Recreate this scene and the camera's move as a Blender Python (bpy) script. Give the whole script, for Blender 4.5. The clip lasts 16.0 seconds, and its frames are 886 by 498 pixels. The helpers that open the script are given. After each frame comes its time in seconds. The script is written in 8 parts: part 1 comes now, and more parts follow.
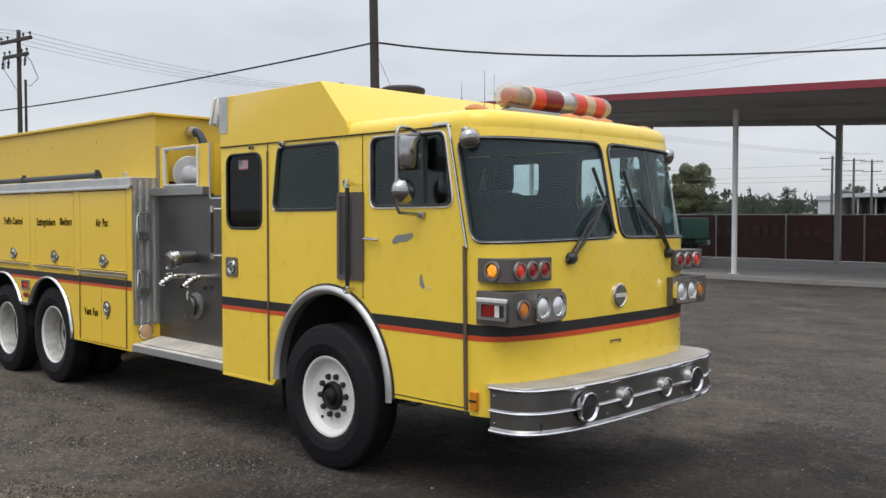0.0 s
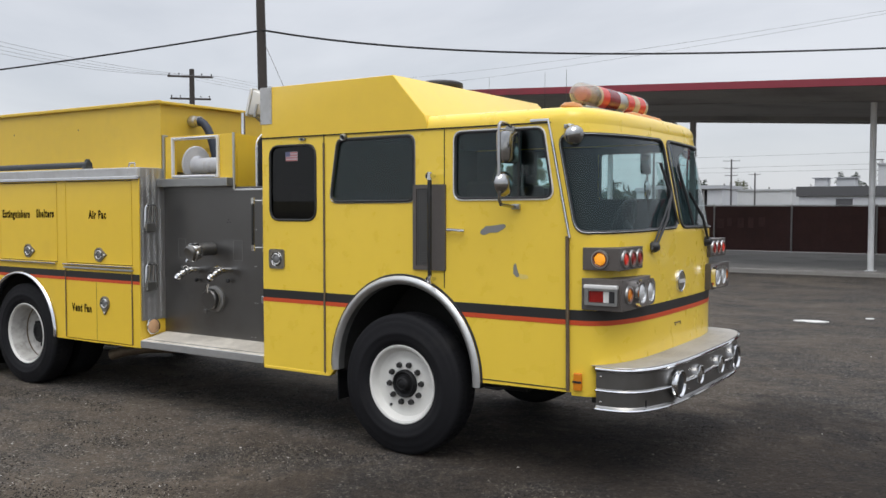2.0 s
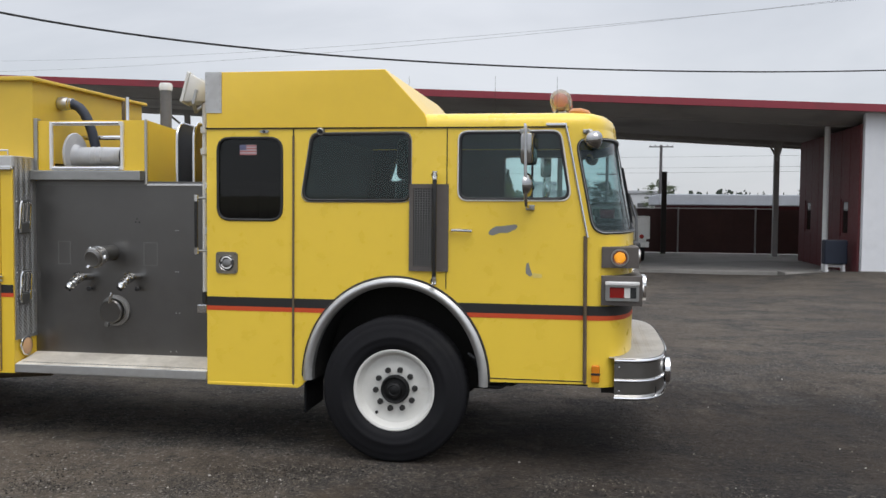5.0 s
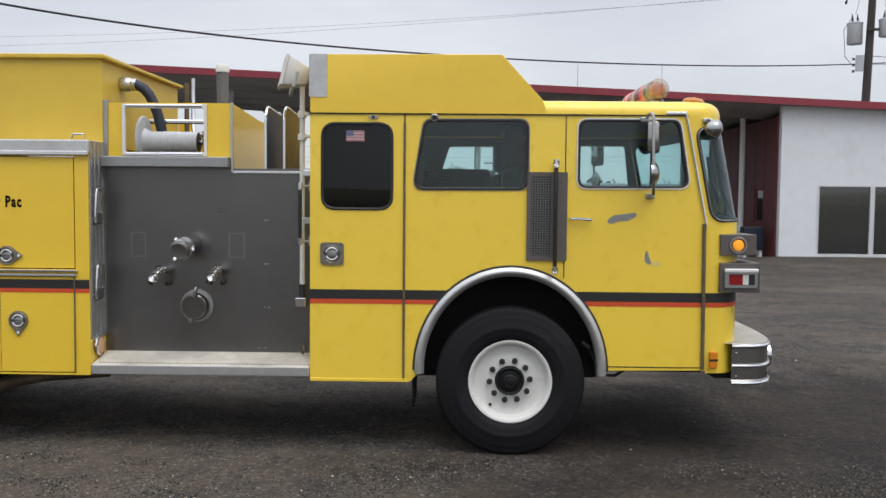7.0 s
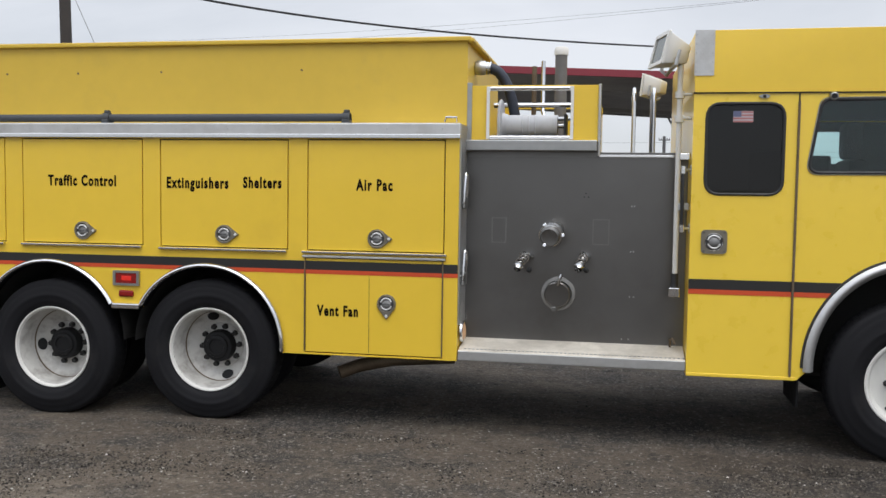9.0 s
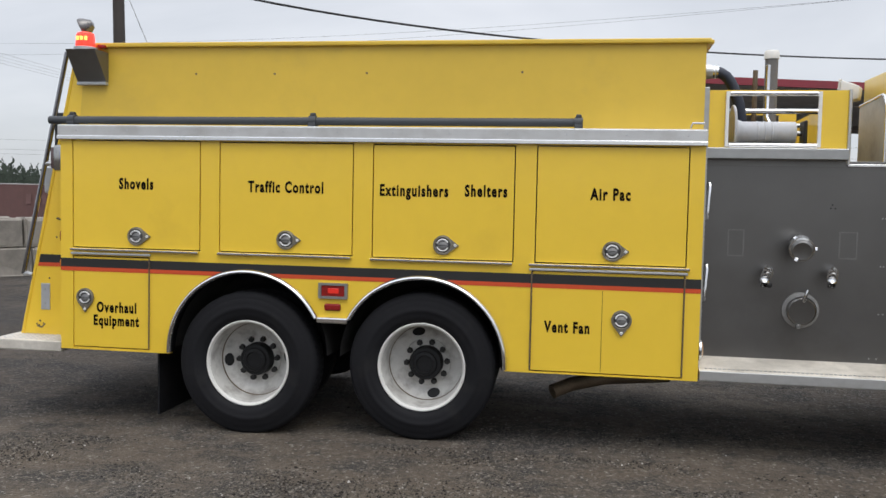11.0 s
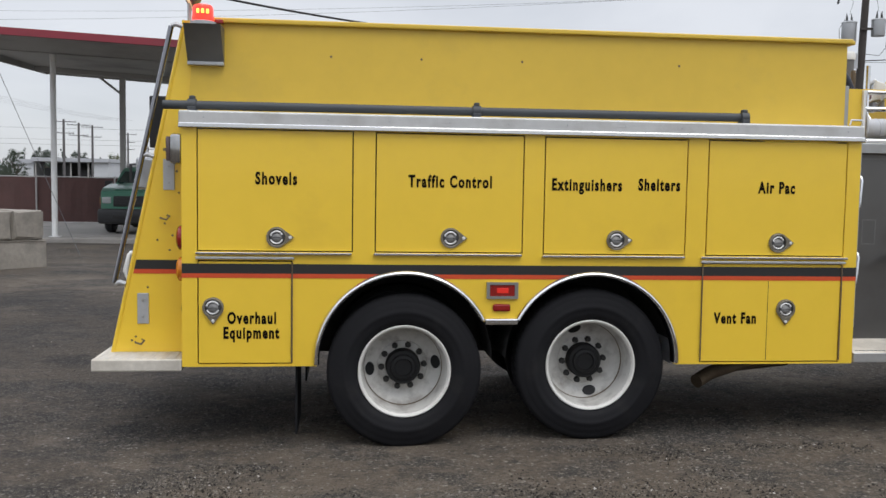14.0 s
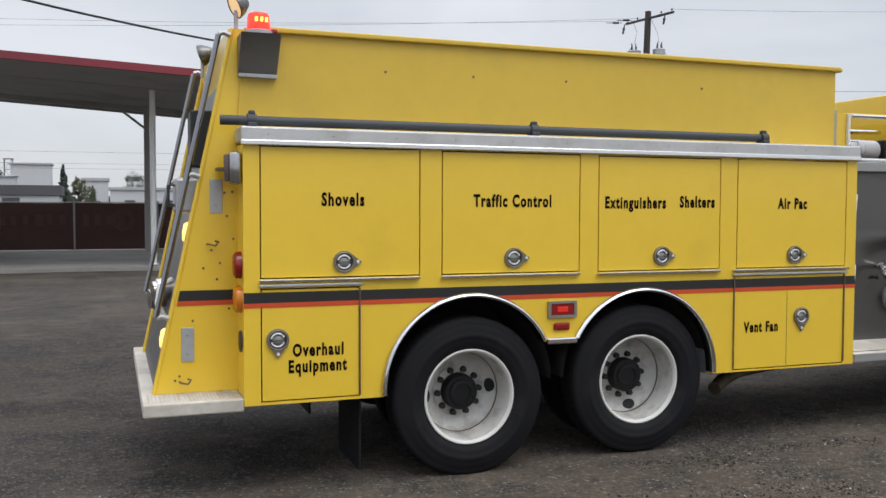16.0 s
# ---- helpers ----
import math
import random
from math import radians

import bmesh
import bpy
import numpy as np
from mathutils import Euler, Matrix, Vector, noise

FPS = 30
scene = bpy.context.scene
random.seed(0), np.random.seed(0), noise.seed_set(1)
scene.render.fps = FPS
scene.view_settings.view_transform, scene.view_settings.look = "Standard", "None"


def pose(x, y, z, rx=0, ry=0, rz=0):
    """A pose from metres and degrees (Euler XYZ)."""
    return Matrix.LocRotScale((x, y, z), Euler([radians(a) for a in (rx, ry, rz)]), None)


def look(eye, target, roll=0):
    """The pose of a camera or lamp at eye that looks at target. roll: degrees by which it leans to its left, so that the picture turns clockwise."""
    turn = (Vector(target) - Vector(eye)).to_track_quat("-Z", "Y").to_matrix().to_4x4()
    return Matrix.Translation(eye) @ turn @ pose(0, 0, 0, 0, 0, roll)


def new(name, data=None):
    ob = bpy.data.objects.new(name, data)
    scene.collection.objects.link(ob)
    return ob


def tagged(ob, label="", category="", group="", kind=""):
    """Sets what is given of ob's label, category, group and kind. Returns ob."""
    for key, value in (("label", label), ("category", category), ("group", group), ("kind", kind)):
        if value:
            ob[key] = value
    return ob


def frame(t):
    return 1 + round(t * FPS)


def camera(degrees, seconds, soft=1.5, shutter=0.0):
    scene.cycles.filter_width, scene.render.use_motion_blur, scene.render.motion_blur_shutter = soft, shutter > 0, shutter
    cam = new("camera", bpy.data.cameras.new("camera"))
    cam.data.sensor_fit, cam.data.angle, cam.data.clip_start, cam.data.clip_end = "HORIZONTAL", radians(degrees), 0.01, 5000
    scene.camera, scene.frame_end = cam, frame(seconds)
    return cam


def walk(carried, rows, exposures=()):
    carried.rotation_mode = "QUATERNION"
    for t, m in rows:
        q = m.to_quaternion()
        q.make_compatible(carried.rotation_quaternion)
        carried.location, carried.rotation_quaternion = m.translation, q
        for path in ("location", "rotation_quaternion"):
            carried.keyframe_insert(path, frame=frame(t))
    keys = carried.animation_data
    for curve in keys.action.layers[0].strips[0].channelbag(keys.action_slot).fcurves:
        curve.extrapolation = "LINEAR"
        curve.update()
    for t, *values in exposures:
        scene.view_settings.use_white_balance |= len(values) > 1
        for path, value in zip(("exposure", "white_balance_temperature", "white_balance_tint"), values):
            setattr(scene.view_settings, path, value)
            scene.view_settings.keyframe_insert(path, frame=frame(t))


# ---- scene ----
from mathutils.geometry import tessellate_polygon

cam = camera(52.0, 16.0)

PATH = [
    (0, (5.45, -4.38, 1.914), (4.059, -2.944, 1.839), -0.0),
    (0.5, (5.128, -4.74, 1.903), (3.788, -3.258, 1.817), 0.2),
    (1, (4.83, -5.056, 1.904), (3.544, -3.528, 1.808), -0.1),
    (1.5, (4.473, -5.337, 1.91), (3.293, -3.725, 1.811), -0.2),
    (2, (4.158, -5.743, 1.921), (3.059, -4.074, 1.826), 0.0),
    (2.5, (3.794, -6.047, 1.913), (2.772, -4.33, 1.814), 0.6),
    (3, (3.376, -6.252, 1.931), (2.452, -4.48, 1.848), 1.1),
    (3.5, (2.931, -6.548, 1.942), (2.111, -4.726, 1.864), 1.6),
    (4, (2.448, -6.618, 1.915), (1.756, -4.744, 1.839), 1.2),
    (4.2, (2.263, -6.627, 1.927), (1.65, -4.725, 1.852), 1.0),
    (6.3, (0.176, -6.807, 1.895), (0.138, -4.811, 1.781), 0.5),
    (6.5, (0.037, -6.775, 1.895), (0.007, -4.779, 1.777), 0.5),
    (7, (-0.391, -6.736, 1.899), (-0.426, -4.74, 1.783), 0.5),
    (7.5, (-0.776, -6.764, 1.881), (-0.846, -4.769, 1.761), 0.7),
    (7.9, (-1.068, -6.692, 1.869), (-1.221, -4.703, 1.737), 0.2),
    (8, (-1.152, -6.651, 1.864), (-1.331, -4.663, 1.73), 0.5),
    (8.5, (-1.574, -6.591, 1.794), (-1.878, -4.618, 1.669), 0.7),
    (9, (-2.054, -6.62, 1.79), (-2.415, -4.657, 1.664), 0.8),
    (9.5, (-2.487, -6.531, 1.811), (-2.897, -4.579, 1.669), 1.4),
    (10, (-3.068, -6.569, 1.812), (-3.457, -4.612, 1.664), 1.6),
    (10.2, (-3.2, -6.591, 1.816), (-3.604, -4.637, 1.683), 1.5),
    (12.3, (-5.318, -6.448, 1.77), (-5.387, -4.452, 1.656), 1.3),
    (12.5, (-5.513, -6.445, 1.778), (-5.544, -4.449, 1.653), 1.6),
    (13, (-5.947, -6.486, 1.796), (-5.923, -4.489, 1.679), 1.5),
    (13.5, (-6.407, -6.403, 1.831), (-6.31, -4.409, 1.705), 0.8),
    (14, (-6.935, -6.371, 1.81), (-6.722, -4.387, 1.671), 0.9),
    (14.5, (-7.429, -6.289, 1.788), (-7.109, -4.321, 1.627), 0.1),
    (15, (-7.889, -6.102, 1.789), (-7.436, -4.159, 1.644), -0.8),
    (15.5, (-8.419, -6.014, 1.779), (-7.83, -4.106, 1.678), -0.3),
    (16, (-8.832, -5.77, 1.794), (-8.146, -3.893, 1.702), 0.2),
]
walk(cam, [(t, look(eye, target, roll)) for t, eye, target, roll in PATH],
     exposures=[(0.0, 0.06), (2.5, 0.04), (3.0, 0.06), (3.5, -0.03), (4.0, 0.01), (6.5, 0.05), (9.0, 0.13), (12.5, 0.11), (14.0, 0.07), (15.0, 0.09), (16.0, 0.07)])

# ---- world, sun, exposure ----
world = bpy.data.worlds.new("overcast_sky")
scene.world = world
world.use_nodes = True
wn, wl = world.node_tree.nodes, world.node_tree.links
wn.clear()
w_out = wn.new("ShaderNodeOutputWorld")
w_bg = wn.new("ShaderNodeBackground")
w_sky = wn.new("ShaderNodeTexSky")
w_sky.sky_type, w_sky.sun_disc = "NISHITA", False
w_sky.sun_elevation, w_sky.sun_rotation = radians(63), radians(145)
w_co = wn.new("ShaderNodeTexCoord")
w_map = wn.new("ShaderNodeMapping")
w_map.inputs["Scale"].default_value = (1.0, 1.0, 3.2)
w_noise = wn.new("ShaderNodeTexNoise")
w_noise.inputs["Scale"].default_value, w_noise.inputs["Detail"].default_value = 1.7, 6.0
w_noise.inputs["Roughness"].default_value, w_noise.inputs["Distortion"].default_value = 0.52, 0.35
w_ramp = wn.new("ShaderNodeValToRGB")
w_ramp.color_ramp.elements[0].position, w_ramp.color_ramp.elements[0].color = 0.30, (0.50, 0.53, 0.585, 1)
w_ramp.color_ramp.elements[1].position, w_ramp.color_ramp.elements[1].color = 0.68, (0.80, 0.815, 0.86, 1)
w_mix = wn.new("ShaderNodeMix")
w_mix.data_type, w_mix.blend_type = "RGBA", "ADD"
w_mix.inputs[0].default_value = 0.02
wl.new(w_co.outputs["Generated"], w_map.inputs["Vector"])
wl.new(w_map.outputs["Vector"], w_noise.inputs["Vector"])
wl.new(w_noise.outputs[0], w_ramp.inputs["Fac"])
wl.new(w_ramp.outputs["Color"], w_mix.inputs[6])
wl.new(w_sky.outputs["Color"], w_mix.inputs[7])
w_sep, w_grad, w_mul = wn.new("ShaderNodeSeparateXYZ"), wn.new("ShaderNodeMapRange"), wn.new("ShaderNodeMix")
w_grad.inputs["From Min"].default_value, w_grad.inputs["From Max"].default_value = 0.20, 1.0
w_grad.inputs["To Min"].default_value, w_grad.inputs["To Max"].default_value = 1.0, 2.8
w_mul.data_type, w_mul.blend_type = "RGBA", "MULTIPLY"
w_mul.inputs[0].default_value = 1.0
wl.new(w_co.outputs["Generated"], w_sep.inputs[0])
wl.new(w_sep.outputs[2], w_grad.inputs["Value"])
wl.new(w_mix.outputs[2], w_mul.inputs[6])
wl.new(w_grad.outputs["Result"], w_mul.inputs[7])
wl.new(w_mul.outputs[2], w_bg.inputs["Color"])
wl.new(w_bg.outputs["Background"], w_out.inputs["Surface"])
w_bg.inputs["Strength"].default_value = 0.85

sun_data = bpy.data.lights.new("sun", "SUN")
sun_data.energy, sun_data.angle, sun_data.color = 1.3, radians(45), (1.0, 0.97, 0.92)
sun = new("sun", sun_data)
sun.matrix_world = look((12, -17, 42), (0, 0, 0))


# ---- materials ----
def material(name, base, rough=0.5, metal=0.0, vary=0.12, scale=6.0, bump=0.0, bump_scale=60.0, dirt=None, dirt_at=(0.55, 0.75), dirt_scale=2.0, coat=0.0, spec=0.5):
    """A surface with colour variation at two scales, fine relief, and an optional second colour in stains."""
    m = bpy.data.materials.new(name)
    m.use_nodes = True
    n, l = m.node_tree.nodes, m.node_tree.links
    b = n["Principled BSDF"]
    b.inputs["Roughness"].default_value, b.inputs["Metallic"].default_value = rough, metal
    b.inputs["Coat Weight"].default_value = coat
    b.inputs["Coat Roughness"].default_value = 0.06
    b.inputs["Specular IOR Level"].default_value = spec
    co = n.new("ShaderNodeTexCoord")
    big, small = n.new("ShaderNodeTexNoise"), n.new("ShaderNodeTexNoise")
    for node, s, d in ((big, scale * 0.22, 3.0), (small, scale * 4.0, 5.0)):
        node.inputs["Scale"].default_value, node.inputs["Detail"].default_value = s, d
        l.new(co.outputs["Object"], node.inputs["Vector"])
    add = n.new("ShaderNodeMath")
    add.operation = "ADD"
    l.new(big.outputs[0], add.inputs[0])
    l.new(small.outputs[0], add.inputs[1])
    ramp = n.new("ShaderNodeValToRGB")
    half = n.new("ShaderNodeMath")
    half.operation = "MULTIPLY"
    half.inputs[1].default_value = 0.5
    l.new(add.outputs[0], half.inputs[0])
    l.new(half.outputs[0], ramp.inputs["Fac"])
    e = ramp.color_ramp.elements
    e[0].position, e[1].position = 0.3, 0.7
    e[0].color = (*[c * (1 - vary) for c in base], 1)
    e[1].color = (*[min(1, c * (1 + vary)) for c in base], 1)
    colour = ramp.outputs["Color"]
    if dirt:
        dn = n.new("ShaderNodeTexNoise")
        dn.inputs["Scale"].default_value, dn.inputs["Detail"].default_value, dn.inputs["Roughness"].default_value = dirt_scale, 8.0, 0.62
        l.new(co.outputs["Object"], dn.inputs["Vector"])
        dr = n.new("ShaderNodeMapRange")
        dr.inputs["From Min"].default_value, dr.inputs["From Max"].default_value = dirt_at
        l.new(dn.outputs[0], dr.inputs["Value"])
        mx = n.new("ShaderNodeMix")
        mx.data_type = "RGBA"
        l.new(dr.outputs["Result"], mx.inputs[0])
        l.new(colour, mx.inputs[6])
        mx.inputs[7].default_value = (*dirt, 1)
        colour = mx.outputs[2]
    l.new(colour, b.inputs["Base Color"])
    rr = n.new("ShaderNodeMapRange")
    rr.inputs["To Min"].default_value, rr.inputs["To Max"].default_value = max(0.02, rough * 0.8), min(1.0, rough * 1.25)
    l.new(small.outputs[0], rr.inputs["Value"])
    l.new(rr.outputs["Result"], b.inputs["Roughness"])
    if bump:
        bn = n.new("ShaderNodeTexNoise")
        bn.inputs["Scale"].default_value, bn.inputs["Detail"].default_value = bump_scale, 4.0
        l.new(co.outputs["Object"], bn.inputs["Vector"])
        bu = n.new("ShaderNodeBump")
        bu.inputs["Strength"].default_value, bu.inputs["Distance"].default_value = min(1.0, bump), 0.01
        l.new(bn.outputs[0], bu.inputs["Height"])
        l.new(bu.outputs["Normal"], b.inputs["Normal"])
    return m


def glowing(name, base, strength, rough=0.15):
    m = material(name, base, rough, 0.0, 0.05)
    b = m.node_tree.nodes["Principled BSDF"]
    b.inputs["Emission Color"].default_value, b.inputs["Emission Strength"].default_value = (*base, 1), strength
    return m


def glass(name, tint, clear=0.75, rough=0.02, shine=0.95):
    """Window glass: tinted, lets light through, mirrors at a glance."""
    m = bpy.data.materials.new(name)
    m.use_nodes = True
    n, l = m.node_tree.nodes, m.node_tree.links
    n.clear()
    out = n.new("ShaderNodeOutputMaterial")
    mix, tr, gl = n.new("ShaderNodeMixShader"), n.new("ShaderNodeBsdfTransparent"), n.new("ShaderNodeBsdfGlossy")
    lw, fr, mul = n.new("ShaderNodeLayerWeight"), n.new("ShaderNodeMath"), n.new("ShaderNodeMath")
    lw.inputs["Blend"].default_value = 0.5
    fr.operation, fr.inputs[1].default_value = "POWER", 5.0
    l.new(lw.outputs["Facing"], fr.inputs[0])
    mul.operation, mul.inputs[1].default_value = "MULTIPLY_ADD", shine
    mul.inputs[2].default_value = 0.04
    tr.inputs["Color"].default_value = (*[c * clear for c in tint], 1)
    gl.inputs["Roughness"].default_value = rough
    l.new(fr.outputs[0], mul.inputs[0])
    l.new(mul.outputs[0], mix.inputs[0])
    l.new(tr.outputs[0], mix.inputs[1])
    l.new(gl.outputs[0], mix.inputs[2])
    l.new(mix.outputs[0], out.inputs["Surface"])
    return m


def hazy(name, colour, amount, tint=(0.97, 0.95, 0.9), shine=0.1):
    """Clear plastic gone slightly milky; also glass with a flat colour share."""
    m = glass(name, tint, 0.93, shine)
    n, l = m.node_tree.nodes, m.node_tree.links
    out = [x for x in n if x.bl_idname == "ShaderNodeOutputMaterial"][0]
    old = out.inputs["Surface"].links[0].from_socket
    d, mx = n.new("ShaderNodeBsdfPrincipled"), n.new("ShaderNodeMixShader")
    d.inputs["Base Color"].default_value, d.inputs["Roughness"].default_value = (*colour, 1), 0.25
    mx.inputs[0].default_value = amount
    l.new(old, mx.inputs[1])
    l.new(d.outputs[0], mx.inputs[2])
    l.new(mx.outputs[0], out.inputs["Surface"])
    return m


YELLOW = material("yellow_paint", (0.80, 0.535, 0.042), 0.30, 0.0, 0.035, 1.5, 0.02, 9.0, (0.71, 0.465, 0.04), (0.58, 0.8), 1.2, coat=0.25)
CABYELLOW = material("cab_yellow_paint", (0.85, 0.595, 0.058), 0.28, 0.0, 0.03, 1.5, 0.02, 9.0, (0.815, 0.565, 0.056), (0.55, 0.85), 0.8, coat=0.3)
TANKYELLOW = material("weathered_yellow_paint", (0.66, 0.445, 0.05), 0.42, 0.0, 0.05, 2.0, 0.03, 8.0, (0.56, 0.38, 0.055), (0.55, 0.8), 1.6)
BLACKSTRIPE = material("black_stripe_film", (0.018, 0.017, 0.016), 0.45, 0.0, 0.2, 8.0)
ORANGE = material("orange_stripe_film", (0.57, 0.068, 0.016), 0.45, 0.0, 0.08, 8.0)
CHROME = material("chrome", (0.72, 0.72, 0.72), 0.12, 1.0, 0.05, 6.0)
# darker than CHROME to offset the bright zenith mirrored in it
DULLCHROME = material("darkened_chrome", (0.40, 0.395, 0.385), 0.16, 1.0, 0.12, 9.0, 0.03, 30.0)
BEZEL = material("polished_bezel_chrome", (0.86, 0.86, 0.86), 0.07, 1.0, 0.03, 6.0)
STEEL = material("stainless_steel", (0.42, 0.42, 0.41), 0.36, 1.0, 0.10, 5.0, 0.05, 120.0)
PUMPSTEEL = material("stained_pump_panel_steel", (0.170, 0.166, 0.160), 0.33, 0.9, 0.06, 1.4, 0.02, 90.0, (0.125, 0.118, 0.108), (0.52, 0.80), 1.1)
PANELSTEEL = material("brushed_pump_panel", (0.20, 0.197, 0.19), 0.42, 0.85, 0.10, 3.0, 0.04, 90.0, (0.14, 0.13, 0.115), (0.5, 0.8), 2.0)
ALU = material("aluminium", (0.55, 0.55, 0.54), 0.42, 0.9, 0.10, 6.0, 0.05, 100.0)
TREAD = material("diamond_tread_plate", (0.46, 0.46, 0.455), 0.38, 0.9, 0.06, 5.0, 0.0, 70.0, (0.36, 0.34, 0.31), (0.55, 0.8), 3.0)
RAILPLATE = material("bright_tread_plate", (0.56, 0.56, 0.55), 0.5, 0.6, 0.08, 5.0, 0.0, 70.0, (0.40, 0.385, 0.36), (0.5, 0.8), 3.0)
DUSTYALU = material("dusty_tread_plate", (0.60, 0.56, 0.49), 0.7, 0.15, 0.12, 8.0, 0.05, 70.0, (0.36, 0.33, 0.28), (0.45, 0.75), 3.0)
RUBBER = material("tyre_rubber", (0.010, 0.010, 0.0115), 0.72, 0.0, 0.25, 6.0, 0.12, 60.0, (0.022, 0.021, 0.020), (0.55, 0.8), 3.0, spec=0.18)
LATCHPLATE = material("dull_latch_plate", (0.21, 0.19, 0.15), 0.45, 0.55, 0.15, 20.0)
BRIGHTALU = material("polished_aluminium", (0.80, 0.79, 0.77), 0.4, 0.45, 0.05, 10.0)
LENSRIM = material("brown_lens_rim", (0.16, 0.055, 0.025), 0.35, 0.0, 0.2, 30.0)
HUBANDHOLE = material("greasy_hub_and_hole_shade", (0.007, 0.007, 0.0075), 0.55, 0.0, 0.4, 14.0, 0.2, 40.0, spec=0.3)
BLACK = material("black_plastic", (0.018, 0.018, 0.019), 0.5, 0.0, 0.2, 8.0)
DARK = material("underbody_grime", (0.022, 0.021, 0.020), 0.85, 0.0, 0.3, 5.0, 0.2, 30.0)
WHITE = material("white_enamel", (0.66, 0.65, 0.61), 0.4, 0.0, 0.05, 5.0, 0.03, 40.0, (0.45, 0.42, 0.36), (0.6, 0.85), 5.0)
GREYPIPE = material("dark_grey_hose", (0.045, 0.05, 0.055), 0.6, 0.0, 0.2, 8.0, 0.1, 40.0)
SEAM = material("seam_shadow_rubber", (0.02, 0.018, 0.012), 0.8, 0.0, 0.2, 8.0)
RUST = material("rusty_hinge", (0.16, 0.12, 0.08), 0.6, 0.5, 0.4, 20.0)
CABINNER = material("cab_vinyl_lining", (0.014, 0.015, 0.016), 0.7, 0.0, 0.2, 6.0)
SEATCLOTH = material("dark_seat_cloth", (0.008, 0.008, 0.009), 0.85, 0.0, 0.2, 12.0)
TINT = glass("tinted_cab_glass", (0.80, 0.945, 0.945), 1.0, 0.02, 0.9)
FARTINT = glass("pale_tinted_cab_glass", (0.95, 0.98, 0.98), 0.97)
PRIVACY = glass("dark_privacy_glass", (0.22, 0.26, 0.29), 0.9, 0.02, 0.6)
CLEAR = hazy("clear_plastic", (0.84, 0.80, 0.70), 0.18)
# the flat teal share paints in sky reflection and haze on the glass
WINDGLASS = hazy("sky_hazed_windshield_glass", (0.13, 0.23, 0.25), 0.10, (0.74, 0.94, 0.95), 0.02)
RIMWHITE = material("dusty_white_rim", (0.50, 0.49, 0.46), 0.55, 0.0, 0.10, 6.0, 0.03, 40.0, (0.22, 0.20, 0.18), (0.48, 0.74), 7.0)
REDLENS = material("red_lens", (0.24, 0.012, 0.010), 0.15, 0.0, 0.15, 10.0)
REDGLOW = glowing("lit_red_lens", (0.60, 0.03, 0.015), 0.14)
AMBERLENS = material("amber_lens", (0.62, 0.20, 0.015), 0.15, 0.0, 0.12, 10.0)
AMBERGLOW = glowing("lit_amber_lens", (0.95, 0.38, 0.025), 0.32)
MARKERLENS = material("faded_amber_marker_lens", (0.50, 0.185, 0.02), 0.3, 0.0, 0.15, 14.0)
CLEARLENS = material("clear_side_lens", (0.70, 0.69, 0.66), 0.2, 0.0, 0.1, 20.0)
LAMPGLASS = material("headlamp_glass", (0.86, 0.87, 0.86), 0.10, 0.6, 0.08, 20.0, 0.25, 45.0)
REDPAINT = material("red_painted_fascia", (0.24, 0.028, 0.042), 0.5, 0.0, 0.08, 2.0, dirt=(0.17, 0.032, 0.04), dirt_scale=0.6)
BARNRED = material("barn_red_wall", (0.105, 0.016, 0.019), 0.6, 0.0, 0.12, 2.0, 0.1, 20.0)
SOFFIT = material("canopy_soffit", (0.37, 0.365, 0.355), 0.8, 0.0, 0.10, 0.6, 0.1, 12.0, (0.21, 0.205, 0.20), (0.5, 0.75), 0.35)
POSTWHITE = material("white_painted_steel", (0.74, 0.74, 0.73), 0.5, 0.0, 0.06, 3.0, dirt=(0.5, 0.47, 0.42), dirt_at=(0.6, 0.85), dirt_scale=1.5)
POSTGREY = material("grey_steel_post", (0.40, 0.39, 0.38), 0.6, 0.0, 0.12, 3.0)
WALLWHITE = material("white_stucco", (0.70, 0.71, 0.73), 0.8, 0.0, 0.05, 1.0, 0.15, 40.0, (0.56, 0.57, 0.58), (0.55, 0.85), 0.7)
CONCRETE = material("concrete_slab", (0.27, 0.255, 0.235), 0.85, 0.0, 0.12, 1.5, 0.2, 40.0, (0.17, 0.16, 0.145), (0.5, 0.75), 0.7)
BLOCKCON = material("cast_concrete_block", (0.245, 0.222, 0.19), 0.9, 0.0, 0.18, 3.0, 0.4, 25.0, (0.16, 0.145, 0.125), (0.5, 0.75), 2.0)
FENCEMESH = material("maroon_fence_screen", (0.108, 0.055, 0.050), 0.85, 0.0, 0.2, 1.5, 0.15, 60.0, (0.082, 0.045, 0.041), (0.45, 0.75), 0.8)
WOOD = material("weathered_pole_wood", (0.045, 0.038, 0.033), 0.85, 0.0, 0.25, 3.0, 0.3, 30.0)
THINWIRE = material("weathered_aluminium_wire", (0.22, 0.22, 0.23), 0.6, 0.3, 0.1, 3.0)
WIRE = material("black_cable", (0.02, 0.02, 0.02), 0.7, 0.0, 0.1, 3.0)
GALV = material("galvanised_steel", (0.45, 0.46, 0.47), 0.5, 0.6, 0.12, 6.0)


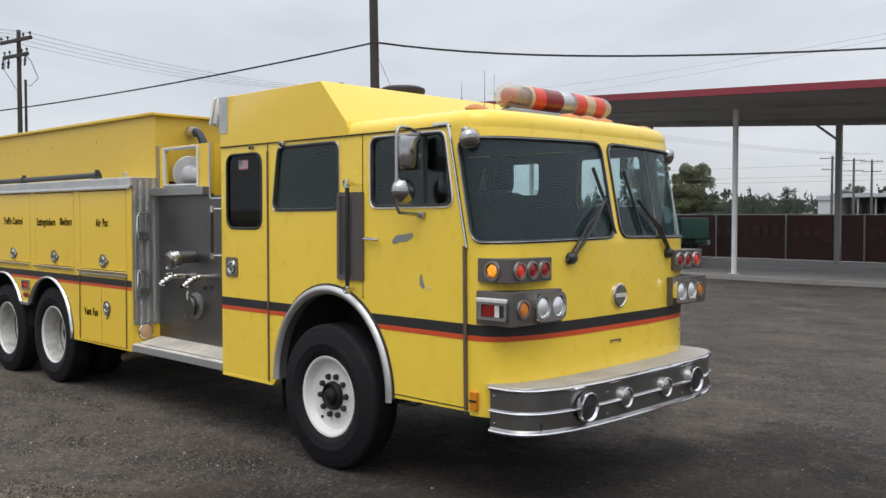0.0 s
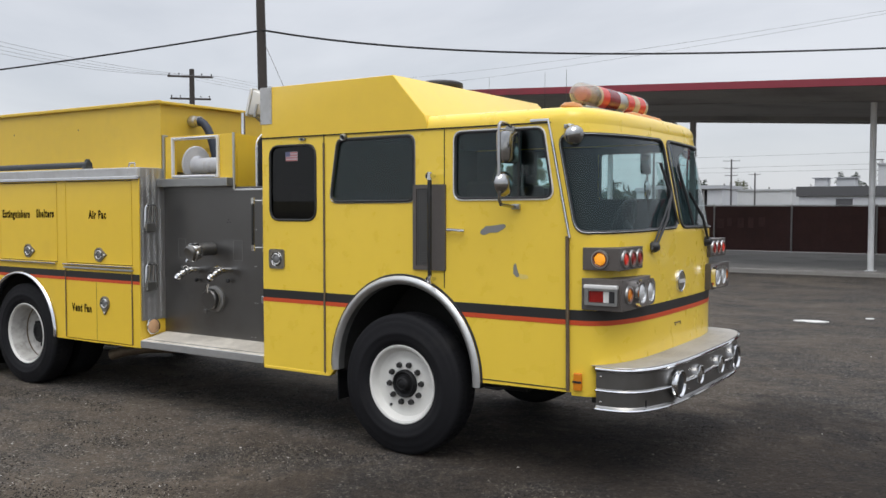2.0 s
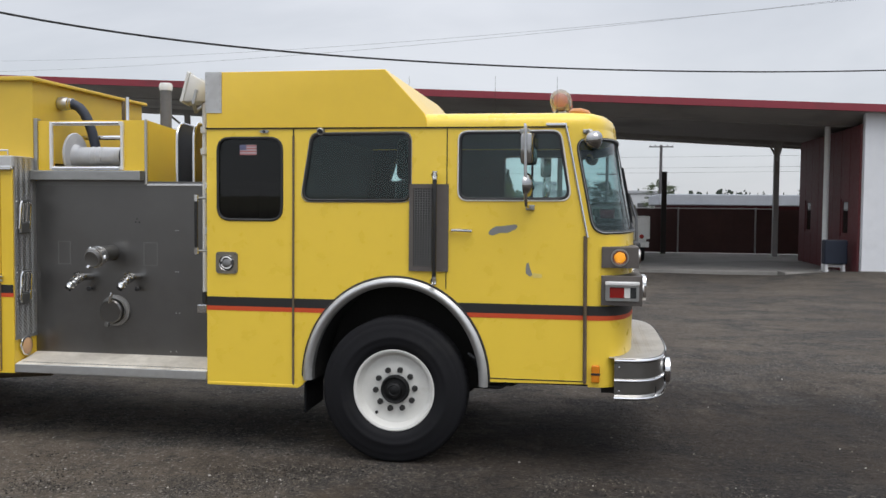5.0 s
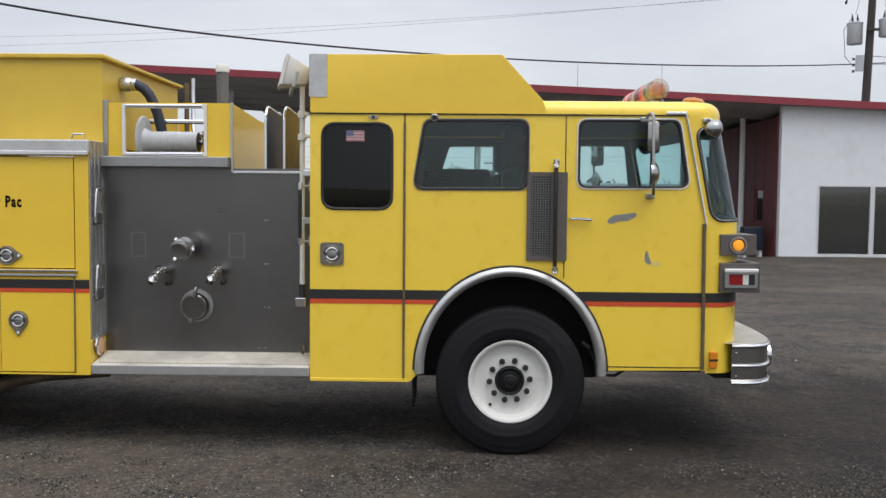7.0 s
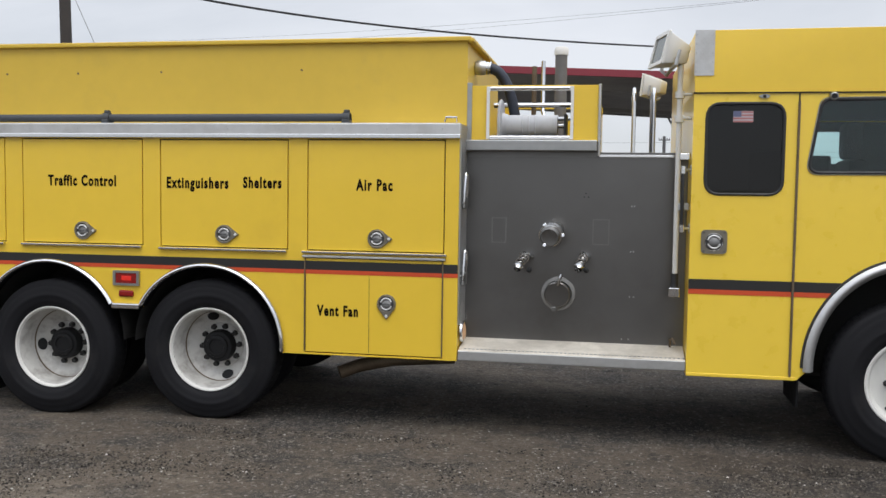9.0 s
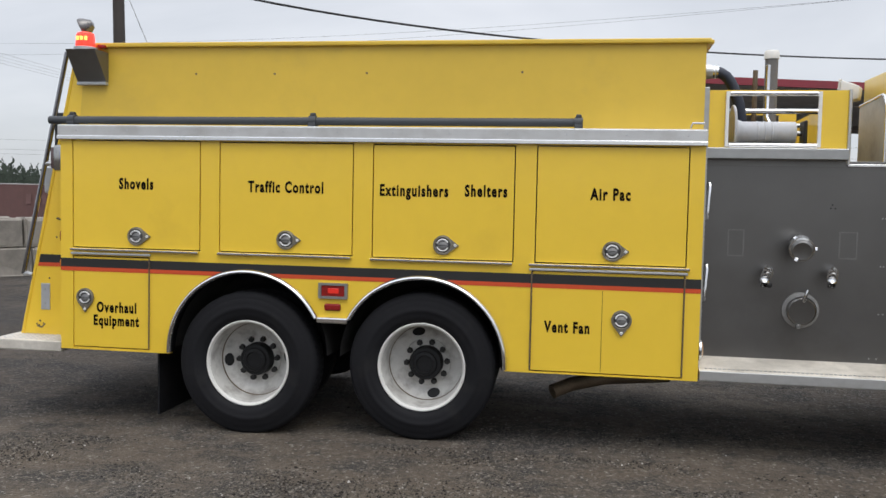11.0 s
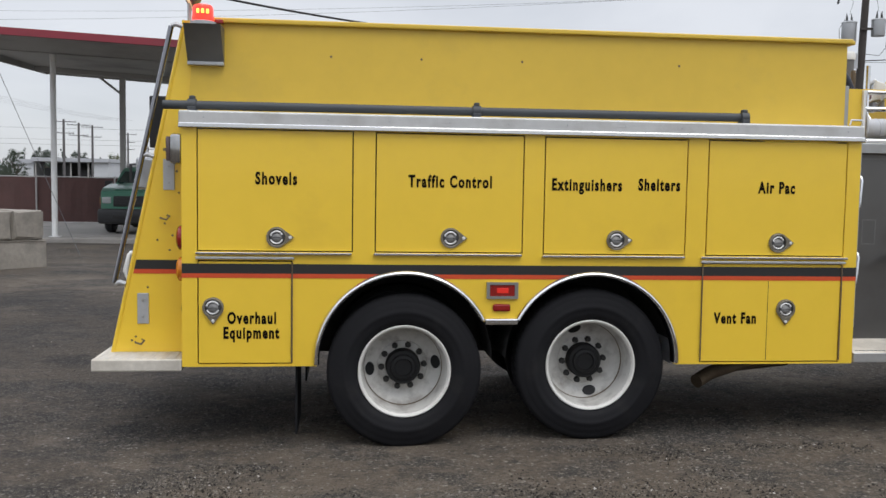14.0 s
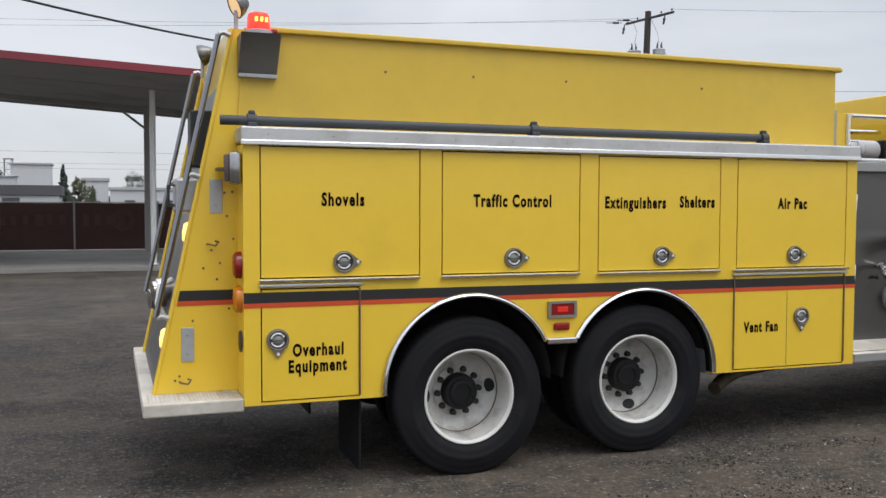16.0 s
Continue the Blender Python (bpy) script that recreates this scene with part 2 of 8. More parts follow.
def ground_material():
    """Worn asphalt under gravel dust: brown dusty areas, dark gravelly patches, oil stains, pale stones."""
    m = bpy.data.materials.new("gravel_asphalt")
    m.use_nodes = True
    n, l = m.node_tree.nodes, m.node_tree.links
    b = n["Principled BSDF"]
    b.inputs["Roughness"].default_value, b.inputs["Specular IOR Level"].default_value = 0.92, 0.25
    co = n.new("ShaderNodeTexCoord")
    base = n.new("ShaderNodeRGB")
    base.outputs[0].default_value = (0.090, 0.073, 0.056, 1)

    def noise_node(scale, detail=5.0, rough=0.55, stretch=(1, 1, 1)):
        t = n.new("ShaderNodeTexNoise")
        t.inputs["Scale"].default_value, t.inputs["Detail"].default_value, t.inputs["Roughness"].default_value = scale, detail, rough
        mp = n.new("ShaderNodeMapping")
        mp.inputs["Scale"].default_value = stretch
        l.new(co.outputs["Object"], mp.inputs["Vector"])
        l.new(mp.outputs["Vector"], t.inputs["Vector"])
        return t.outputs[0]

    def grains(scale):
        v = n.new("ShaderNodeTexVoronoi")
        v.inputs["Scale"].default_value = scale
        l.new(co.outputs["Object"], v.inputs["Vector"])
        sep = n.new("ShaderNodeSeparateColor")
        l.new(v.outputs["Color"], sep.inputs["Color"])
        return sep.outputs[0]

    def ranged(value, lo, hi, amount=1.0):
        r = n.new("ShaderNodeMapRange")
        r.inputs["From Min"].default_value, r.inputs["From Max"].default_value = lo, hi
        r.inputs["To Max"].default_value = amount
        l.new(value, r.inputs["Value"])
        return r.outputs["Result"]

    def times(a, c):
        k = n.new("ShaderNodeMath")
        k.operation = "MULTIPLY"
        l.new(a, k.inputs[0])
        l.new(c, k.inputs[1])
        return k.outputs[0]

    def layer(colour, mask, rgb):
        mx = n.new("ShaderNodeMix")
        mx.data_type = "RGBA"
        mx.inputs[7].default_value = (*rgb, 1)
        l.new(mask, mx.inputs[0])
        l.new(colour, mx.inputs[6])
        return mx.outputs[2]

    rough_area = ranged(noise_node(0.9, 6.0, 0.64, (0.6, 1.0, 1.0)), 0.46, 0.56)
    colour = layer(base.outputs[0], ranged(noise_node(0.35, 5.0, 0.6), 0.46, 0.60, 0.9), (0.132, 0.107, 0.081))
    colour = layer(colour, ranged(noise_node(1.3, 8.0, 0.7, (0.4, 1.0, 1.0)), 0.54, 0.66, 0.75), (0.175, 0.145, 0.113))
    colour = layer(colour, times(rough_area, ranged(noise_node(3.2, 9.0, 0.75), 0.40, 0.56, 0.9)), (0.030, 0.029, 0.028))
    colour = layer(colour, ranged(noise_node(0.55, 5.0, 0.6), 0.56, 0.66, 0.85), (0.026, 0.025, 0.025))
    colour = layer(colour, times(rough_area, ranged(noise_node(14.0, 6.0, 0.75), 0.52, 0.66, 0.6)), (0.024, 0.022, 0.021))
    colour = layer(colour, ranged(noise_node(5.0, 8.0, 0.75), 0.53, 0.63, 0.8), (0.036, 0.033, 0.030))
    colour = layer(colour, ranged(noise_node(42.0, 4.0, 0.7), 0.53, 0.62, 0.65), (0.030, 0.027, 0.025))
    colour = layer(colour, ranged(noise_node(22.0, 5.0, 0.75), 0.53, 0.62, 0.7), (0.165, 0.140, 0.112))
    colour = layer(colour, times(rough_area, ranged(noise_node(60.0, 3.0, 0.7), 0.54, 0.66, 0.6)), (0.016, 0.015, 0.015))
    colour = layer(colour, times(rough_area, ranged(grains(120.0), 0.72, 0.95, 0.8)), (0.17, 0.152, 0.13))
    colour = layer(colour, ranged(grains(60.0), 0.955, 0.98, 0.75), (0.26, 0.24, 0.21))
    colour = layer(colour, times(rough_area, ranged(grains(85.0), 0.84, 0.97, 0.7)), (0.014, 0.013, 0.013))
    l.new(colour, b.inputs["Base Color"])
    def blot(colour, x, y, radius, tint, reach=1.0):
        """A dark tint with a ragged outline."""
        place, far, ragged, mx = n.new("ShaderNodeMapping"), n.new("ShaderNodeVectorMath"), n.new("ShaderNodeMath"), n.new("ShaderNodeMix")
        k = 1.0 / radius
        place.inputs["Location"].default_value, place.inputs["Scale"].default_value = (-x * k, -y * k, 0.0), (k, k, 0.0)
        far.operation = "LENGTH"
        l.new(co.outputs["Object"], place.inputs["Vector"])
        l.new(place.outputs["Vector"], far.inputs[0])
        ragged.operation, ragged.inputs[1].default_value = "MULTIPLY_ADD", 2.4
        l.new(noise_node(1.1 * reach, 8.0, 0.7), ragged.inputs[0])
        l.new(far.outputs["Value"], ragged.inputs[2])
        mx.data_type, mx.blend_type = "RGBA", "MULTIPLY"
        mx.inputs[7].default_value = (*tint, 1)
        l.new(ranged(ragged.outputs[0], 2.65, 2.1, 0.95), mx.inputs[0])
        l.new(colour, mx.inputs[6])
        return mx.outputs[2]

    # ragged dark areas in front of the truck and behind it
    colour = blot(colour, 4.0, -1.04, 4.0, (0.40, 0.38, 0.37))
    # oil plus the shade under the nose, put into the ground colour
    colour = blot(colour, 2.6, 1.5, 1.5, (0.68, 0.66, 0.65), 1.5)
    colour = blot(colour, -11.5, 4.0, 4.5, (0.62, 0.62, 0.63), 0.8)
    # cleaner, darker asphalt across the yard, away from the dusty strip
    split, drift, bare = n.new("ShaderNodeSeparateXYZ"), n.new("ShaderNodeMath"), n.new("ShaderNodeMix")
    l.new(co.outputs["Object"], split.inputs[0])
    drift.operation, drift.inputs[1].default_value = "MULTIPLY_ADD", 5.0
    l.new(noise_node(0.5, 6.0, 0.65), drift.inputs[0])
    l.new(split.outputs[1], drift.inputs[2])
    bare.data_type, bare.blend_type = "RGBA", "MULTIPLY"
    bare.inputs[7].default_value = (0.78, 0.79, 0.81, 1)
    l.new(ranged(drift.outputs[0], 4.0, 6.0), bare.inputs[0])
    l.new(colour, bare.inputs[6])
    colour = bare.outputs[2]
    l.new(colour, b.inputs["Base Color"])
    last = None
    for scale, dist in ((9.0, 0.03), (30.0, 0.016), (90.0, 0.006)):
        bu = n.new("ShaderNodeBump")
        bu.inputs["Strength"].default_value, bu.inputs["Distance"].default_value = 1.0, dist
        l.new(noise_node(scale, 4.0, 0.65), bu.inputs["Height"])
        if last:
            l.new(last, bu.inputs["Normal"])
        last = bu.outputs["Normal"]
    l.new(last, b.inputs["Normal"])
    return m


GROUND = ground_material()


# ---- building blocks ----
def part(name, bm, mat, parent=None, label="", smooth=False):
    """Links a bmesh as one mesh object, under a thing or a part."""
    me = bpy.data.meshes.new(name)
    bmesh.ops.recalc_face_normals(bm, faces=bm.faces)
    bm.to_mesh(me)
    bm.free()
    for mt in (mat if isinstance(mat, (list, tuple)) else [mat]):
        me.materials.append(mt)
    if smooth:
        me.polygons.foreach_set("use_smooth", [True] * len(me.polygons))
        me.set_sharp_from_angle(angle=radians(38))
    ob = new(name, me)
    if parent:
        ob.parent = parent
    if label:
        tagged(ob, label)
    return ob


def thing(name, label, category, group="", kind="", at=(0, 0, 0)):
    ob = new(name)
    ob.location = at
    return tagged(ob, label, category, group, kind)


def add_box(bm, lo, hi, bevel=0.0, turn=None):
    r = bmesh.ops.create_cube(bm, size=1.0)
    vs = r["verts"]
    for v in vs:
        v.co = Vector([lo[i] + (v.co[i] + 0.5) * (hi[i] - lo[i]) for i in range(3)])
    if bevel:
        es = list({e for v in vs for e in v.link_edges})
        out = bmesh.ops.bevel(bm, geom=es, offset=bevel, segments=2, profile=0.5, affect="EDGES")
        vs = list({v for f in out["faces"] for v in f.verts} | {v for v in vs if v.is_valid})
    if turn is not None:
        bmesh.ops.transform(bm, matrix=turn, verts=[v for v in vs if v.is_valid])
    return bm


def box(lo, hi, bevel=0.0, turn=None):
    return add_box(bmesh.new(), lo, hi, bevel, turn)


def add_rod(bm, a, b, r, r2=None, seg=12, caps=True):
    a, b = Vector(a), Vector(b)
    r2 = r if r2 is None else r2
    z = (b - a).normalized()
    x = z.orthogonal().normalized()
    y = z.cross(x)
    rings = []
    for p, q in ((a, r), (b, r2)):
        rings.append([bm.verts.new(p + q * (math.cos(2 * math.pi * i / seg) * x + math.sin(2 * math.pi * i / seg) * y)) for i in range(seg)])
    for i in range(seg):
        bm.faces.new((rings[0][i], rings[0][(i + 1) % seg], rings[1][(i + 1) % seg], rings[1][i]))
    if caps:
        bm.faces.new(rings[0][::-1])
        bm.faces.new(rings[1])
    return bm


def share(name, mesh_ob, m, parent):
    """Another object on the same mesh, moved by m, under the same parent."""
    ob = new(name, mesh_ob.data)
    ob.parent = parent
    ob.matrix_local = m
    return ob


def rod(a, b, r, r2=None, seg=12):
    return add_rod(bmesh.new(), a, b, r, r2, seg)


def add_tube(bm, pts, r, seg=8, closed=False, flat=1.0):
    pts = [Vector(p) for p in pts]
    rings, n = [], len(pts)
    up = None
    for i, p in enumerate(pts):
        a = pts[(i - 1) % n] if closed or i else p
        b = pts[(i + 1) % n] if closed or i < n - 1 else p
        t = (b - a).normalized()
        if up is None:
            up = t.orthogonal().normalized()
        up = (up - t * up.dot(t)).normalized()
        side = t.cross(up)
        rings.append([bm.verts.new(p + r * (math.cos(2 * math.pi * k / seg) * up + flat * math.sin(2 * math.pi * k / seg) * side)) for k in range(seg)])
    last = n if closed else n - 1
    for i in range(last):
        for k in range(seg):
            bm.faces.new((rings[i][k], rings[i][(k + 1) % seg], rings[(i + 1) % n][(k + 1) % seg], rings[(i + 1) % n][k]))
    if not closed:
        bm.faces.new(rings[0][::-1])
        bm.faces.new(rings[-1])
    return bm


def tube(pts, r, seg=8, closed=False):
    return add_tube(bmesh.new(), pts, r, seg, closed)


def lathe(profile, centre, axis, seg=32):
    """Turns (along, radius) pairs round an axis through centre."""
    bm = bmesh.new()
    c, z = Vector(centre), Vector(axis).normalized()
    x = z.orthogonal().normalized()
    y = z.cross(x)
    rings = []
    for d, r in profile:
        if r < 1e-5:
            rings.append([bm.verts.new(c + z * d)])
        else:
            rings.append([bm.verts.new(c + z * d + r * (math.cos(2 * math.pi * i / seg) * x + math.sin(2 * math.pi * i / seg) * y)) for i in range(seg)])
    for a, b in zip(rings, rings[1:]):
        for i in range(seg):
            j = (i + 1) % seg
            if len(a) > 1 and len(b) > 1:
                bm.faces.new((a[i], a[j], b[j], b[i]))
            elif len(a) > 1:
                bm.faces.new((a[i], a[j], b[0]))
            elif len(b) > 1:
                bm.faces.new((a[0], b[j], b[i]))
    return bm


def rounded(pts, r, seg=5):
    """A polygon with its corners rounded."""
    out, n = [], len(pts)
    for i in range(n):
        p, a, b = Vector(pts[i]), Vector(pts[i - 1]), Vector(pts[(i + 1) % n])
        u, v = (a - p).normalized(), (b - p).normalized()
        ang = math.acos(max(-1, min(1, u.dot(v))))
        d = min(r / math.tan(ang / 2), 0.49 * (a - p).length, 0.49 * (b - p).length)
        s, e = p + u * d, p + v * d
        for k in range(seg + 1):
            t = k / seg
            out.append(tuple((1 - t) ** 2 * s + 2 * t * (1 - t) * p + t * t * e))
    return out


def rect(a0, b0, a1, b1, r=0.0):
    pts = [(a0, b0), (a1, b0), (a1, b1), (a0, b1)]
    return rounded(pts, r) if r else pts


def add_plate(bm, outer, holes=(), d0=0.0, d1=0.01, to=lambda a, b, d: (a, d, b)):
    """A flat plate with openings: an outline (a, b) and holes, from depth d0 to d1, placed by to()."""
    from_geom = [[Vector((p[0], p[1], 0)) for p in ring] for ring in (outer, *holes)]
    flat = [p for ring in from_geom for p in ring]
    tris = tessellate_polygon(from_geom)
    top = [bm.verts.new(to(p.x, p.y, d0)) for p in flat]
    low = [bm.verts.new(to(p.x, p.y, d1)) for p in flat]
    for a, b, c in tris:
        for f in ((top[a], top[b], top[c]), (low[c], low[b], low[a])):
            try:
                bm.faces.new(f)
            except ValueError:
                pass
    k = 0
    for ring in from_geom:
        n = len(ring)
        for i in range(n):
            a, b = k + i, k + (i + 1) % n
            bm.faces.new((top[a], top[b], low[b], low[a]))
        k += n
    return bm


def plate(outer, holes=(), d0=0.0, d1=0.01, to=lambda a, b, d: (a, d, b)):
    return add_plate(bmesh.new(), outer, holes, d0, d1, to)


def on_x(a, b, d):
    return (d, a, b)


def on_z(a, b, d):
    return (a, b, d)


def arc(cx, cz, rx, rz, a0, a1, n=24):
    return [(cx + rx * math.cos(radians(a0 + (a1 - a0) * i / n)), cz + rz * math.sin(radians(a0 + (a1 - a0) * i / n))) for i in range(n + 1)]


def loop(pts, d, to=lambda a, b, d: (a, d, b)):
    return [to(a, b, d) for a, b in pts]


def lettering(text, size, parent, x, z, mat, y, squeeze=0.66):
    cu = bpy.data.curves.new("lettering", "FONT")
    cu.body, cu.size, cu.extrude, cu.offset = text, size, 0.001, 0.0046
    cu.space_character = 1.24
    cu.align_x, cu.align_y = "CENTER", "CENTER"
    cu.resolution_u = 3
    tmp = new("lettering_curve", cu)
    me = bpy.data.meshes.new_from_object(tmp.evaluated_get(bpy.context.evaluated_depsgraph_get()))
    bpy.data.objects.remove(tmp)
    me.materials.clear()
    me.materials.append(mat)
    ob = new("lettering", me)
    ob.parent = parent
    ob.matrix_local = pose(x, y, z, 90, 0, 0) @ Matrix.Diagonal((squeeze, 1, 1, 1))
    return ob


# ---- setting: ground, slab, canopy, fence, building ----
def ground_z(x, y):
    """Height of the uneven yard; it dips a little under the rear axles."""
    if not (abs(x) <= 20 and -12 <= y <= 21):
        return -0.035
    if -9.5 < x < 2.5 and -0.4 < y < 3:
        f = max(0.0, min(1.0, (-5.3 - x) / 1.2))
        return -0.03 - 0.03 * f * f * (3 - 2 * f)
    return 0.03 * (noise.noise(Vector((x * 0.35, y * 0.35, 0))) + 0.4 * noise.noise(Vector((x * 1.3, y * 1.3, 5)))) - 0.035


def build_ground():
    bm = bmesh.new()
    xs = [-900, -60, -20] + [-20 + i * 0.5 for i in range(1, 80)] + [20, 60, 900]
    ys = [-900, -60, -12] + [-12 + i * 0.5 for i in range(1, 66)] + [21, 60, 1500]
    grid = []
    for y in ys:
        row = []
        for x in xs:
            row.append(bm.verts.new((x, y, ground_z(x, y))))
        grid.append(row)
    for a, b in zip(grid, grid[1:]):
        for i in range(len(xs) - 1):
            bm.faces.new((a[i], a[i + 1], b[i + 1], b[i]))
    ob = part("ground", bm, GROUND, smooth=True)
    return tagged(ob, "dark worn gravelly asphalt yard with oil stains", "ground", kind="structure")


build_ground()

# loose pale and dark stones strewn over the yard
def build_gravel():
    rnd = random.Random(5)
    vs, fs = [], []
    for i in range(210000):
        x, y = rnd.uniform(-12, 6.5), rnd.uniform(-5.2, 7.5)
        if rnd.random() < 0.78:
            y = rnd.uniform(-2.8, -0.15)
        patch = noise.noise(Vector((x * 0.7, y * 1.5, 7.7))) + 0.5 * noise.noise(Vector((x * 2.1, y * 3.4, 2.2)))
        if patch < rnd.uniform(-0.05, 0.45):
            continue
        r = rnd.choice((0.003, 0.004, 0.005, 0.006, 0.007, 0.008, 0.010)) * rnd.uniform(0.7, 1.3)
        h = ground_z(x, y)
        k = len(vs)
        a = rnd.uniform(0, 6.28)
        for j in range(4):
            vs.append((x + r * math.cos(a + j * 1.57) * rnd.uniform(0.7, 1.3), y + r * math.sin(a + j * 1.57) * rnd.uniform(0.7, 1.3), h))
        vs.append((x, y, h + r * rnd.uniform(0.6, 1.1)))
        fs += [(k, k + 1, k + 4), (k + 1, k + 2, k + 4), (k + 2, k + 3, k + 4), (k + 3, k, k + 4)]
    me = bpy.data.meshes.new("gravel")
    me.from_pydata(vs, [], fs)
    m = material("loose_gravel", (0.10, 0.09, 0.078), 0.95, 0.0, 0.4, 22.0, spec=0.15)
    n, l = m.node_tree.nodes, m.node_tree.links
    geo, pick = n.new("ShaderNodeNewGeometry"), n.new("ShaderNodeValToRGB")
    pick.color_ramp.interpolation = "CONSTANT"
    for at, rgb in ((0.0, (0.020, 0.018, 0.016)), (0.34, (0.055, 0.047, 0.038)), (0.62, (0.105, 0.090, 0.072)), (0.86, (0.17, 0.152, 0.128)), (0.985, (0.42, 0.40, 0.37))):
        e = pick.color_ramp.elements[0] if at == 0.0 else pick.color_ramp.elements.new(at)
        e.color = (*rgb, 1)
    pick.color_ramp.elements.remove(pick.color_ramp.elements[-1])
    l.new(geo.outputs["Random Per Island"], pick.inputs["Fac"])
    l.new(pick.outputs["Color"], n["Principled BSDF"].inputs["Base Color"])
    me.materials.append(m)
    tagged(new("gravel", me), "loose grey gravel scattered over the asphalt", "gravel", kind="stuff")


build_gravel()

SLAB_Y = 21.3


# a thin pale patch with a wavy outline on the asphalt
def build_pale_patch(x, y, rx, ry):
    z = ground_z(x, y) + 0.016
    ring = []
    for k in range(28):
        a = 2 * math.pi * k / 28
        q = 1 + 0.25 * noise.noise(Vector((math.cos(a) * 1.3 + x, math.sin(a) * 1.3, 2.0)))
        ring.append((x + rx * q * math.cos(a), y + ry * q * math.sin(a)))
    pale = material("pale_flat_patch", (0.62, 0.61, 0.58), 0.5, 0.0, 0.1, 8.0, 0.1, 20.0)
    tagged(part("pale_patch", plate(ring, (), z - 0.012, z, on_z), pale), "flat pale patch lying on the asphalt", "scrap", "scraps on the yard")


build_pale_patch(0.98, 10.35, 0.26, 0.16)
build_pale_patch(1.75, 11.2, 0.07, 0.09)
tagged(part("pavement", add_box(box((-60, SLAB_Y, -0.3), (60, 33, 0.09), 0.02), (7.0, 20.3, -0.3), (8.9, SLAB_Y + 0.1, 0.12), 0.02), CONCRETE), "pale concrete slab under the canopy with a low kerb edge", "pavement", kind="structure")

# canopy: the roof falls gently along x
def roof_z(x):
    return 5.19 - 0.0435 * x


def rear_z(x, y):
    return -0.0145 * x * (y - 19.55) / 12.05


def build_canopy():
    top = thing("canopy", "long flat canopy with red fascia on white steel posts", "canopy")
    x0, x1 = -18.75, 30.0

    def slab(y0, y1, dz0, dz1, dz0b=None, dz1b=None, a=x0, b=x1):
        bm = bmesh.new()
        dz0b, dz1b = dz0 if dz0b is None else dz0b, dz1 if dz1b is None else dz1b
        v = [bm.verts.new((x, y, roof_z(x) + d + rear_z(x, y))) for x in (a, b) for y, d in ((y0, dz0), (y1, dz0b), (y1, dz1b), (y0, dz1))]
        for f in ((0, 1, 2, 3), (7, 6, 5, 4), (0, 4, 5, 1), (1, 5, 6, 2), (2, 6, 7, 3), (3, 7, 4, 0)):
            bm.faces.new([v[i] for i in f])
        return bm
    part("fascia", slab(19.55, 19.70, -0.20, 0.0), REDPAINT, top, "red painted fascia board")
    part("fascia_end", slab(19.55, 31.6, -0.40, 0.0, -0.30, 0.0, x0 - 0.1, x0), SOFFIT, top, "grey end board of the roof")
    part("roof_deck", slab(19.71, 31.44, -0.10, -0.03, -0.12, -0.05), SOFFIT, top)
    part("front_soffit", slab(19.71, 21.9, -0.19, -0.12, -0.36, -0.29), SOFFIT, top, "pale sloping soffit board")
    part("eave_beam", slab(21.95, 22.3, -0.38, -0.12), SOFFIT, top, "long grey beam over the posts")
    part("rear_beam", slab(30.0, 30.35, -0.30, -0.13), SOFFIT, top)
    part("rear_fascia", slab(31.45, 31.6, -0.29, -0.03), SOFFIT, top)
    for x in (-15.68, -7.66, 0.18, 8.5):
        h = roof_z(x) - 0.38 + rear_z(x, 22.15)
        bm = rod((x, 22.15, 0.09), (x, 22.15, h), 0.085, 0.085, 16)
        add_box(bm, (x - 0.14, 22.01, 0.088), (x + 0.14, 22.29, 0.105))
        part("post", bm, POSTWHITE, top, "white painted round steel post", True)
        x += 0.12
        h = roof_z(x) - 0.30 + rear_z(x, 30.18)
        bm = box((x - 0.1, 30.08, 0.09), (x + 0.1, 30.28, h), 0.01)
        if x < -5.0:
            add_rod(bm, (x - 0.05, 30.18, h - 0.62), (x - 0.88, 30.18, h + 0.02), 0.045)
        else:
            add_rod(bm, (x, 30.15, h - 0.62), (x, 29.1, h + 0.02), 0.045)
            add_rod(bm, (x, 30.18, h - 0.50), (x - 0.28, 30.18, h + 0.02), 0.04)
        part("rear_post", bm, POSTGREY, top, "grey square post with a diagonal brace")
    return top


build_canopy()


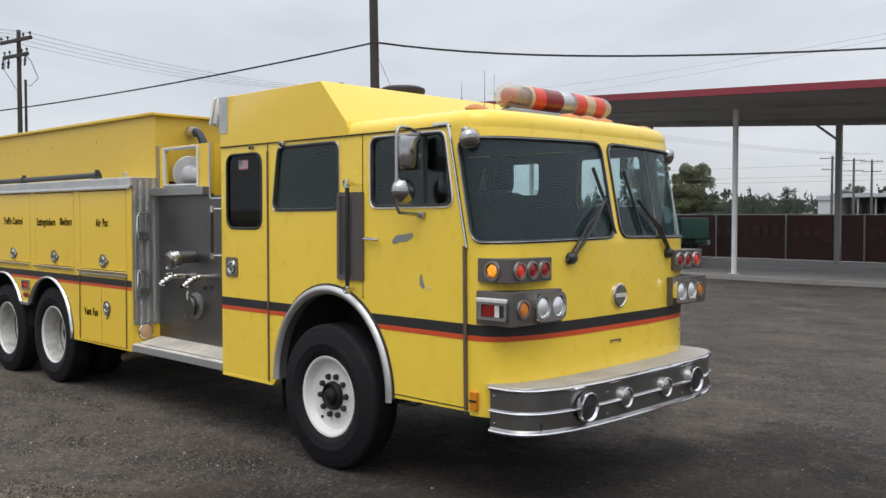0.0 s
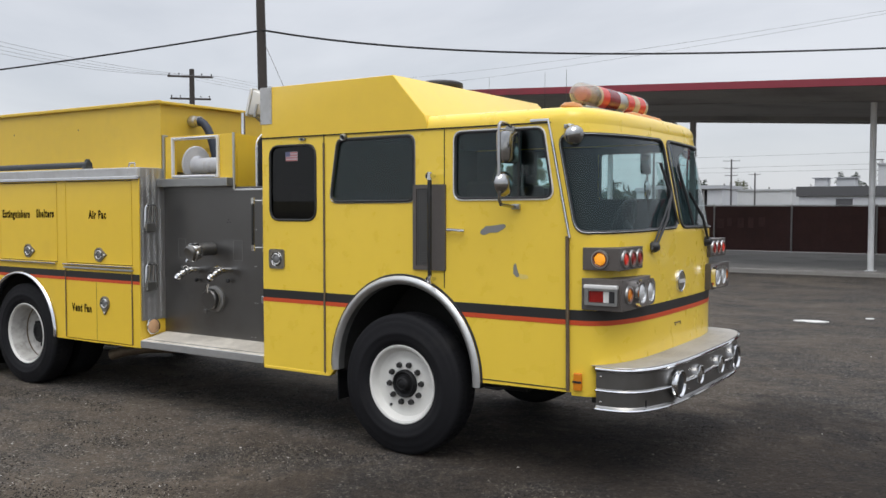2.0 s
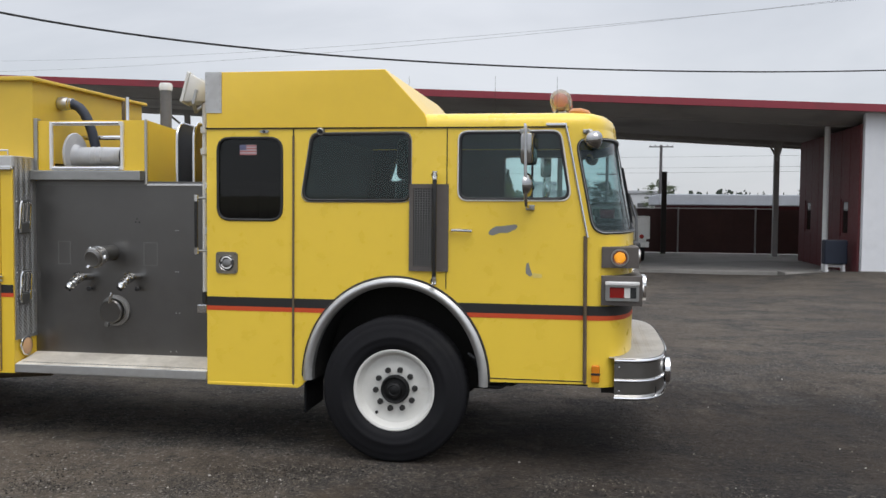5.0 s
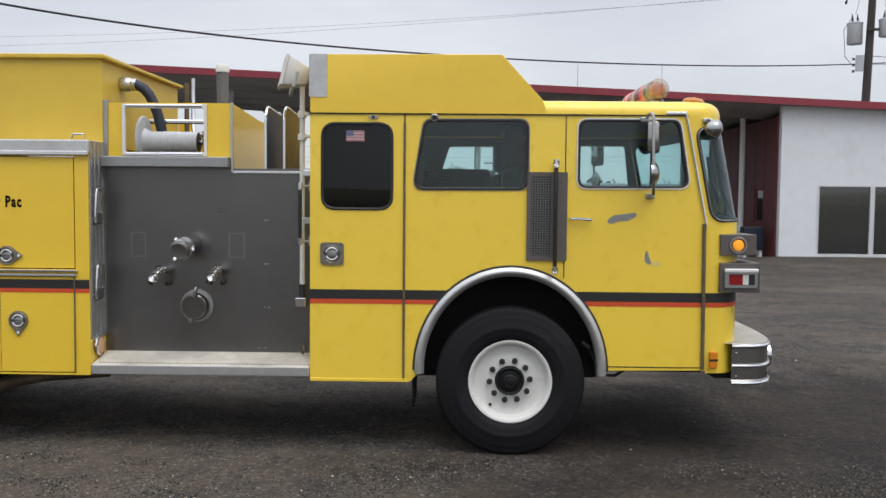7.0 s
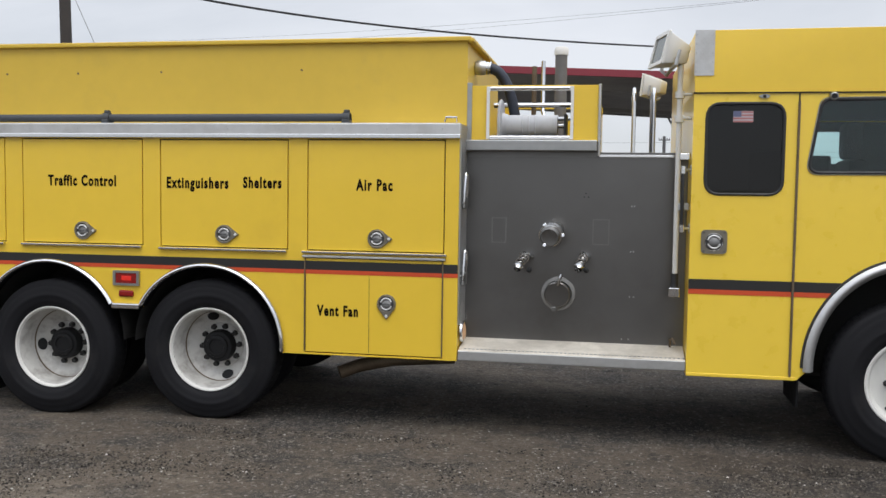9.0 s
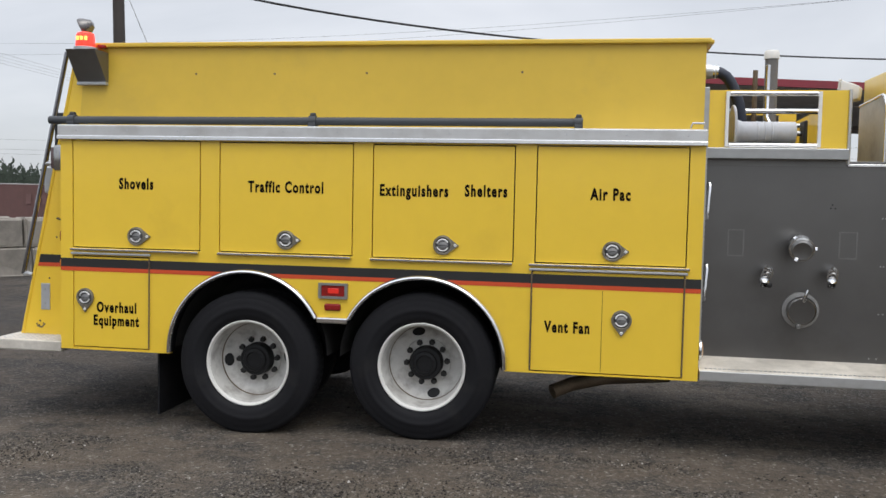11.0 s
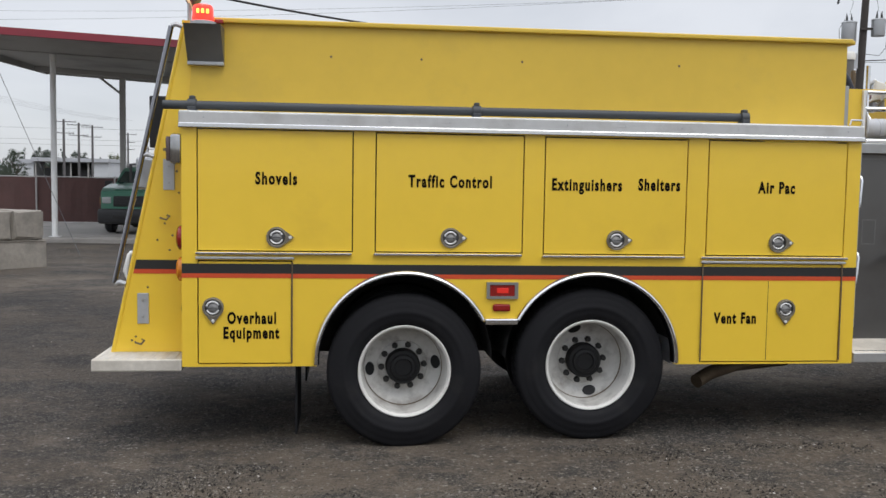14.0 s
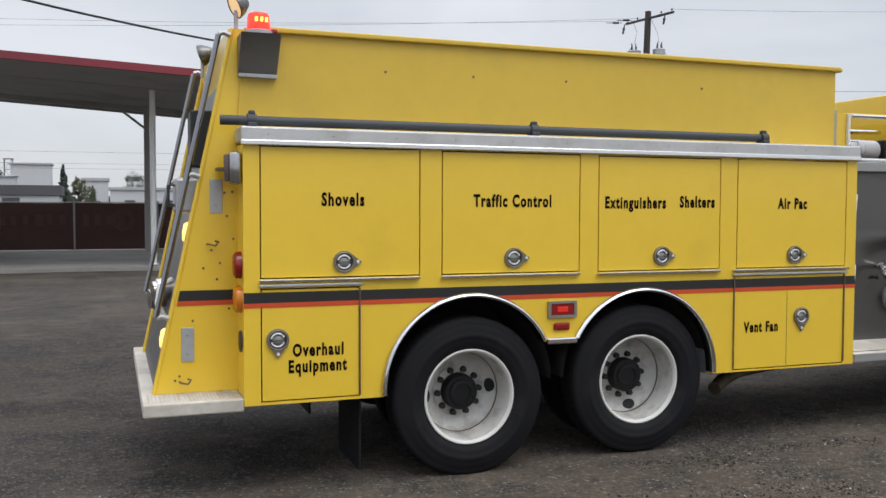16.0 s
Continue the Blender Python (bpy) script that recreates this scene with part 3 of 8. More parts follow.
def build_fence():
    top = thing("fence", "chain-link fence covered with maroon screen cloth and faded lettering", "fence")
    y = 31.75
    x = -62.0
    i = 0
    while x < 9.0:
        w = 3.05
        bm = bmesh.new()
        n = 14
        cols = []
        for k in range(n + 1):
            xx = x + w * k / n
            d = 0.03 * math.sin(k * 1.7 + i) * math.sin(math.pi * k / n)
            cols.append([bm.verts.new((xx, y + d * (1 - abs(zz - 1.0)), zz)) for zz in (0.12, 0.7, 1.3, 1.9)])
        for a, b in zip(cols, cols[1:]):
            for k in range(3):
                bm.faces.new((a[k], b[k], b[k + 1], a[k + 1]))
        part("screen", bm, FENCEMESH, top)
        part("fence_post", rod((x, y - 0.075, 0.0), (x, y - 0.075, 1.98), 0.035), POSTGREY, top, "thin grey fence post")
        x += w
        i += 1
    part("top_rail", rod((-62, y + 0.05, 1.93), (9.0, y + 0.05, 1.93), 0.022), POSTGREY, top)
    # faded lettering on the screens, unreadable: plain bars and two round marks
    fade = material("faded_screen_print", (0.130, 0.070, 0.064), 0.85, 0.0, 0.35, 4.0)
    rnd = random.Random(3)
    for a0, count in ((-13.2, 12), (-7.0, 5), (-0.9, 9), (-30, 10)):
        bm = bmesh.new()
        for k in range(count):
            xx = a0 + k * 0.42
            w = rnd.uniform(0.16, 0.30)
            add_box(bm, (xx, y - 0.06, rnd.uniform(1.0, 1.1)), (xx + w, y - 0.05, rnd.uniform(1.38, 1.5)))
        tagged(part("print_pattern", bm, fade, top, "faded unreadable print"), kind="stuff")
    for cx in (-8.4, 3.0):
        part("print_mark", plate(arc(cx, 1.25, 0.42, 0.42, 0, 345), [arc(cx, 1.25, 0.25, 0.25, 0, 345)], y - 0.066, y - 0.045), fade, top, "faded round print")
    return top


build_fence()
gp = thing("gate_post", "thick dark brown wooden gate post at the fence", "post")
part("post_shaft", box((4.36, 30.9, 0.0), (4.56, 31.1, 3.36), 0.02), WOOD, gp)
part("post_cap", box((4.34, 30.88, 3.36), (4.58, 31.12, 3.40), 0.01), WOOD, gp)


def build_building():
    top = thing("building", "white stucco workshop building with red trim and aluminium windows", "building")
    x0, x1, y = 8.93, 30.0, 19.90
    base = 0.235
    wins = [(10.03, 11.57), (11.63, 12.55), (15.2, 16.7), (16.76, 18.2)]
    holes = [[(a, 0.275), (b, 0.275), (b, 2.315), (a, 2.315)] for a, b in wins]
    part("wall", plate([(x0, base), (x1, base), (x1, roof_z(x1) - 0.16), (x0, roof_z(x0) - 0.16)], holes, y, y + 0.22), WALLWHITE, top, "white stucco wall")
    frame_m = material("white_window_frame", (0.62, 0.63, 0.63), 0.4, 0.2, 0.05)
    pane_m = material("dark_reflecting_pane", (0.018, 0.022, 0.020), 0.04, 0.0, 0.5, 1.2, spec=0.8)
    pane_m.node_tree.nodes["Principled BSDF"].inputs["IOR"].default_value = 1.75
    for a, b in wins:
        w = part("window", plate([(a, 0.275), (b, 0.275), (b, 2.315), (a, 2.315)], [[(a + 0.035, 0.315), (b - 0.035, 0.315), (b - 0.035, 2.275), (a + 0.035, 2.275)]], y - 0.02, y + 0.10), frame_m, top, "white metal window frame")
        part("pane", plate(rect(a + 0.035, 0.315, b - 0.035, 2.275), (), y + 0.03, y + 0.04), pane_m, w, "dark shiny window pane")
    part("plinth", box((x0 - 0.02, y - 0.012, -0.3), (x1, y + 0.22, base), 0.004), CONCRETE, top, "low concrete plinth under the wall")
    part("threshold", box((10.0, y - 0.05, base - 0.01), (12.6, y - 0.001, base + 0.035), 0.006), frame_m, top, "white window threshold")
    top_z = roof_z(x0) - 0.5
    part("corner_trim", box((x0 - 0.06, y + 0.23, 0.1), (x0 + 0.16, y + 0.5, top_z), 0.01), BARNRED, top, "dark red corner post")
    yy = y + 0.5
    for i in range(8):
        gap = 1 if i in (1, 6) else 0
        if gap:
            part("side_board", box((x0, yy, 0.1), (x0 + 0.1, yy + 0.88, 1.15), 0.008), BARNRED, top, "dark red painted boarding")
            part("side_board", box((x0, yy, 2.25), (x0 + 0.1, yy + 0.88, top_z), 0.008), BARNRED, top, "dark red painted boarding")
            sw = part("side_window", plate(rect(yy + 0.05, 1.152, yy + 0.83, 2.248), [rect(yy + 0.14, 1.24, yy + 0.74, 2.16)], x0 + 0.02, x0 + 0.08, on_x), BARNRED, top, "small red framed side window")
            part("pane", plate(rect(yy + 0.14, 1.24, yy + 0.74, 2.16), (), x0 + 0.04, x0 + 0.05, on_x), pane_m, sw, "dark shiny window pane")
        else:
            part("side_board", box((x0, yy, 0.1), (x0 + 0.1, yy + 0.88, top_z), 0.008), BARNRED, top, "dark red painted boarding")
        yy += 0.9
    part("rear_mass", box((x0 + 0.3, y + 1.6, 0.0), (x1, yy, top_z)), BARNRED, top, "dark interior walls of the workshop")
    part("roof_edge", plate([(x0, roof_z(x0) - 0.17), (x1, roof_z(x1) - 0.17), (x1, roof_z(x1) - 0.05), (x0, roof_z(x0) - 0.05)], (), y + 0.23, 33.0), SOFFIT, top)


build_building()
apron = bmesh.new()
rows = []
for i in range(19):
    x = 4.5 + 0.3 * i if i < 16 else (12.0, 20.0, 40.0)[i - 16]
    side = max(0.0, min(1.0, (x - 4.5) / 4.4))
    side = side * side * (3 - 2 * side)
    rows.append([apron.verts.new((x, y, -0.075 + (0.297 * ((y - 14.0) / 5.885) ** 1.5) * side)) for y in (14.0, 15.5, 17.0, 18.5, 19.885)])
for a, b in zip(rows, rows[1:]):
    for k in range(4):
        apron.faces.new((a[k], a[k + 1], b[k + 1], b[k]))
tagged(part("pavement_apron", apron, GROUND, smooth=True), "worn asphalt apron rising gently to the workshop wall", "pavement", kind="structure")


def build_trash_bin():
    top = thing("storage_bench", "dark blue plastic storage box on a pale stand beside the post", "box")
    part("body", box((8.16, 20.7, 0.36), (8.78, 21.1, 1.06), 0.03), material("dark_blue_plastic", (0.012, 0.018, 0.035), 0.5, 0.0, 0.1), top)
    for x in (8.2, 8.67):
        part("leg", box((x, 20.75, 0.12), (x + 0.07, 21.05, 0.36)), POSTWHITE, top)
    part("crossbar", box((8.27, 20.85, 0.27), (8.67, 20.93, 0.35)), POSTWHITE, top)


build_trash_bin()


def build_blocks():
    rnd = random.Random(11)

    turn = math.atan2(-0.80, -0.60)

    def block(along, back, z0, w, h=0.60, d=0.75):
        bm = box((0, 0, 0), (w, d, h), 0.05)
        for v in bm.verts:
            v.co += Vector([rnd.uniform(-0.028, 0.028) for _ in range(3)])
        ob = part("concrete_block", bm, BLOCKCON)
        ux, uy = math.cos(turn), math.sin(turn)
        # the row runs from its far end towards the near left
        ob.matrix_basis = pose(-13.18 + ux * along + uy * back, 13.45 + uy * along - ux * back, z0, 0, 0, math.degrees(turn)) @ pose(0, -d, 0)
        tagged(ob, "weathered grey cast concrete block stacked with others", "block", "stacked concrete blocks")
    for k, (a, w) in enumerate(((0.0, 1.45), (1.50, 0.62), (2.15, 1.5), (3.70, 1.5), (5.25, 1.5))):
        block(a, 0.0, -0.04, w)
    for k, (a, w) in enumerate(((0.05, 0.70), (0.80, 1.48), (2.32, 1.5), (3.86, 1.5))):
        block(a, 0.02, 0.57, w)


build_blocks()


# ---- fire truck ----
W = 2.42                      # width over the body, the near side lies at y = 0
truck = thing("fire_truck", "yellow three-axle fire tanker truck with black and orange stripe", "fire truck")

# nose: plan curve of the front, by height
NOSE_N = 3.2


def nose_shift(z):
    return -0.2 * (z - 1.72) if z > 1.72 else 0.0


def nose_curve(count, x0=1.45, xf=1.80):
    pts = []
    for i in range(801):
        th = math.pi * i / 800
        c, s = math.cos(th), math.sin(th)
        y = W / 2 - W / 2 * math.copysign(abs(c) ** (2 / NOSE_N), c)
        pts.append((x0 + (xf - x0) * max(0.0, s) ** (2 / NOSE_N), y))
    lens = [0.0]
    for a, b in zip(pts, pts[1:]):
        lens.append(lens[-1] + math.hypot(b[0] - a[0], b[1] - a[1]))
    out, k = [], 0
    for i in range(count + 1):
        want = lens[-1] * i / count
        while k < 799 and lens[k + 1] < want:
            k += 1
        f = (want - lens[k]) / max(1e-9, lens[k + 1] - lens[k])
        out.append((pts[k][0] + f * (pts[k + 1][0] - pts[k][0]), pts[k][1] + f * (pts[k + 1][1] - pts[k][1])))
    return out, lens[-1]


NOSE, NOSE_LEN = nose_curve(180)


def nose_at(s, z, out=0.0):
    """The place on the front skin at arc length s (0 to NOSE_LEN) and height z, moved outwards by out."""
    f = max(0.0, min(179.999, s / NOSE_LEN * 180))
    i = int(f)
    a, b = Vector(NOSE[i]), Vector(NOSE[i + 1])
    p = a.lerp(b, f - i)
    t = (b - a).normalized()
    n = Vector((t.y, -t.x))
    p = p + n * out
    return (p.x + nose_shift(z), p.y, z)


def nose_s(y):
    """Arc length at which the front skin passes y."""
    for i in range(180):
        if NOSE[i + 1][1] >= y:
            f = (y - NOSE[i][1]) / max(1e-9, NOSE[i + 1][1] - NOSE[i][1])
            return NOSE_LEN * (i + f) / 180
    return NOSE_LEN


def nose_grid(s0, s1, z0, z1, ns, nz, out=0.0, keep=lambda s, z: True):
    bm = bmesh.new()
    g = [[bm.verts.new(nose_at(s0 + (s1 - s0) * i / ns, z0 + (z1 - z0) * j / nz, out)) for i in range(ns + 1)] for j in range(nz + 1)]
    for j in range(nz):
        for i in range(ns):
            if keep(s0 + (s1 - s0) * (i + 0.5) / ns, z0 + (z1 - z0) * (j + 0.5) / nz):
                bm.faces.new((g[j][i], g[j][i + 1], g[j + 1][i + 1], g[j + 1][i]))
    bmesh.ops.delete(bm, geom=[v for v in bm.verts if not v.link_faces], context="VERTS")
    return bm


def inside(poly, p):
    hit = False
    for i in range(len(poly)):
        (x1, y1), (x2, y2) = poly[i - 1], poly[i]
        if (y1 > p[1]) != (y2 > p[1]) and p[0] < (x2 - x1) * (p[1] - y1) / (y2 - y1) + x1:
            hit = not hit
    return hit


SC = nose_s(W / 2)
PANE_A = rounded([(0.03, 1.735), (SC - 0.04, 1.755), (SC - 0.04, 2.435), (0.03, 2.415)], 0.09)
PANE_A = [tuple(Vector(PANE_A[i - 1]).lerp(Vector(PANE_A[i]), k / 12)) for i in range(len(PANE_A)) for k in range(12)]
PANE_B = [(NOSE_LEN - s, z) for s, z in PANE_A][::-1]

skin = nose_grid(0, NOSE_LEN, 0.60, 2.50, 190, 120, 0.0, lambda s, z: not inside(PANE_A, (s, z)) and not inside(PANE_B, (s, z)))
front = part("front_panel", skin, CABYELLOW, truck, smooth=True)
part("front_lining", nose_grid(0.02, NOSE_LEN - 0.02, 0.62, 1.70, 60, 6, -0.03), CABINNER, truck, smooth=True)
for pane in (PANE_A, PANE_B):
    s0, s1 = min(p[0] for p in pane) - 0.01, max(p[0] for p in pane) + 0.01
    ws = part("windshield", nose_grid(s0, s1, 1.73, 2.44, 40, 12, -0.006), WINDGLASS, truck, "greenish tinted curved windshield pane", True)
    part("gasket", tube([nose_at(s, z, 0.003) for s, z in pane], 0.013, 8, True), BLACK, ws, "black rubber window gasket", True)
    part("gasket_trim", tube([nose_at(s, z, 0.014) for s, z in pane], 0.003, 6, True), STEEL, ws, "thin chrome trim", True)

# side walls
ARCH = arc(0.0, 0.60, 0.665, 0.73, 180, 0, 40)
SIDE = [(-1.50, 0.51), (-0.75, 0.51), (-0.70, 0.56), (-0.665, 0.60)] + ARCH[1:-1] + [(0.665, 0.61), (1.45, 0.62), (1.45, 1.72), (1.294, 2.50), (-1.50, 2.50)]
WIN_REAR = rounded([(-1.409, 1.80), (-0.891, 1.80), (-0.891, 2.43), (-1.409, 2.43)], 0.10)
WIN_MID = rounded([(-0.728, 1.955), (0.107, 1.960), (0.107, 2.460), (-0.648, 2.455)], 0.07)
WIN_DOOR = rounded([(0.488, 1.975), (1.297, 1.980), (1.215, 2.466), (0.488, 2.463)], 0.07)
FAR_MID = rounded([(-0.60, 2.09), (0.167, 2.09), (0.167, 2.405), (-0.50, 2.405)], 0.05)
FAR_DOOR = rounded([(0.60, 1.975), (1.325, 1.975), (1.265, 2.42), (0.60, 2.42)], 0.05)
for side, y0, y1 in (("near", 0.0, 0.05), ("far", W - 0.05, W)):
    wins = (WIN_REAR, WIN_MID, WIN_DOOR) if side == "near" else (WIN_REAR, FAR_MID, FAR_DOOR)
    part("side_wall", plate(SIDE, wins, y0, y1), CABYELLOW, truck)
    yo = 0.0 if side == "near" else W
    for nm, ring, mt, trim in (("rear_door_window", wins[0], PRIVACY, 0), ("crew_window", wins[1], TINT if side == "near" else FARTINT, 0), ("door_window", wins[2], TINT if side == "near" else FARTINT, 1)):
        w = part(nm, plate(ring, (), y0 + 0.010 if side == "near" else y1 - 0.016, y0 + 0.016 if side == "near" else y1 - 0.010), mt, truck, "dark tinted side window")
        part("gasket", tube(loop(ring, yo), 0.011, 8, True), BLACK, w, "black rubber gasket", True)
        cx, cz = sum(p[0] for p in ring) / len(ring), sum(p[1] for p in ring) / len(ring)
        inner = [(cx + (a - cx) * 0.988, cz + (c - cz) * 0.976) for a, c in ring]
        reveal = plate(ring, [inner], 0.018 if side == "near" else y0, y1 + 0.008 if side == "near" else y1 - 0.018)
        part("reveal", reveal, CABINNER, w, "dark window reveal")
        if trim or nm == "crew_window":
            big = [(sum(p[0] for p in ring) / len(ring), sum(p[1] for p in ring) / len(ring))]
            part("window_trim", tube([(big[0][0] + (a - big[0][0]) * 1.035, yo - 0.004 if side == "near" else yo + 0.004, big[0][1] + (b - big[0][1]) * 1.05) for a, b in ring], 0.0065 if trim else 0.004, 6, True), BRIGHTALU if trim else STEEL, w, "bright metal window trim", True)
part("back_wall", plate(rect(0.05, 0.51, W - 0.05, 2.51), (), -1.50, -1.46, on_x), YELLOW, truck)
part("side_lining", plate([(-1.45, 1.40), (1.43, 1.40), (1.43, 1.72), (1.285, 2.485), (-1.45, 2.485)], [FAR_MID, rounded([(0.60, 1.975), (1.29, 1.975), (1.24, 2.42), (0.60, 2.42)], 0.05)], W - 0.060, W - 0.053), CABINNER, truck, "dark cab side lining")
part("side_lining", plate([(-1.45, 1.40), (1.43, 1.40), (1.43, 1.72), (1.285, 2.485), (-1.45, 2.485)], [WIN_REAR, WIN_MID, WIN_DOOR], 0.052, 0.057), CABINNER, truck, "dark cab side lining")
part("front_lining", nose_grid(0.0, NOSE_LEN, 1.70, 2.488, 190, 50, -0.013, lambda s, z: not inside(PANE_A, (s, z)) and not inside(PANE_B, (s, z))), CABINNER, truck, smooth=True)
part("pillar_lining", plate([(1.453, 1.70), (1.297, 2.488), (1.301, 2.488), (1.457, 1.70)], (), W - 0.062, W - 0.018), CABINNER, truck, "dark windshield pillar lining")
part("rear_lining", box((-1.457, 0.06, 1.0), (-1.450, W - 0.06, 2.485)), CABINNER, truck, "dark cab rear lining")
part("cab_floor", box((-1.45, 0.66, 1.0), (1.40, W - 0.66, 1.06)), CABINNER, truck, "dark cab floor")
part("headliner", box((-1.45, 0.06, 2.49), (1.25, W - 0.06, 2.50)), CABINNER, truck, "dark cab ceiling lining")

# roof
def roof_outline(inset, count=60):
    cur, _ = nose_curve(count)
    mid = []
    for i, (x, y) in enumerate(cur):
        a, b = Vector(cur[max(0, i - 1)]), Vector(cur[min(count, i + 1)])
        t = (b - a).normalized()
        n = Vector((t.y, -t.x))
        q = Vector((x + nose_shift(2.5), y)) - n * inset
        mid.append((q.x, q.y))
    return [(-1.488, inset)] + [(-0.5, inset), (0.4, inset)] + mid + [(0.4, W - inset), (-0.5, W - inset), (-1.488, W - inset)]


bm = bmesh.new()
rings = []
for inset, z in ((-0.0015, 2.490), (-0.002, 2.52), (0.004, 2.55), (0.02, 2.58), (0.05, 2.602), (0.10, 2.615), (0.2, 2.625), (0.34, 2.635)):
    rings.append([bm.verts.new((x, y, z)) for x, y in roof_outline(inset)])
for a, b in zip(rings, rings[1:]):
    for i in range(len(a)):
        j = (i + 1) % len(a)
        bm.faces.new((a[i], a[j], b[j], b[i]))
bm.faces.new(rings[-1])
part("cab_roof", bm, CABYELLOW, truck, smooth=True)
prof = rounded([(-1.50, 2.502), (-1.50, 2.935), (-0.085, 2.94), (0.215, 2.612), (0.235, 2.56), (0.235, 2.502)], 0.012, 3)
bm = bmesh.new()
rings = []
for y, k in ((-0.010, 0.985), (-0.006, 0.996), (0.004, 1.0), (W - 0.004, 1.0), (W + 0.006, 0.996), (W + 0.010, 0.985)):
    rings.append([bm.verts.new((-0.6 + (a + 0.6) * (0.5 + k / 2), y, 2.7 + (b - 2.7) * k)) for a, b in prof])
for r1, r2 in zip(rings, rings[1:]):
    for i in range(len(prof)):
        j = (i + 1) % len(prof)
        bm.faces.new((r1[i], r1[j], r2[j], r2[i]))
bm.faces.new(rings[0])
bm.faces.new(rings[-1])
part("raised_roof", bm, YELLOW, truck, "raised yellow rear part of the roof", True)
part("roof_seam", box((-1.505, -0.010, 2.498), (1.28, 0.0, 2.508)), SEAM, truck)


# body: compartments
BX0, BX1 = -8.055, -3.158
RC, MC, RR, RZ = -6.51, -5.15, 0.625, 0.566
a_r = [p for p in arc(RC, RZ, RR, RR, 180, 0, 40) if p[0] < -5.94]
a_m = [p for p in arc(MC, RZ, RR, RR, 180, 0, 40) if p[0] > -5.71]
BODY = [(BX0, 0.53), (RC - RR, 0.53)] + a_r + [(-5.94, 0.835), (-5.71, 0.835)] + a_m + [(MC + RR, 0.53), (BX1, 0.53), (BX1, 2.185), (BX0, 2.185)]
DOORS = [((-7.944, 1.343, -6.894, 2.171), "Shovels", (-7.415, 1.838), 0.115), ((-6.725, 1.343, -5.688, 2.166), "Traffic Control", (-6.205, 1.835), 0.115),
         ((-5.525, 1.338, -4.486, 2.162), None, None, 0.11), ((-4.318, 1.337, -3.270, 2.165), "Air Pac", (-3.80, 1.828), 0.115),
         ((-7.941, 0.557, -7.312, 1.265), None, None, 0.11), ((-4.335, 0.552, -3.276, 1.270), "Vent Fan", (-4.08, 0.868), 0.11)]
holes = [rect(a - 0.009, b - 0.009, c + 0.009, d + 0.009) for (a, b, c, d), *_ in DOORS]
near_body = part("body_side", plate(BODY, holes, 0.0, 0.05), YELLOW, truck, "yellow body side with compartment openings")
part("body_side", plate(BODY, (), W - 0.05, W), YELLOW, truck)
part("body_core", plate([(BX0 + 0.01, 1.26), (BX1 - 0.02, 1.26), (BX1 - 0.02, 2.17), (BX0 + 0.01, 2.17)], (), 0.04, W - 0.06), DARK, truck)
for a, b in ((BX0 + 0.01, RC - RR - 0.02), (MC + RR + 0.02, BX1 - 0.02)):
    part("body_core", box((a, 0.04, 0.56), (b, 0.66, 1.262)), DARK, truck)
part("body_front", box((BX1 - 0.019, 0.05, 0.53), (BX1, W - 0.05, 2.185)), YELLOW, truck)
part("body_rear", box((BX0, 0.05, 0.53), (BX0 + 0.01, W - 0.05, 2.185)), YELLOW, truck)
LATCHCUP = material("tarnished_latch_cup", (0.10, 0.10, 0.10), 0.4, 0.8)
TXT = material("black_door_lettering", (0.009, 0.006, 0.004), 0.9, 0.0, 0.1, spec=0.05)


def latch(parent, x, z, spin):
    """Chrome folding D-ring latch on a pear-shaped plate."""
    ring = arc(0, 0, 0.072, 0.072, 40, 320, 28) + [(0.118, 0.0)]
    ring = [(x + a * math.cos(spin) - b * math.sin(spin), z + a * math.sin(spin) + b * math.cos(spin)) for a, b in ring]
    la = part("latch", plate(ring, [arc(x, z, 0.056, 0.056, 0, 350, 24)], -0.016, 0.0), LATCHPLATE, parent, "dull pear-shaped metal latch plate")
    part("latch_ring", lathe([(0.016, 0.066), (0.020, 0.062), (0.018, 0.057)], (x, 0.0, z), (0, -1, 0), 32), LATCHPLATE, parent, "knurled ring of the latch", True)
    part("latch_cup", lathe([(0.0, 0.056), (0.003, 0.05), (0.002, 0.0)], (x, -0.0065, z), (0, -1, 0), 24), LATCHCUP, parent, "dark dished latch cup", True)
    for a0, a1 in ((25, 165), (200, 340)):
        part("handle_rim", tube([(x + p - 0.002, -0.014, z + q) for p, q in arc(0, 0, 0.042, 0.042, a0, a1, 12)], 0.0065, 8), BRIGHTALU, parent, "polished rim of the folding handle", True)
    part("latch_handle", lathe([(0.004, 0.036), (0.012, 0.035), (0.015, 0.031), (0.016, 0.0)], (x, -0.001, z), (0, -1, 0.25), 24), PANELSTEEL, parent, "grey folding latch handle", True)
    part("handle_groove", tube([(x - 0.030, -0.017, z - 0.004), (x - 0.012, -0.019, z + 0.002), (x + 0.012, -0.019, z + 0.002), (x + 0.030, -0.017, z - 0.004)], 0.003, 6), LATCHCUP, parent, "", True)
    part("latch_key", lathe([(0.016, 0.012), (0.021, 0.010), (0.022, 0.0)], (x + 0.092 * math.cos(spin), 0.0, z + 0.092 * math.sin(spin)), (0, -1, 0), 12), BRIGHTALU, parent, "", True)


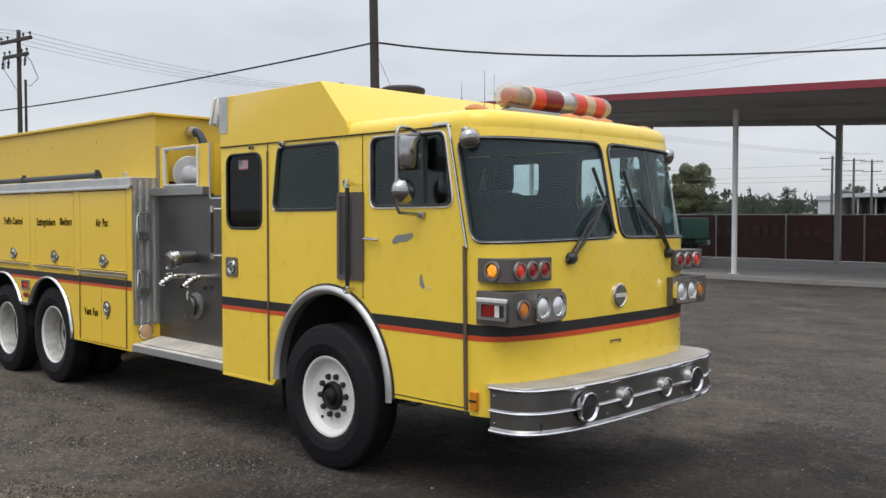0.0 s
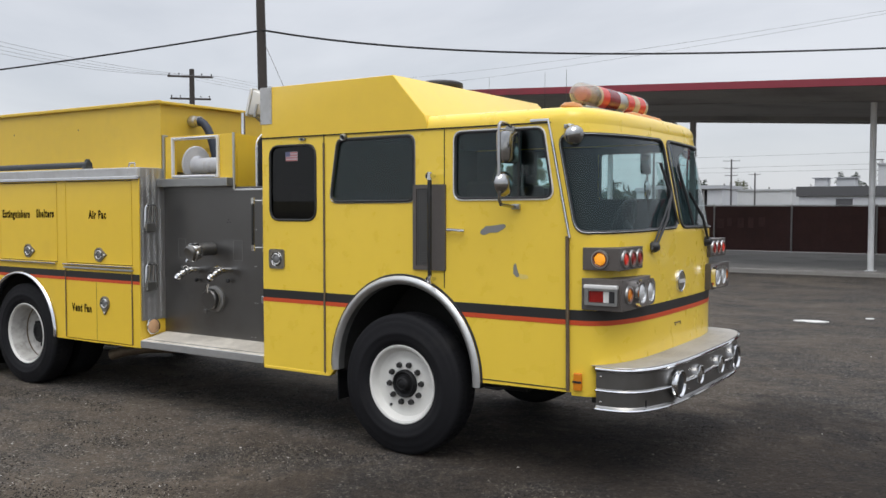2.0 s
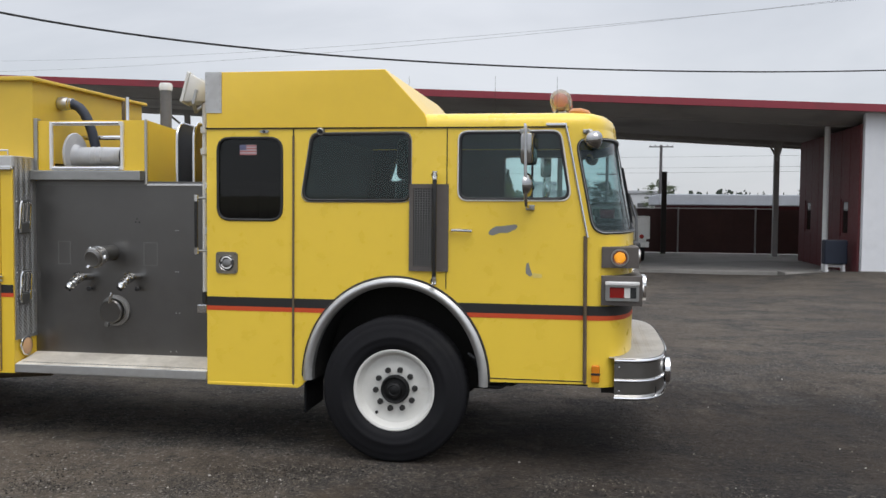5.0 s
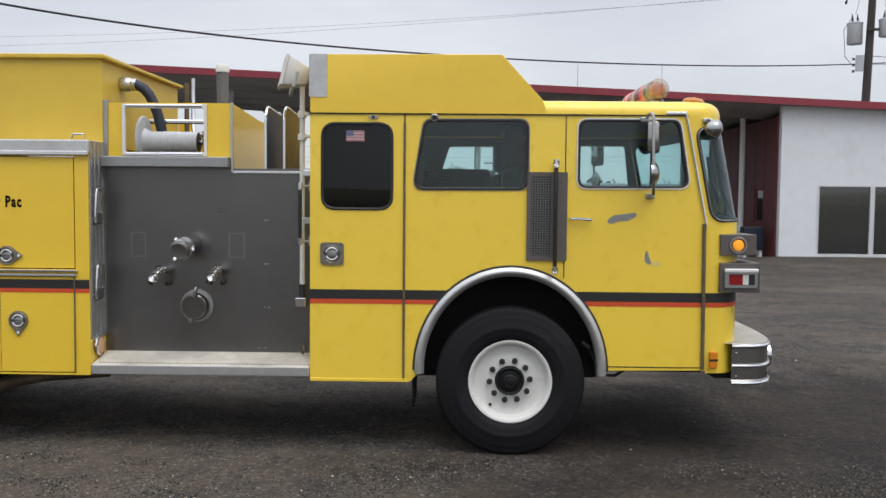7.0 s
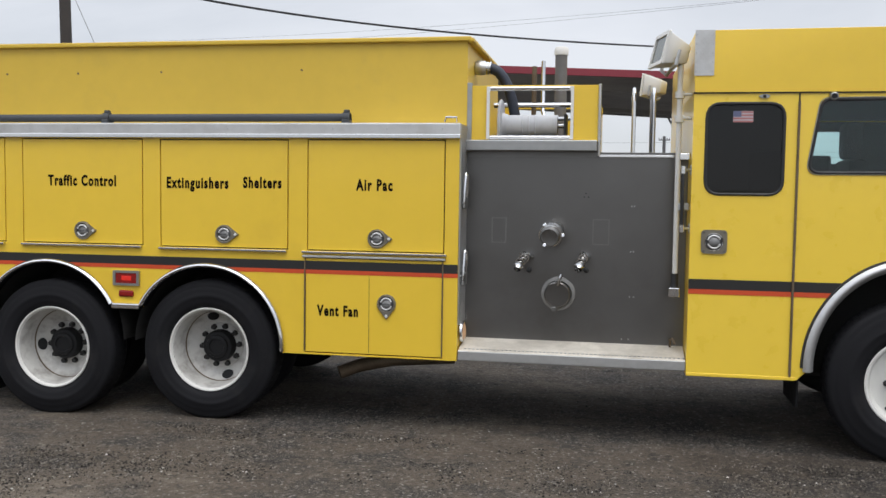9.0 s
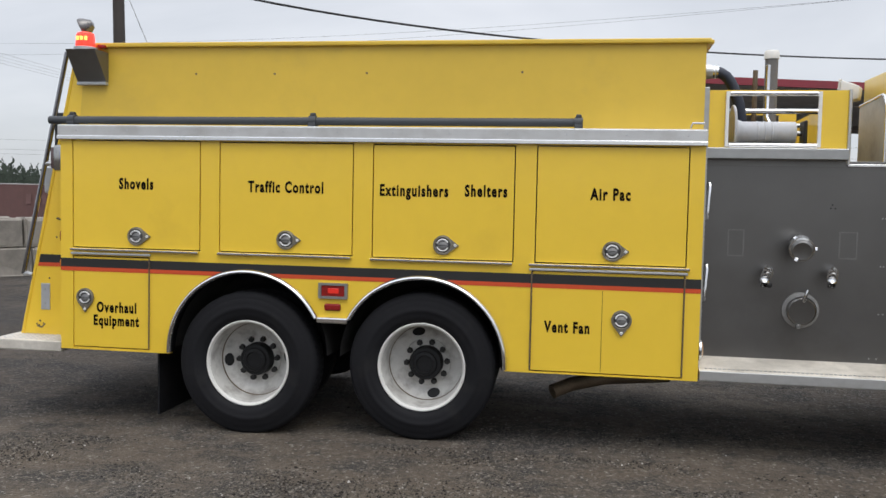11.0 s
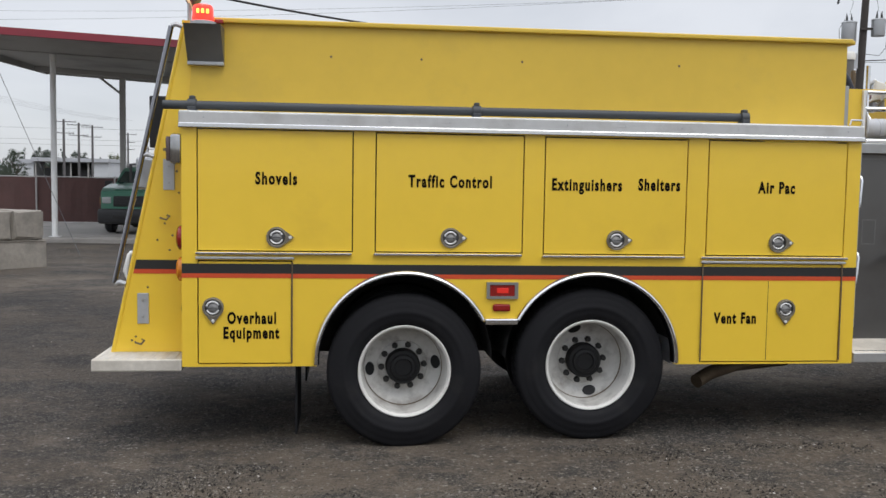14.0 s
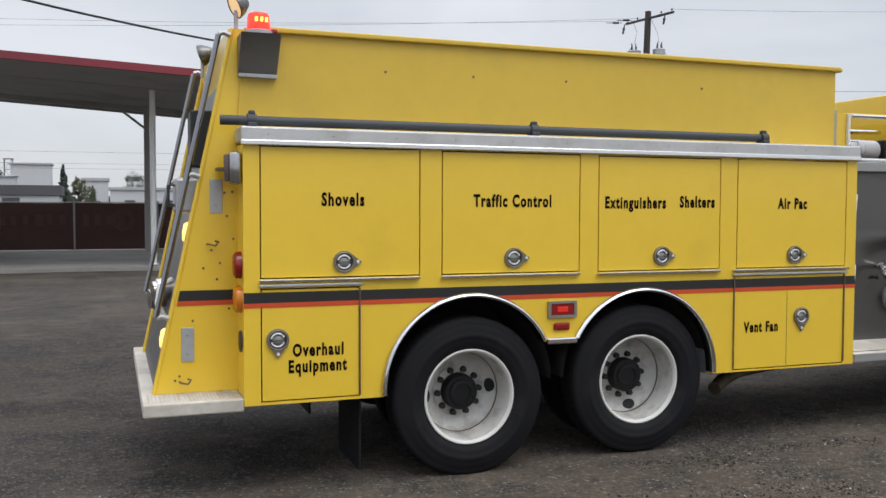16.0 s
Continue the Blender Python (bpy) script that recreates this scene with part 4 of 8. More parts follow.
for k, ((a, b, c, d), text, at, size) in enumerate(DOORS):
    door = part("compartment_door", plate(rect(a, b, c, d, 0.006), (), -0.0005, 0.03), YELLOW, truck, "yellow painted compartment door")
    if text:
        lettering(text, size, door, at[0], at[1], TXT, -0.002)
doors = [o for o in truck.children if o.name.startswith("compartment_door")]
for text, x, z, size, k in (("Extinguishers", -5.222, 1.828, 0.115, 2), ("Shelters", -4.688, 1.835, 0.115, 2), ("Overhaul", -7.58, 0.868, 0.11, 4), ("Equipment", -7.585, 0.764, 0.11, 4)):
    lettering(text, size, doors[k], x, z, TXT, -0.002)
for i, (x, z, spin) in enumerate(((-7.41, 1.436, 0), (-6.198, 1.442, 0), (-4.996, 1.438, 0), (-3.775, 1.429, 0), (-7.843, 0.945, -1.57), (-3.697, 0.94, -1.57))):
    latch(doors[i], x, z, spin)
    (a, b, c, d) = DOORS[i][0]
    if i < 4:
        lo = b - 0.028
        wide = 0.03 if i in (0, 3) else 0.0
        part("drip_ledge", box((a - 0.015 - wide * (i == 3), -0.03, lo), (c + 0.0 + wide * (i == 3), -0.001, lo + 0.016), 0.003), CHROME, truck, "thin bright drip moulding")
part("lower_hinge", box((-7.96, -0.022, 1.283), (-7.29, -0.001, 1.300), 0.003), ALU, truck, "bright hinge strip")
part("lower_hinge", box((-4.36, -0.022, 1.276), (-3.25, -0.001, 1.294), 0.003), ALU, truck, "bright hinge strip")
for x in (-7.304, -4.342, -3.27):
    part("edge_hinge", rod((x, -0.010, 0.56), (x, -0.006, 1.262), 0.0055, None, 8), RUST, truck, "rusty piano hinge")
part("door_seam", box((-3.8365, -0.002, 0.56), (-3.8335, -0.0006, 1.145)), SEAM, truck)

# rail along the body top
part("top_rail", box((BX0 - 0.015, -0.025, 2.20), (BX1 + 0.01, 0.28, 2.295), 0.012), RAILPLATE, truck, "tread plate top rail")
part("rail_lip", box((BX0 - 0.015, -0.034, 2.178), (BX1 + 0.01, -0.003, 2.212), 0.006), CHROME, truck, "bright rolled lip")
# tank
TY = 0.27
TANK = [(-8.06, 2.26), (-3.15, 2.26), (-3.15, 2.94), (-8.0, 2.955)]
part("tank", plate(TANK, (), TY, W - TY), TANKYELLOW, truck, "weathered yellow water tank")
part("tank_lip", box((-7.92, TY - 0.035, 2.93), (-3.12, TY, 2.965), 0.008), TANKYELLOW, truck)
part("tank_lip", box((-3.15, TY - 0.03, 2.925), (-3.10, W - TY + 0.03, 2.955), 0.008), TANKYELLOW, truck)
part("tank_lip", box((-7.92, W - TY, 2.93), (-3.12, W - TY + 0.035, 2.965), 0.008), TANKYELLOW, truck)


# ---- wheels ----
def wheel(x, y, z, R, rim_r, front_axle, name="wheel", holes=()):
    """A wheel at the near side: tyre, white disc, hub and nuts. y is the outer sidewall."""
    w = new(name)
    w.parent = truck
    tagged(w, "black truck tyre on a white painted steel rim")
    width = 0.30
    pro = [(0.045, rim_r - 0.004), (0.022, rim_r + 0.018), (0.012, rim_r + 0.034), (0.009, rim_r + 0.038), (0.004, rim_r + 0.06), (0.001, rim_r + 0.085), (-0.001, rim_r + 0.088), (0.0, rim_r + 0.11), (0.002, rim_r + 0.113), (0.005, R - 0.085), (0.014, R - 0.055), (0.017, R - 0.05), (0.017, R - 0.03), (0.028, R - 0.012), (0.045, R), (width - 0.075, R), (width - 0.05, R - 0.012), (width - 0.018, R - 0.05), (width, rim_r + 0.03), (width - 0.01, rim_r)]
    bm = lathe(pro, (x, y, z), (0, 1, 0), 72)
    part("tyre", bm, RUBBER, w, "worn black rubber tyre", True)
    bm = bmesh.new()
    n = 60
    for k in range(n):
        for row, off in ((0.028, 0), (0.090, 0.5), (0.150, 0)):
            th = 2 * math.pi * (k + off) / n
            c, s = math.cos(th), math.sin(th)
            m = Matrix.Translation((x, y + row, z)) @ Matrix.Rotation(-th, 4, "Y")
            add_box(bm, (R - 0.02, 0.02, -0.017), (R + 0.0008, 0.070, 0.017), 0.0, m)
    tagged(part("tread", bm, RUBBER, w, "tread blocks"), kind="stuff")
    if front_axle:
        disc = [(0.05, rim_r), (0.030, rim_r + 0.004), (0.027, rim_r - 0.004), (0.034, rim_r - 0.02), (0.060, rim_r - 0.032), (0.088, rim_r - 0.05), (0.100, 0.21), (0.092, 0.18), (0.090, 0.12), (0.090, 0.0)]
        nuts, nr, hub = 10, 0.152, [(0.090, 0.112), (0.060, 0.108), (0.050, 0.098), (0.053, 0.090), (0.066, 0.080), (0.064, 0.060), (0.038, 0.056), (0.032, 0.050), (0.028, 0.040), (0.032, 0.034), (0.026, 0.026), (0.026, 0.0)]
        nut_y = 0.090
    else:
        disc = [(0.05, rim_r), (0.030, rim_r + 0.004), (0.024, rim_r - 0.003), (0.028, rim_r - 0.012), (0.048, rim_r - 0.022), (0.060, rim_r - 0.026), (0.13, rim_r - 0.034), (0.222, 0.289), (0.238, 0.283), (0.262, 0.262), (0.278, 0.235), (0.286, 0.205), (0.286, 0.185), (0.276, 0.180), (0.274, 0.172), (0.274, 0.0)]
        nuts, nr, hub = 10, 0.158, [(0.274, 0.129), (0.205, 0.127), (0.192, 0.118), (0.190, 0.095), (0.176, 0.088), (0.172, 0.066), (0.184, 0.060), (0.184, 0.0)]
        nut_y = 0.264
    part("rim_lip", lathe(disc[:5], (x, y - 0.001, z), (0, 1, 0), 64), WHITE, w, "white rim lip", True)
    part("rim", lathe(disc[4:] if not front_axle else disc[3:], (x, y, z), (0, 1, 0), 64), RIMWHITE if not front_axle else WHITE, w, "white painted steel rim", True)
    if not front_axle:
        part("lock_ring_gap", lathe([(0.219, 0.2885), (0.226, 0.2865), (0.232, 0.2840)], (x, y, z), (0, 1, 0), 64), RUST, w, "dirty lock ring gap", True)
    part("hub", lathe(hub, (x, y, z), (0, 1, 0), 32), HUBANDHOLE, w, "greasy black hub cap", True)
    first = None
    for k in range(nuts):
        th = 2 * math.pi * (k + 0.11) / nuts
        cx, cz = x + nr * math.cos(th), z + nr * math.sin(th)
        if first is None:
            first = part("wheel_nut", rod((0, 0.005, 0), (0, -0.028, 0), 0.025, 0.020, 6), DARK, w, "dark wheel nut")
            first.location = (cx, y + nut_y, cz)
        else:
            share("wheel_nut", first, pose(cx, y + nut_y, cz), w)
    # rim holes are dark patches on the disc for the shade inside
    for th in (holes or ((4.05,))):
        if front_axle:
            ox, oz = x + 0.235 * math.cos(th), z + 0.235 * math.sin(th)
            part("hand_hole", rod((ox, y + 0.085, oz), (ox, y + 0.120, oz), 0.012, None, 16), BLACK, w, "small dark hole in the rim")
            continue
        bm = bmesh.new()
        ring = []
        for k in range(24):
            a = 2 * math.pi * k / 24
            r, t = 0.243 + 0.034 * math.cos(a), th + 0.21 * math.sin(a)
            dish = 0.286 - 0.27 * max(0.0, r - 0.205) - 0.33 * max(0.0, r - 0.235) - 0.27 * max(0.0, r - 0.262)
            ring.append(bm.verts.new((x + r * math.cos(t), y + dish - 0.006, z + r * math.sin(t))))
        bm.faces.new(ring)
        part("hand_hole", bm, HUBANDHOLE, w, "oval dark hand hole in the rim")
    return w


WR = 0.555
wheel(0.0, -0.053, 0.521, WR, 0.309, True, "front_wheel")
wheel(RC, 0.0, 0.482, 0.553, 0.330, False, "rear_wheel", (0.1, 3.24))
wheel(MC, 0.01, 0.519, 0.553, 0.330, False, "rear_wheel", (1.85, 4.95))
# far side wheels, axles and frame
for x, r in ((0.0, 0.308), (RC, 0.33), (MC, 0.33)):
    w = new("far_wheel")
    w.parent = truck
    part("tyre", lathe([(0.0, 0.0), (0.0, 0.3), (0.0, 0.5), (0.05, 0.535), (0.25, 0.535), (0.3, 0.5), (0.3, 0.31), (0.2, 0.3), (0.2, 0.0)], (x, W - 0.34, 0.525), (0, 1, 0), 48), RUBBER, w, "worn black rubber tyre", True)
    part("axle", rod((x, 0.25, 0.52), (x, W - 0.25, 0.52), 0.07), DARK, truck, "greasy axle tube")
    if x < -1:
        part("inner_tyre", lathe([(0.0, 0.0), (0.0, 0.3), (0.0, 0.5), (0.05, 0.535), (0.25, 0.535), (0.3, 0.5), (0.3, 0.0)], (x, 0.40, 0.525), (0, 1, 0), 48), RUBBER, w, "inner twin tyre", True)
for y in (0.78, W - 0.86):
    part("frame_rail", box((-8.0, y, 0.62), (1.5, y + 0.08, 0.86)), DARK, truck, "black chassis rail")
part("front_well", plate(arc(0, 0.60, 0.70, 0.76, 180, 0, 32) + [(0.68, 0.5), (-0.68, 0.5)], (), 0.62, 0.64), DARK, truck)
bm = bmesh.new()
for (a, b), (c, d) in zip(arc(0, 0.60, 0.67, 0.735, 184, -4, 36), arc(0, 0.60, 0.67, 0.735, 184, -4, 36)[1:]):
    vs = [bm.verts.new(p) for p in ((a, 0.045, b), (c, 0.045, d), (c, 0.64, d), (a, 0.64, b))]
    bm.faces.new(vs)
part("front_well_liner", bm, DARK, truck)
for cx in (RC, MC):
    bm = bmesh.new()
    ring = arc(cx, RZ, RR + 0.005, RR + 0.005, 180, 0, 32)
    for (a, b), (c, d) in zip(ring, ring[1:]):
        bm.faces.new([bm.verts.new(p) for p in ((a, 0.045, b), (c, 0.045, d), (c, 0.75, d), (a, 0.75, b))])
    part("rear_well_liner", bm, DARK, truck)
part("well_back", box((RC - RR, 0.74, 0.5), (MC + RR, 0.76, 1.27)), DARK, truck)
# added unseen block that keeps light from under the pump section
part("underbody", box((-3.1, 0.95, 0.38), (-1.5, W - 0.40, 0.62), 0.05), DARK, truck, "dark block added under the body to keep light out")
part("underbody", box((0.75, 0.3, 0.55), (1.5, W - 0.3, 0.66)), DARK, truck)

# fender trims
def fender(outer, inner, y0, mat, label):
    bm = bmesh.new()
    rows = []
    for (a, b), (c, d) in zip(outer, inner):
        ring = []
        for k in range(7):
            t = k / 6
            ring.append(bm.verts.new((a + (c - a) * t, y0 - 0.035 * math.sin(math.pi * min(1, t * 0.8 + 0.12)), b + (d - b) * t)))
        ring.append(bm.verts.new((c, 0.06, d)))
        rows.append(ring)
    for r1, r2 in zip(rows, rows[1:]):
        for k in range(7):
            bm.faces.new((r1[k], r1[k + 1], r2[k + 1], r2[k]))
    return part("fender_trim", bm, mat, truck, label, True)


fender(arc(0, 0.60, 0.715, 0.776, 182, -2, 60), arc(0, 0.60, 0.645, 0.708, 182, -2, 60), -0.004, ALU, "polished aluminium wheel arch trim")
part("fender_gasket", tube(loop(arc(0, 0.60, 0.722, 0.783, 180, 0, 60), -0.004), 0.009, 6), BLACK, truck, "black rubber welt", True)
out = arc(RC, RZ, 0.645, 0.645, 182, 28, 40)
inn = arc(RC, RZ, 0.605, 0.605, 182, 28, 40)
fender(out, inn, -0.004, CHROME, "bright wheel arch trim")
fender(arc(MC, RZ, 0.645, 0.645, 152, -2, 40), arc(MC, RZ, 0.605, 0.605, 152, -2, 40), -0.004, CHROME, "bright wheel arch trim")
part("fender_bridge", box((-5.945, -0.035, 0.825), (-5.705, 0.05, 0.872), 0.012), CHROME, truck, "bright trim between the arches")

# stripes
def stripe(x0, x1, z0, z1, mat, y=-0.0025, cut=()):
    part("stripe", box((x0, y, z0), (x1, y + 0.002, z1)), mat, truck, "black stripe" if mat is BLACKSTRIPE else "orange pinstripe")


for x0, x1 in ((-1.50, -0.47), (0.47, 1.45)):
    # the wheel arch trim overlaps the stripe's end
    stripe(x0, x1, 1.127, 1.199, BLACKSTRIPE)
    stripe(x0, x1, 1.093, 1.127, ORANGE)
part("nose_stripe", nose_grid(0, NOSE_LEN, 1.127, 1.199, 90, 2, 0.003), BLACKSTRIPE, truck, "black stripe round the nose", True)
part("nose_stripe", nose_grid(0, NOSE_LEN, 1.093, 1.127, 90, 1, 0.003), ORANGE, truck, "orange pinstripe round the nose", True)
def body_stripe(z0, z1, mat):
    """The stripe along the body, cut off by the wheel arches."""
    low = []
    for i in range(241):
        x = BX0 + (BX1 - BX0) * i / 240
        z = z0
        for cx in (RC, MC):
            if abs(x - cx) < 0.63:
                z = max(z, RZ + math.sqrt(0.63 ** 2 - (x - cx) ** 2))
        low.append((x, min(z, z1 - 0.004)))
    part("stripe", plate(low + [(BX1, z1), (BX0, z1)], (), -0.0025, -0.0005), mat, truck, "black stripe" if mat is BLACKSTRIPE else "orange pinstripe")


body_stripe(1.182, 1.250, BLACKSTRIPE)
body_stripe(1.151, 1.182, ORANGE)

# pump section
PX0, PX1, PY = BX1, -1.50, 0.30
part("pump_panel", box((PX0, PY, 0.66), (PX1, PY + 0.03, 2.10), 0.003), PUMPSTEEL, truck, "brushed dark steel pump panel")
part("pump_core", box((PX0 + 0.02, PY + 0.04, 0.6), (PX1 - 0.02, W - 0.3, 2.06)), DARK, truck)
part("running_board", plate([(0.0, 0.54), (0.0, 0.604), (0.012, 0.612), (PY, 0.666), (PY, 0.54)], (), PX0 + 0.01, PX1 - 0.005, on_x), DUSTYALU, truck, "dusty tread plate running board")
part("board_edge", box((PX0 + 0.01, -0.012, 0.54), (PX1 - 0.005, -0.001, 0.608), 0.004), ALU, truck, "bright board edge")
part("step_column", box((PX0 + 0.001, 0.012, 0.80), (PX0 + 0.012, PY, 2.29)), TREAD, truck, "diamond tread plate column")


# ---- cab details ----
def screw(parent, p, r=0.008, axis=(0, -1, 0), mat=None, name="bolt"):
    return part(name, lathe([(0.0, r), (0.004, r * 0.9), (0.006, 0.0)], p, axis, 10), mat or STEEL, parent, "", True)


# seams and hinges of the doors
part("door_seam", box((-0.803, -0.003, 0.53), (-0.793, 0.0, 2.498)), SEAM, truck)
part("door_hinge", rod((-0.798, -0.006, 0.54), (-0.798, -0.006, 2.44), 0.009, None, 8), RUST, truck, "rusty full-length piano hinge")
part("door_seam", box((0.386, -0.003, 1.30), (0.393, 0.0, 2.498)), SEAM, truck)
part("door_seam", box((0.70, -0.003, 0.636), (1.42, 0.0, 0.643)), SEAM, truck)
part("front_door_hinge", rod((1.427, -0.012, 0.63), (1.416, -0.012, 1.71), 0.014, None, 8), RUST, truck, "worn front door hinge tube")
part("pillar_trim", tube([(1.262, -0.008, 2.515), (1.285, -0.008, 2.42), (1.37, -0.008, 2.0), (1.432, -0.008, 1.70)], 0.011, 8), CHROME, truck, "bright pillar moulding", True)
part("gutter_trim", box((1.12, -0.014, 2.512), (1.27, -0.002, 2.532), 0.003), CHROME, truck)
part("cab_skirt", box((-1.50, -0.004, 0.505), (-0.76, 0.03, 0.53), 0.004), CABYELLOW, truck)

# rear crew door latch and step lamps
LX, LZ = -1.335, 1.465
d = part("door_latch", plate(rect(LX - 0.088, LZ - 0.084, LX + 0.088, LZ + 0.084, 0.03), [arc(LX, LZ, 0.06, 0.06, 0, 350, 28)], -0.012, 0.0), LATCHPLATE, truck, "rounded square dull steel latch plate")
part("latch_ring", lathe([(0.010, 0.066), (0.016, 0.062), (0.012, 0.057)], (LX, 0.0, LZ), (0, -1, 0), 32), DULLCHROME, d, "bright turned ring", True)
part("latch_cup", lathe([(0.0, 0.060), (0.003, 0.05), (0.002, 0.0)], (LX, -0.002, LZ), (0, -1, 0), 28), LATCHCUP, d, "dark dished latch cup", True)
part("latch_handle", lathe([(0.003, 0.040), (0.012, 0.038), (0.016, 0.032), (0.017, 0.0)], (LX, -0.001, LZ), (0, -1, 0.2), 28), PANELSTEEL, d, "grey folding latch handle", True)
for a0, a1 in ((25, 165), (200, 340)):
    part("handle_rim", tube([(LX + p, -0.015, LZ + q) for p, q in arc(0, 0, 0.044, 0.044, a0, a1, 12)], 0.006, 8), BRIGHTALU, d, "polished rim of the folding handle", True)
for dx, dz in ((-0.07, -0.066), (0.07, -0.066), (-0.07, 0.066), (0.07, 0.066)):
    screw(d, (LX + dx, -0.012, LZ + dz), 0.006, (0, -1, 0), LATCHCUP)
lamp_oval = part("step_lamp", plate(arc(-1.03, 2.478, 0.036, 0.013, 0, 345, 24), (), -0.016, 0.0), STEEL, truck, "small flat chrome door lamp")
part("lamp_eye", lathe([(0.0, 0.012), (0.008, 0.010), (0.010, 0.0)], (-1.03, -0.016, 2.478), (0, -1, 0), 16), BLACK, lamp_oval, "", True)
lamp_round = part("step_lamp", lathe([(0.0, 0.030), (0.030, 0.028), (0.034, 0.022), (0.028, 0.018)], (-0.58, 0.0, 2.480), (0, -1, -0.2), 24), STEEL, truck, "small round chrome door lamp", True)
part("lamp_eye", lathe([(0.026, 0.019), (0.030, 0.0)], (-0.58, 0.0, 2.480), (0, -1, -0.2), 20), BLACK, lamp_round, "", True)
# flag sticker on the rear window
flag_red = material("sticker_red", (0.42, 0.16, 0.16), 0.6)
flag_white = material("sticker_white", (0.50, 0.46, 0.47), 0.6)
flag_blue = material("sticker_blue", (0.12, 0.13, 0.22), 0.6)
fl = part("flag_sticker", box((-1.232, 0.006, 2.300), (-1.098, 0.008, 2.378)), flag_white, truck, "small striped flag sticker")
for k in range(4):
    part("red_stripe", box((-1.232, 0.004, 2.300 + k * 0.0215), (-1.098, 0.0055, 2.311 + k * 0.0215)), flag_red, fl)
part("blue_corner", box((-1.232, 0.002, 2.338), (-1.178, 0.0035, 2.378)), flag_blue, fl)
# black bar across the rear window, divider in the door window
part("window_bar", box((-1.40, 0.020, 2.09), (-0.90, 0.028, 2.105)), BLACK, truck)
part("window_divider", box((1.015, 0.002, 1.985), (1.030, 0.03, 2.455)), BLACK, truck, "vent window divider")
# door handle, bare metal patches
part("door_handle", tube([(0.43, -0.004, 1.742), (0.435, -0.03, 1.742), (0.50, -0.036, 1.741), (0.585, -0.03, 1.737)], 0.011, 8), CHROME, truck, "chrome lever door handle", True)
PRIMER = material("bare_grey_primer", (0.24, 0.24, 0.23), 0.6, 0.2, 0.15, 30.0)
patch = [(0.70, 1.715), (0.735, 1.705), (0.79, 1.725), (0.85, 1.727), (0.905, 1.755), (0.925, 1.775), (0.905, 1.79), (0.85, 1.782), (0.80, 1.775), (0.755, 1.772), (0.715, 1.745)]
part("paint_patch", plate(rounded(patch, 0.02, 3), (), -0.0022, 0.0), PRIMER, truck, "worn-off paint showing grey primer")
part("paint_chip", plate(rounded([(0.99, 1.50), (1.005, 1.51), (1.015, 1.47), (1.035, 1.415), (1.015, 1.405), (0.985, 1.43), (0.985, 1.47)], 0.01, 3), (), -0.0022, 0.0), PRIMER, truck, "paint chip showing grey primer")
part("paint_touch_up", plate(rounded([(1.03, 1.435), (1.10, 1.425), (1.11, 1.40), (1.04, 1.395)], 0.01, 3), (), -0.002, 0.0), material("pale_touch_up", (0.75, 0.58, 0.16), 0.4), truck)

GRABBLACK = material("glossy_black_rubber", (0.012, 0.012, 0.013), 0.18, 0.0, 0.1, 8.0, coat=0.4)
VENTSTEEL = material("dull_vent_steel", (0.13, 0.115, 0.105), 0.5, 0.5, 0.15, 6.0, 0.05, 60.0)
# louvre vent with perforated grille and grab bar
v = part("vent_panel", plate(rect(0.108, 1.43, 0.405, 2.083, 0.006), [rect(0.140, 1.465, 0.290, 2.05)], -0.018, 0.0), VENTSTEEL, truck, "dull brown-grey steel vent panel")
part("vent_back", box((0.14, -0.001, 1.465), (0.29, 0.002, 2.05)), BLACK, v)
bm = bmesh.new()
for k in range(8):
    x = 0.146 + k * 0.0196
    add_box(bm, (x, -0.012, 1.466), (x + 0.006, -0.009, 2.049))
for k in range(32):
    z = 1.47 + k * 0.0182
    add_box(bm, (0.141, -0.010, z), (0.289, -0.007, z + 0.006))
tagged(part("mesh_grille", bm, PANELSTEEL, v, "dull steel mesh grille"), kind="stuff")
g = part("grab_bar", rod((0.312, -0.085, 1.37), (0.312, -0.085, 2.14), 0.017, None, 12), GRABBLACK, truck, "black rubber-covered grab bar", True)
for z in (1.365, 2.145):
    part("grab_bracket", lathe([(0.0, 0.024), (0.03, 0.024), (0.05, 0.016), (0.09, 0.014)], (0.312, -0.11, z), (0, 1, 0), 14), CHROME, g, "chrome bar bracket", True)
    part("grab_cap", rod((0.312, -0.085, z - 0.03), (0.312, -0.085, z + 0.03), 0.02, None, 12), CHROME, g, "", True)

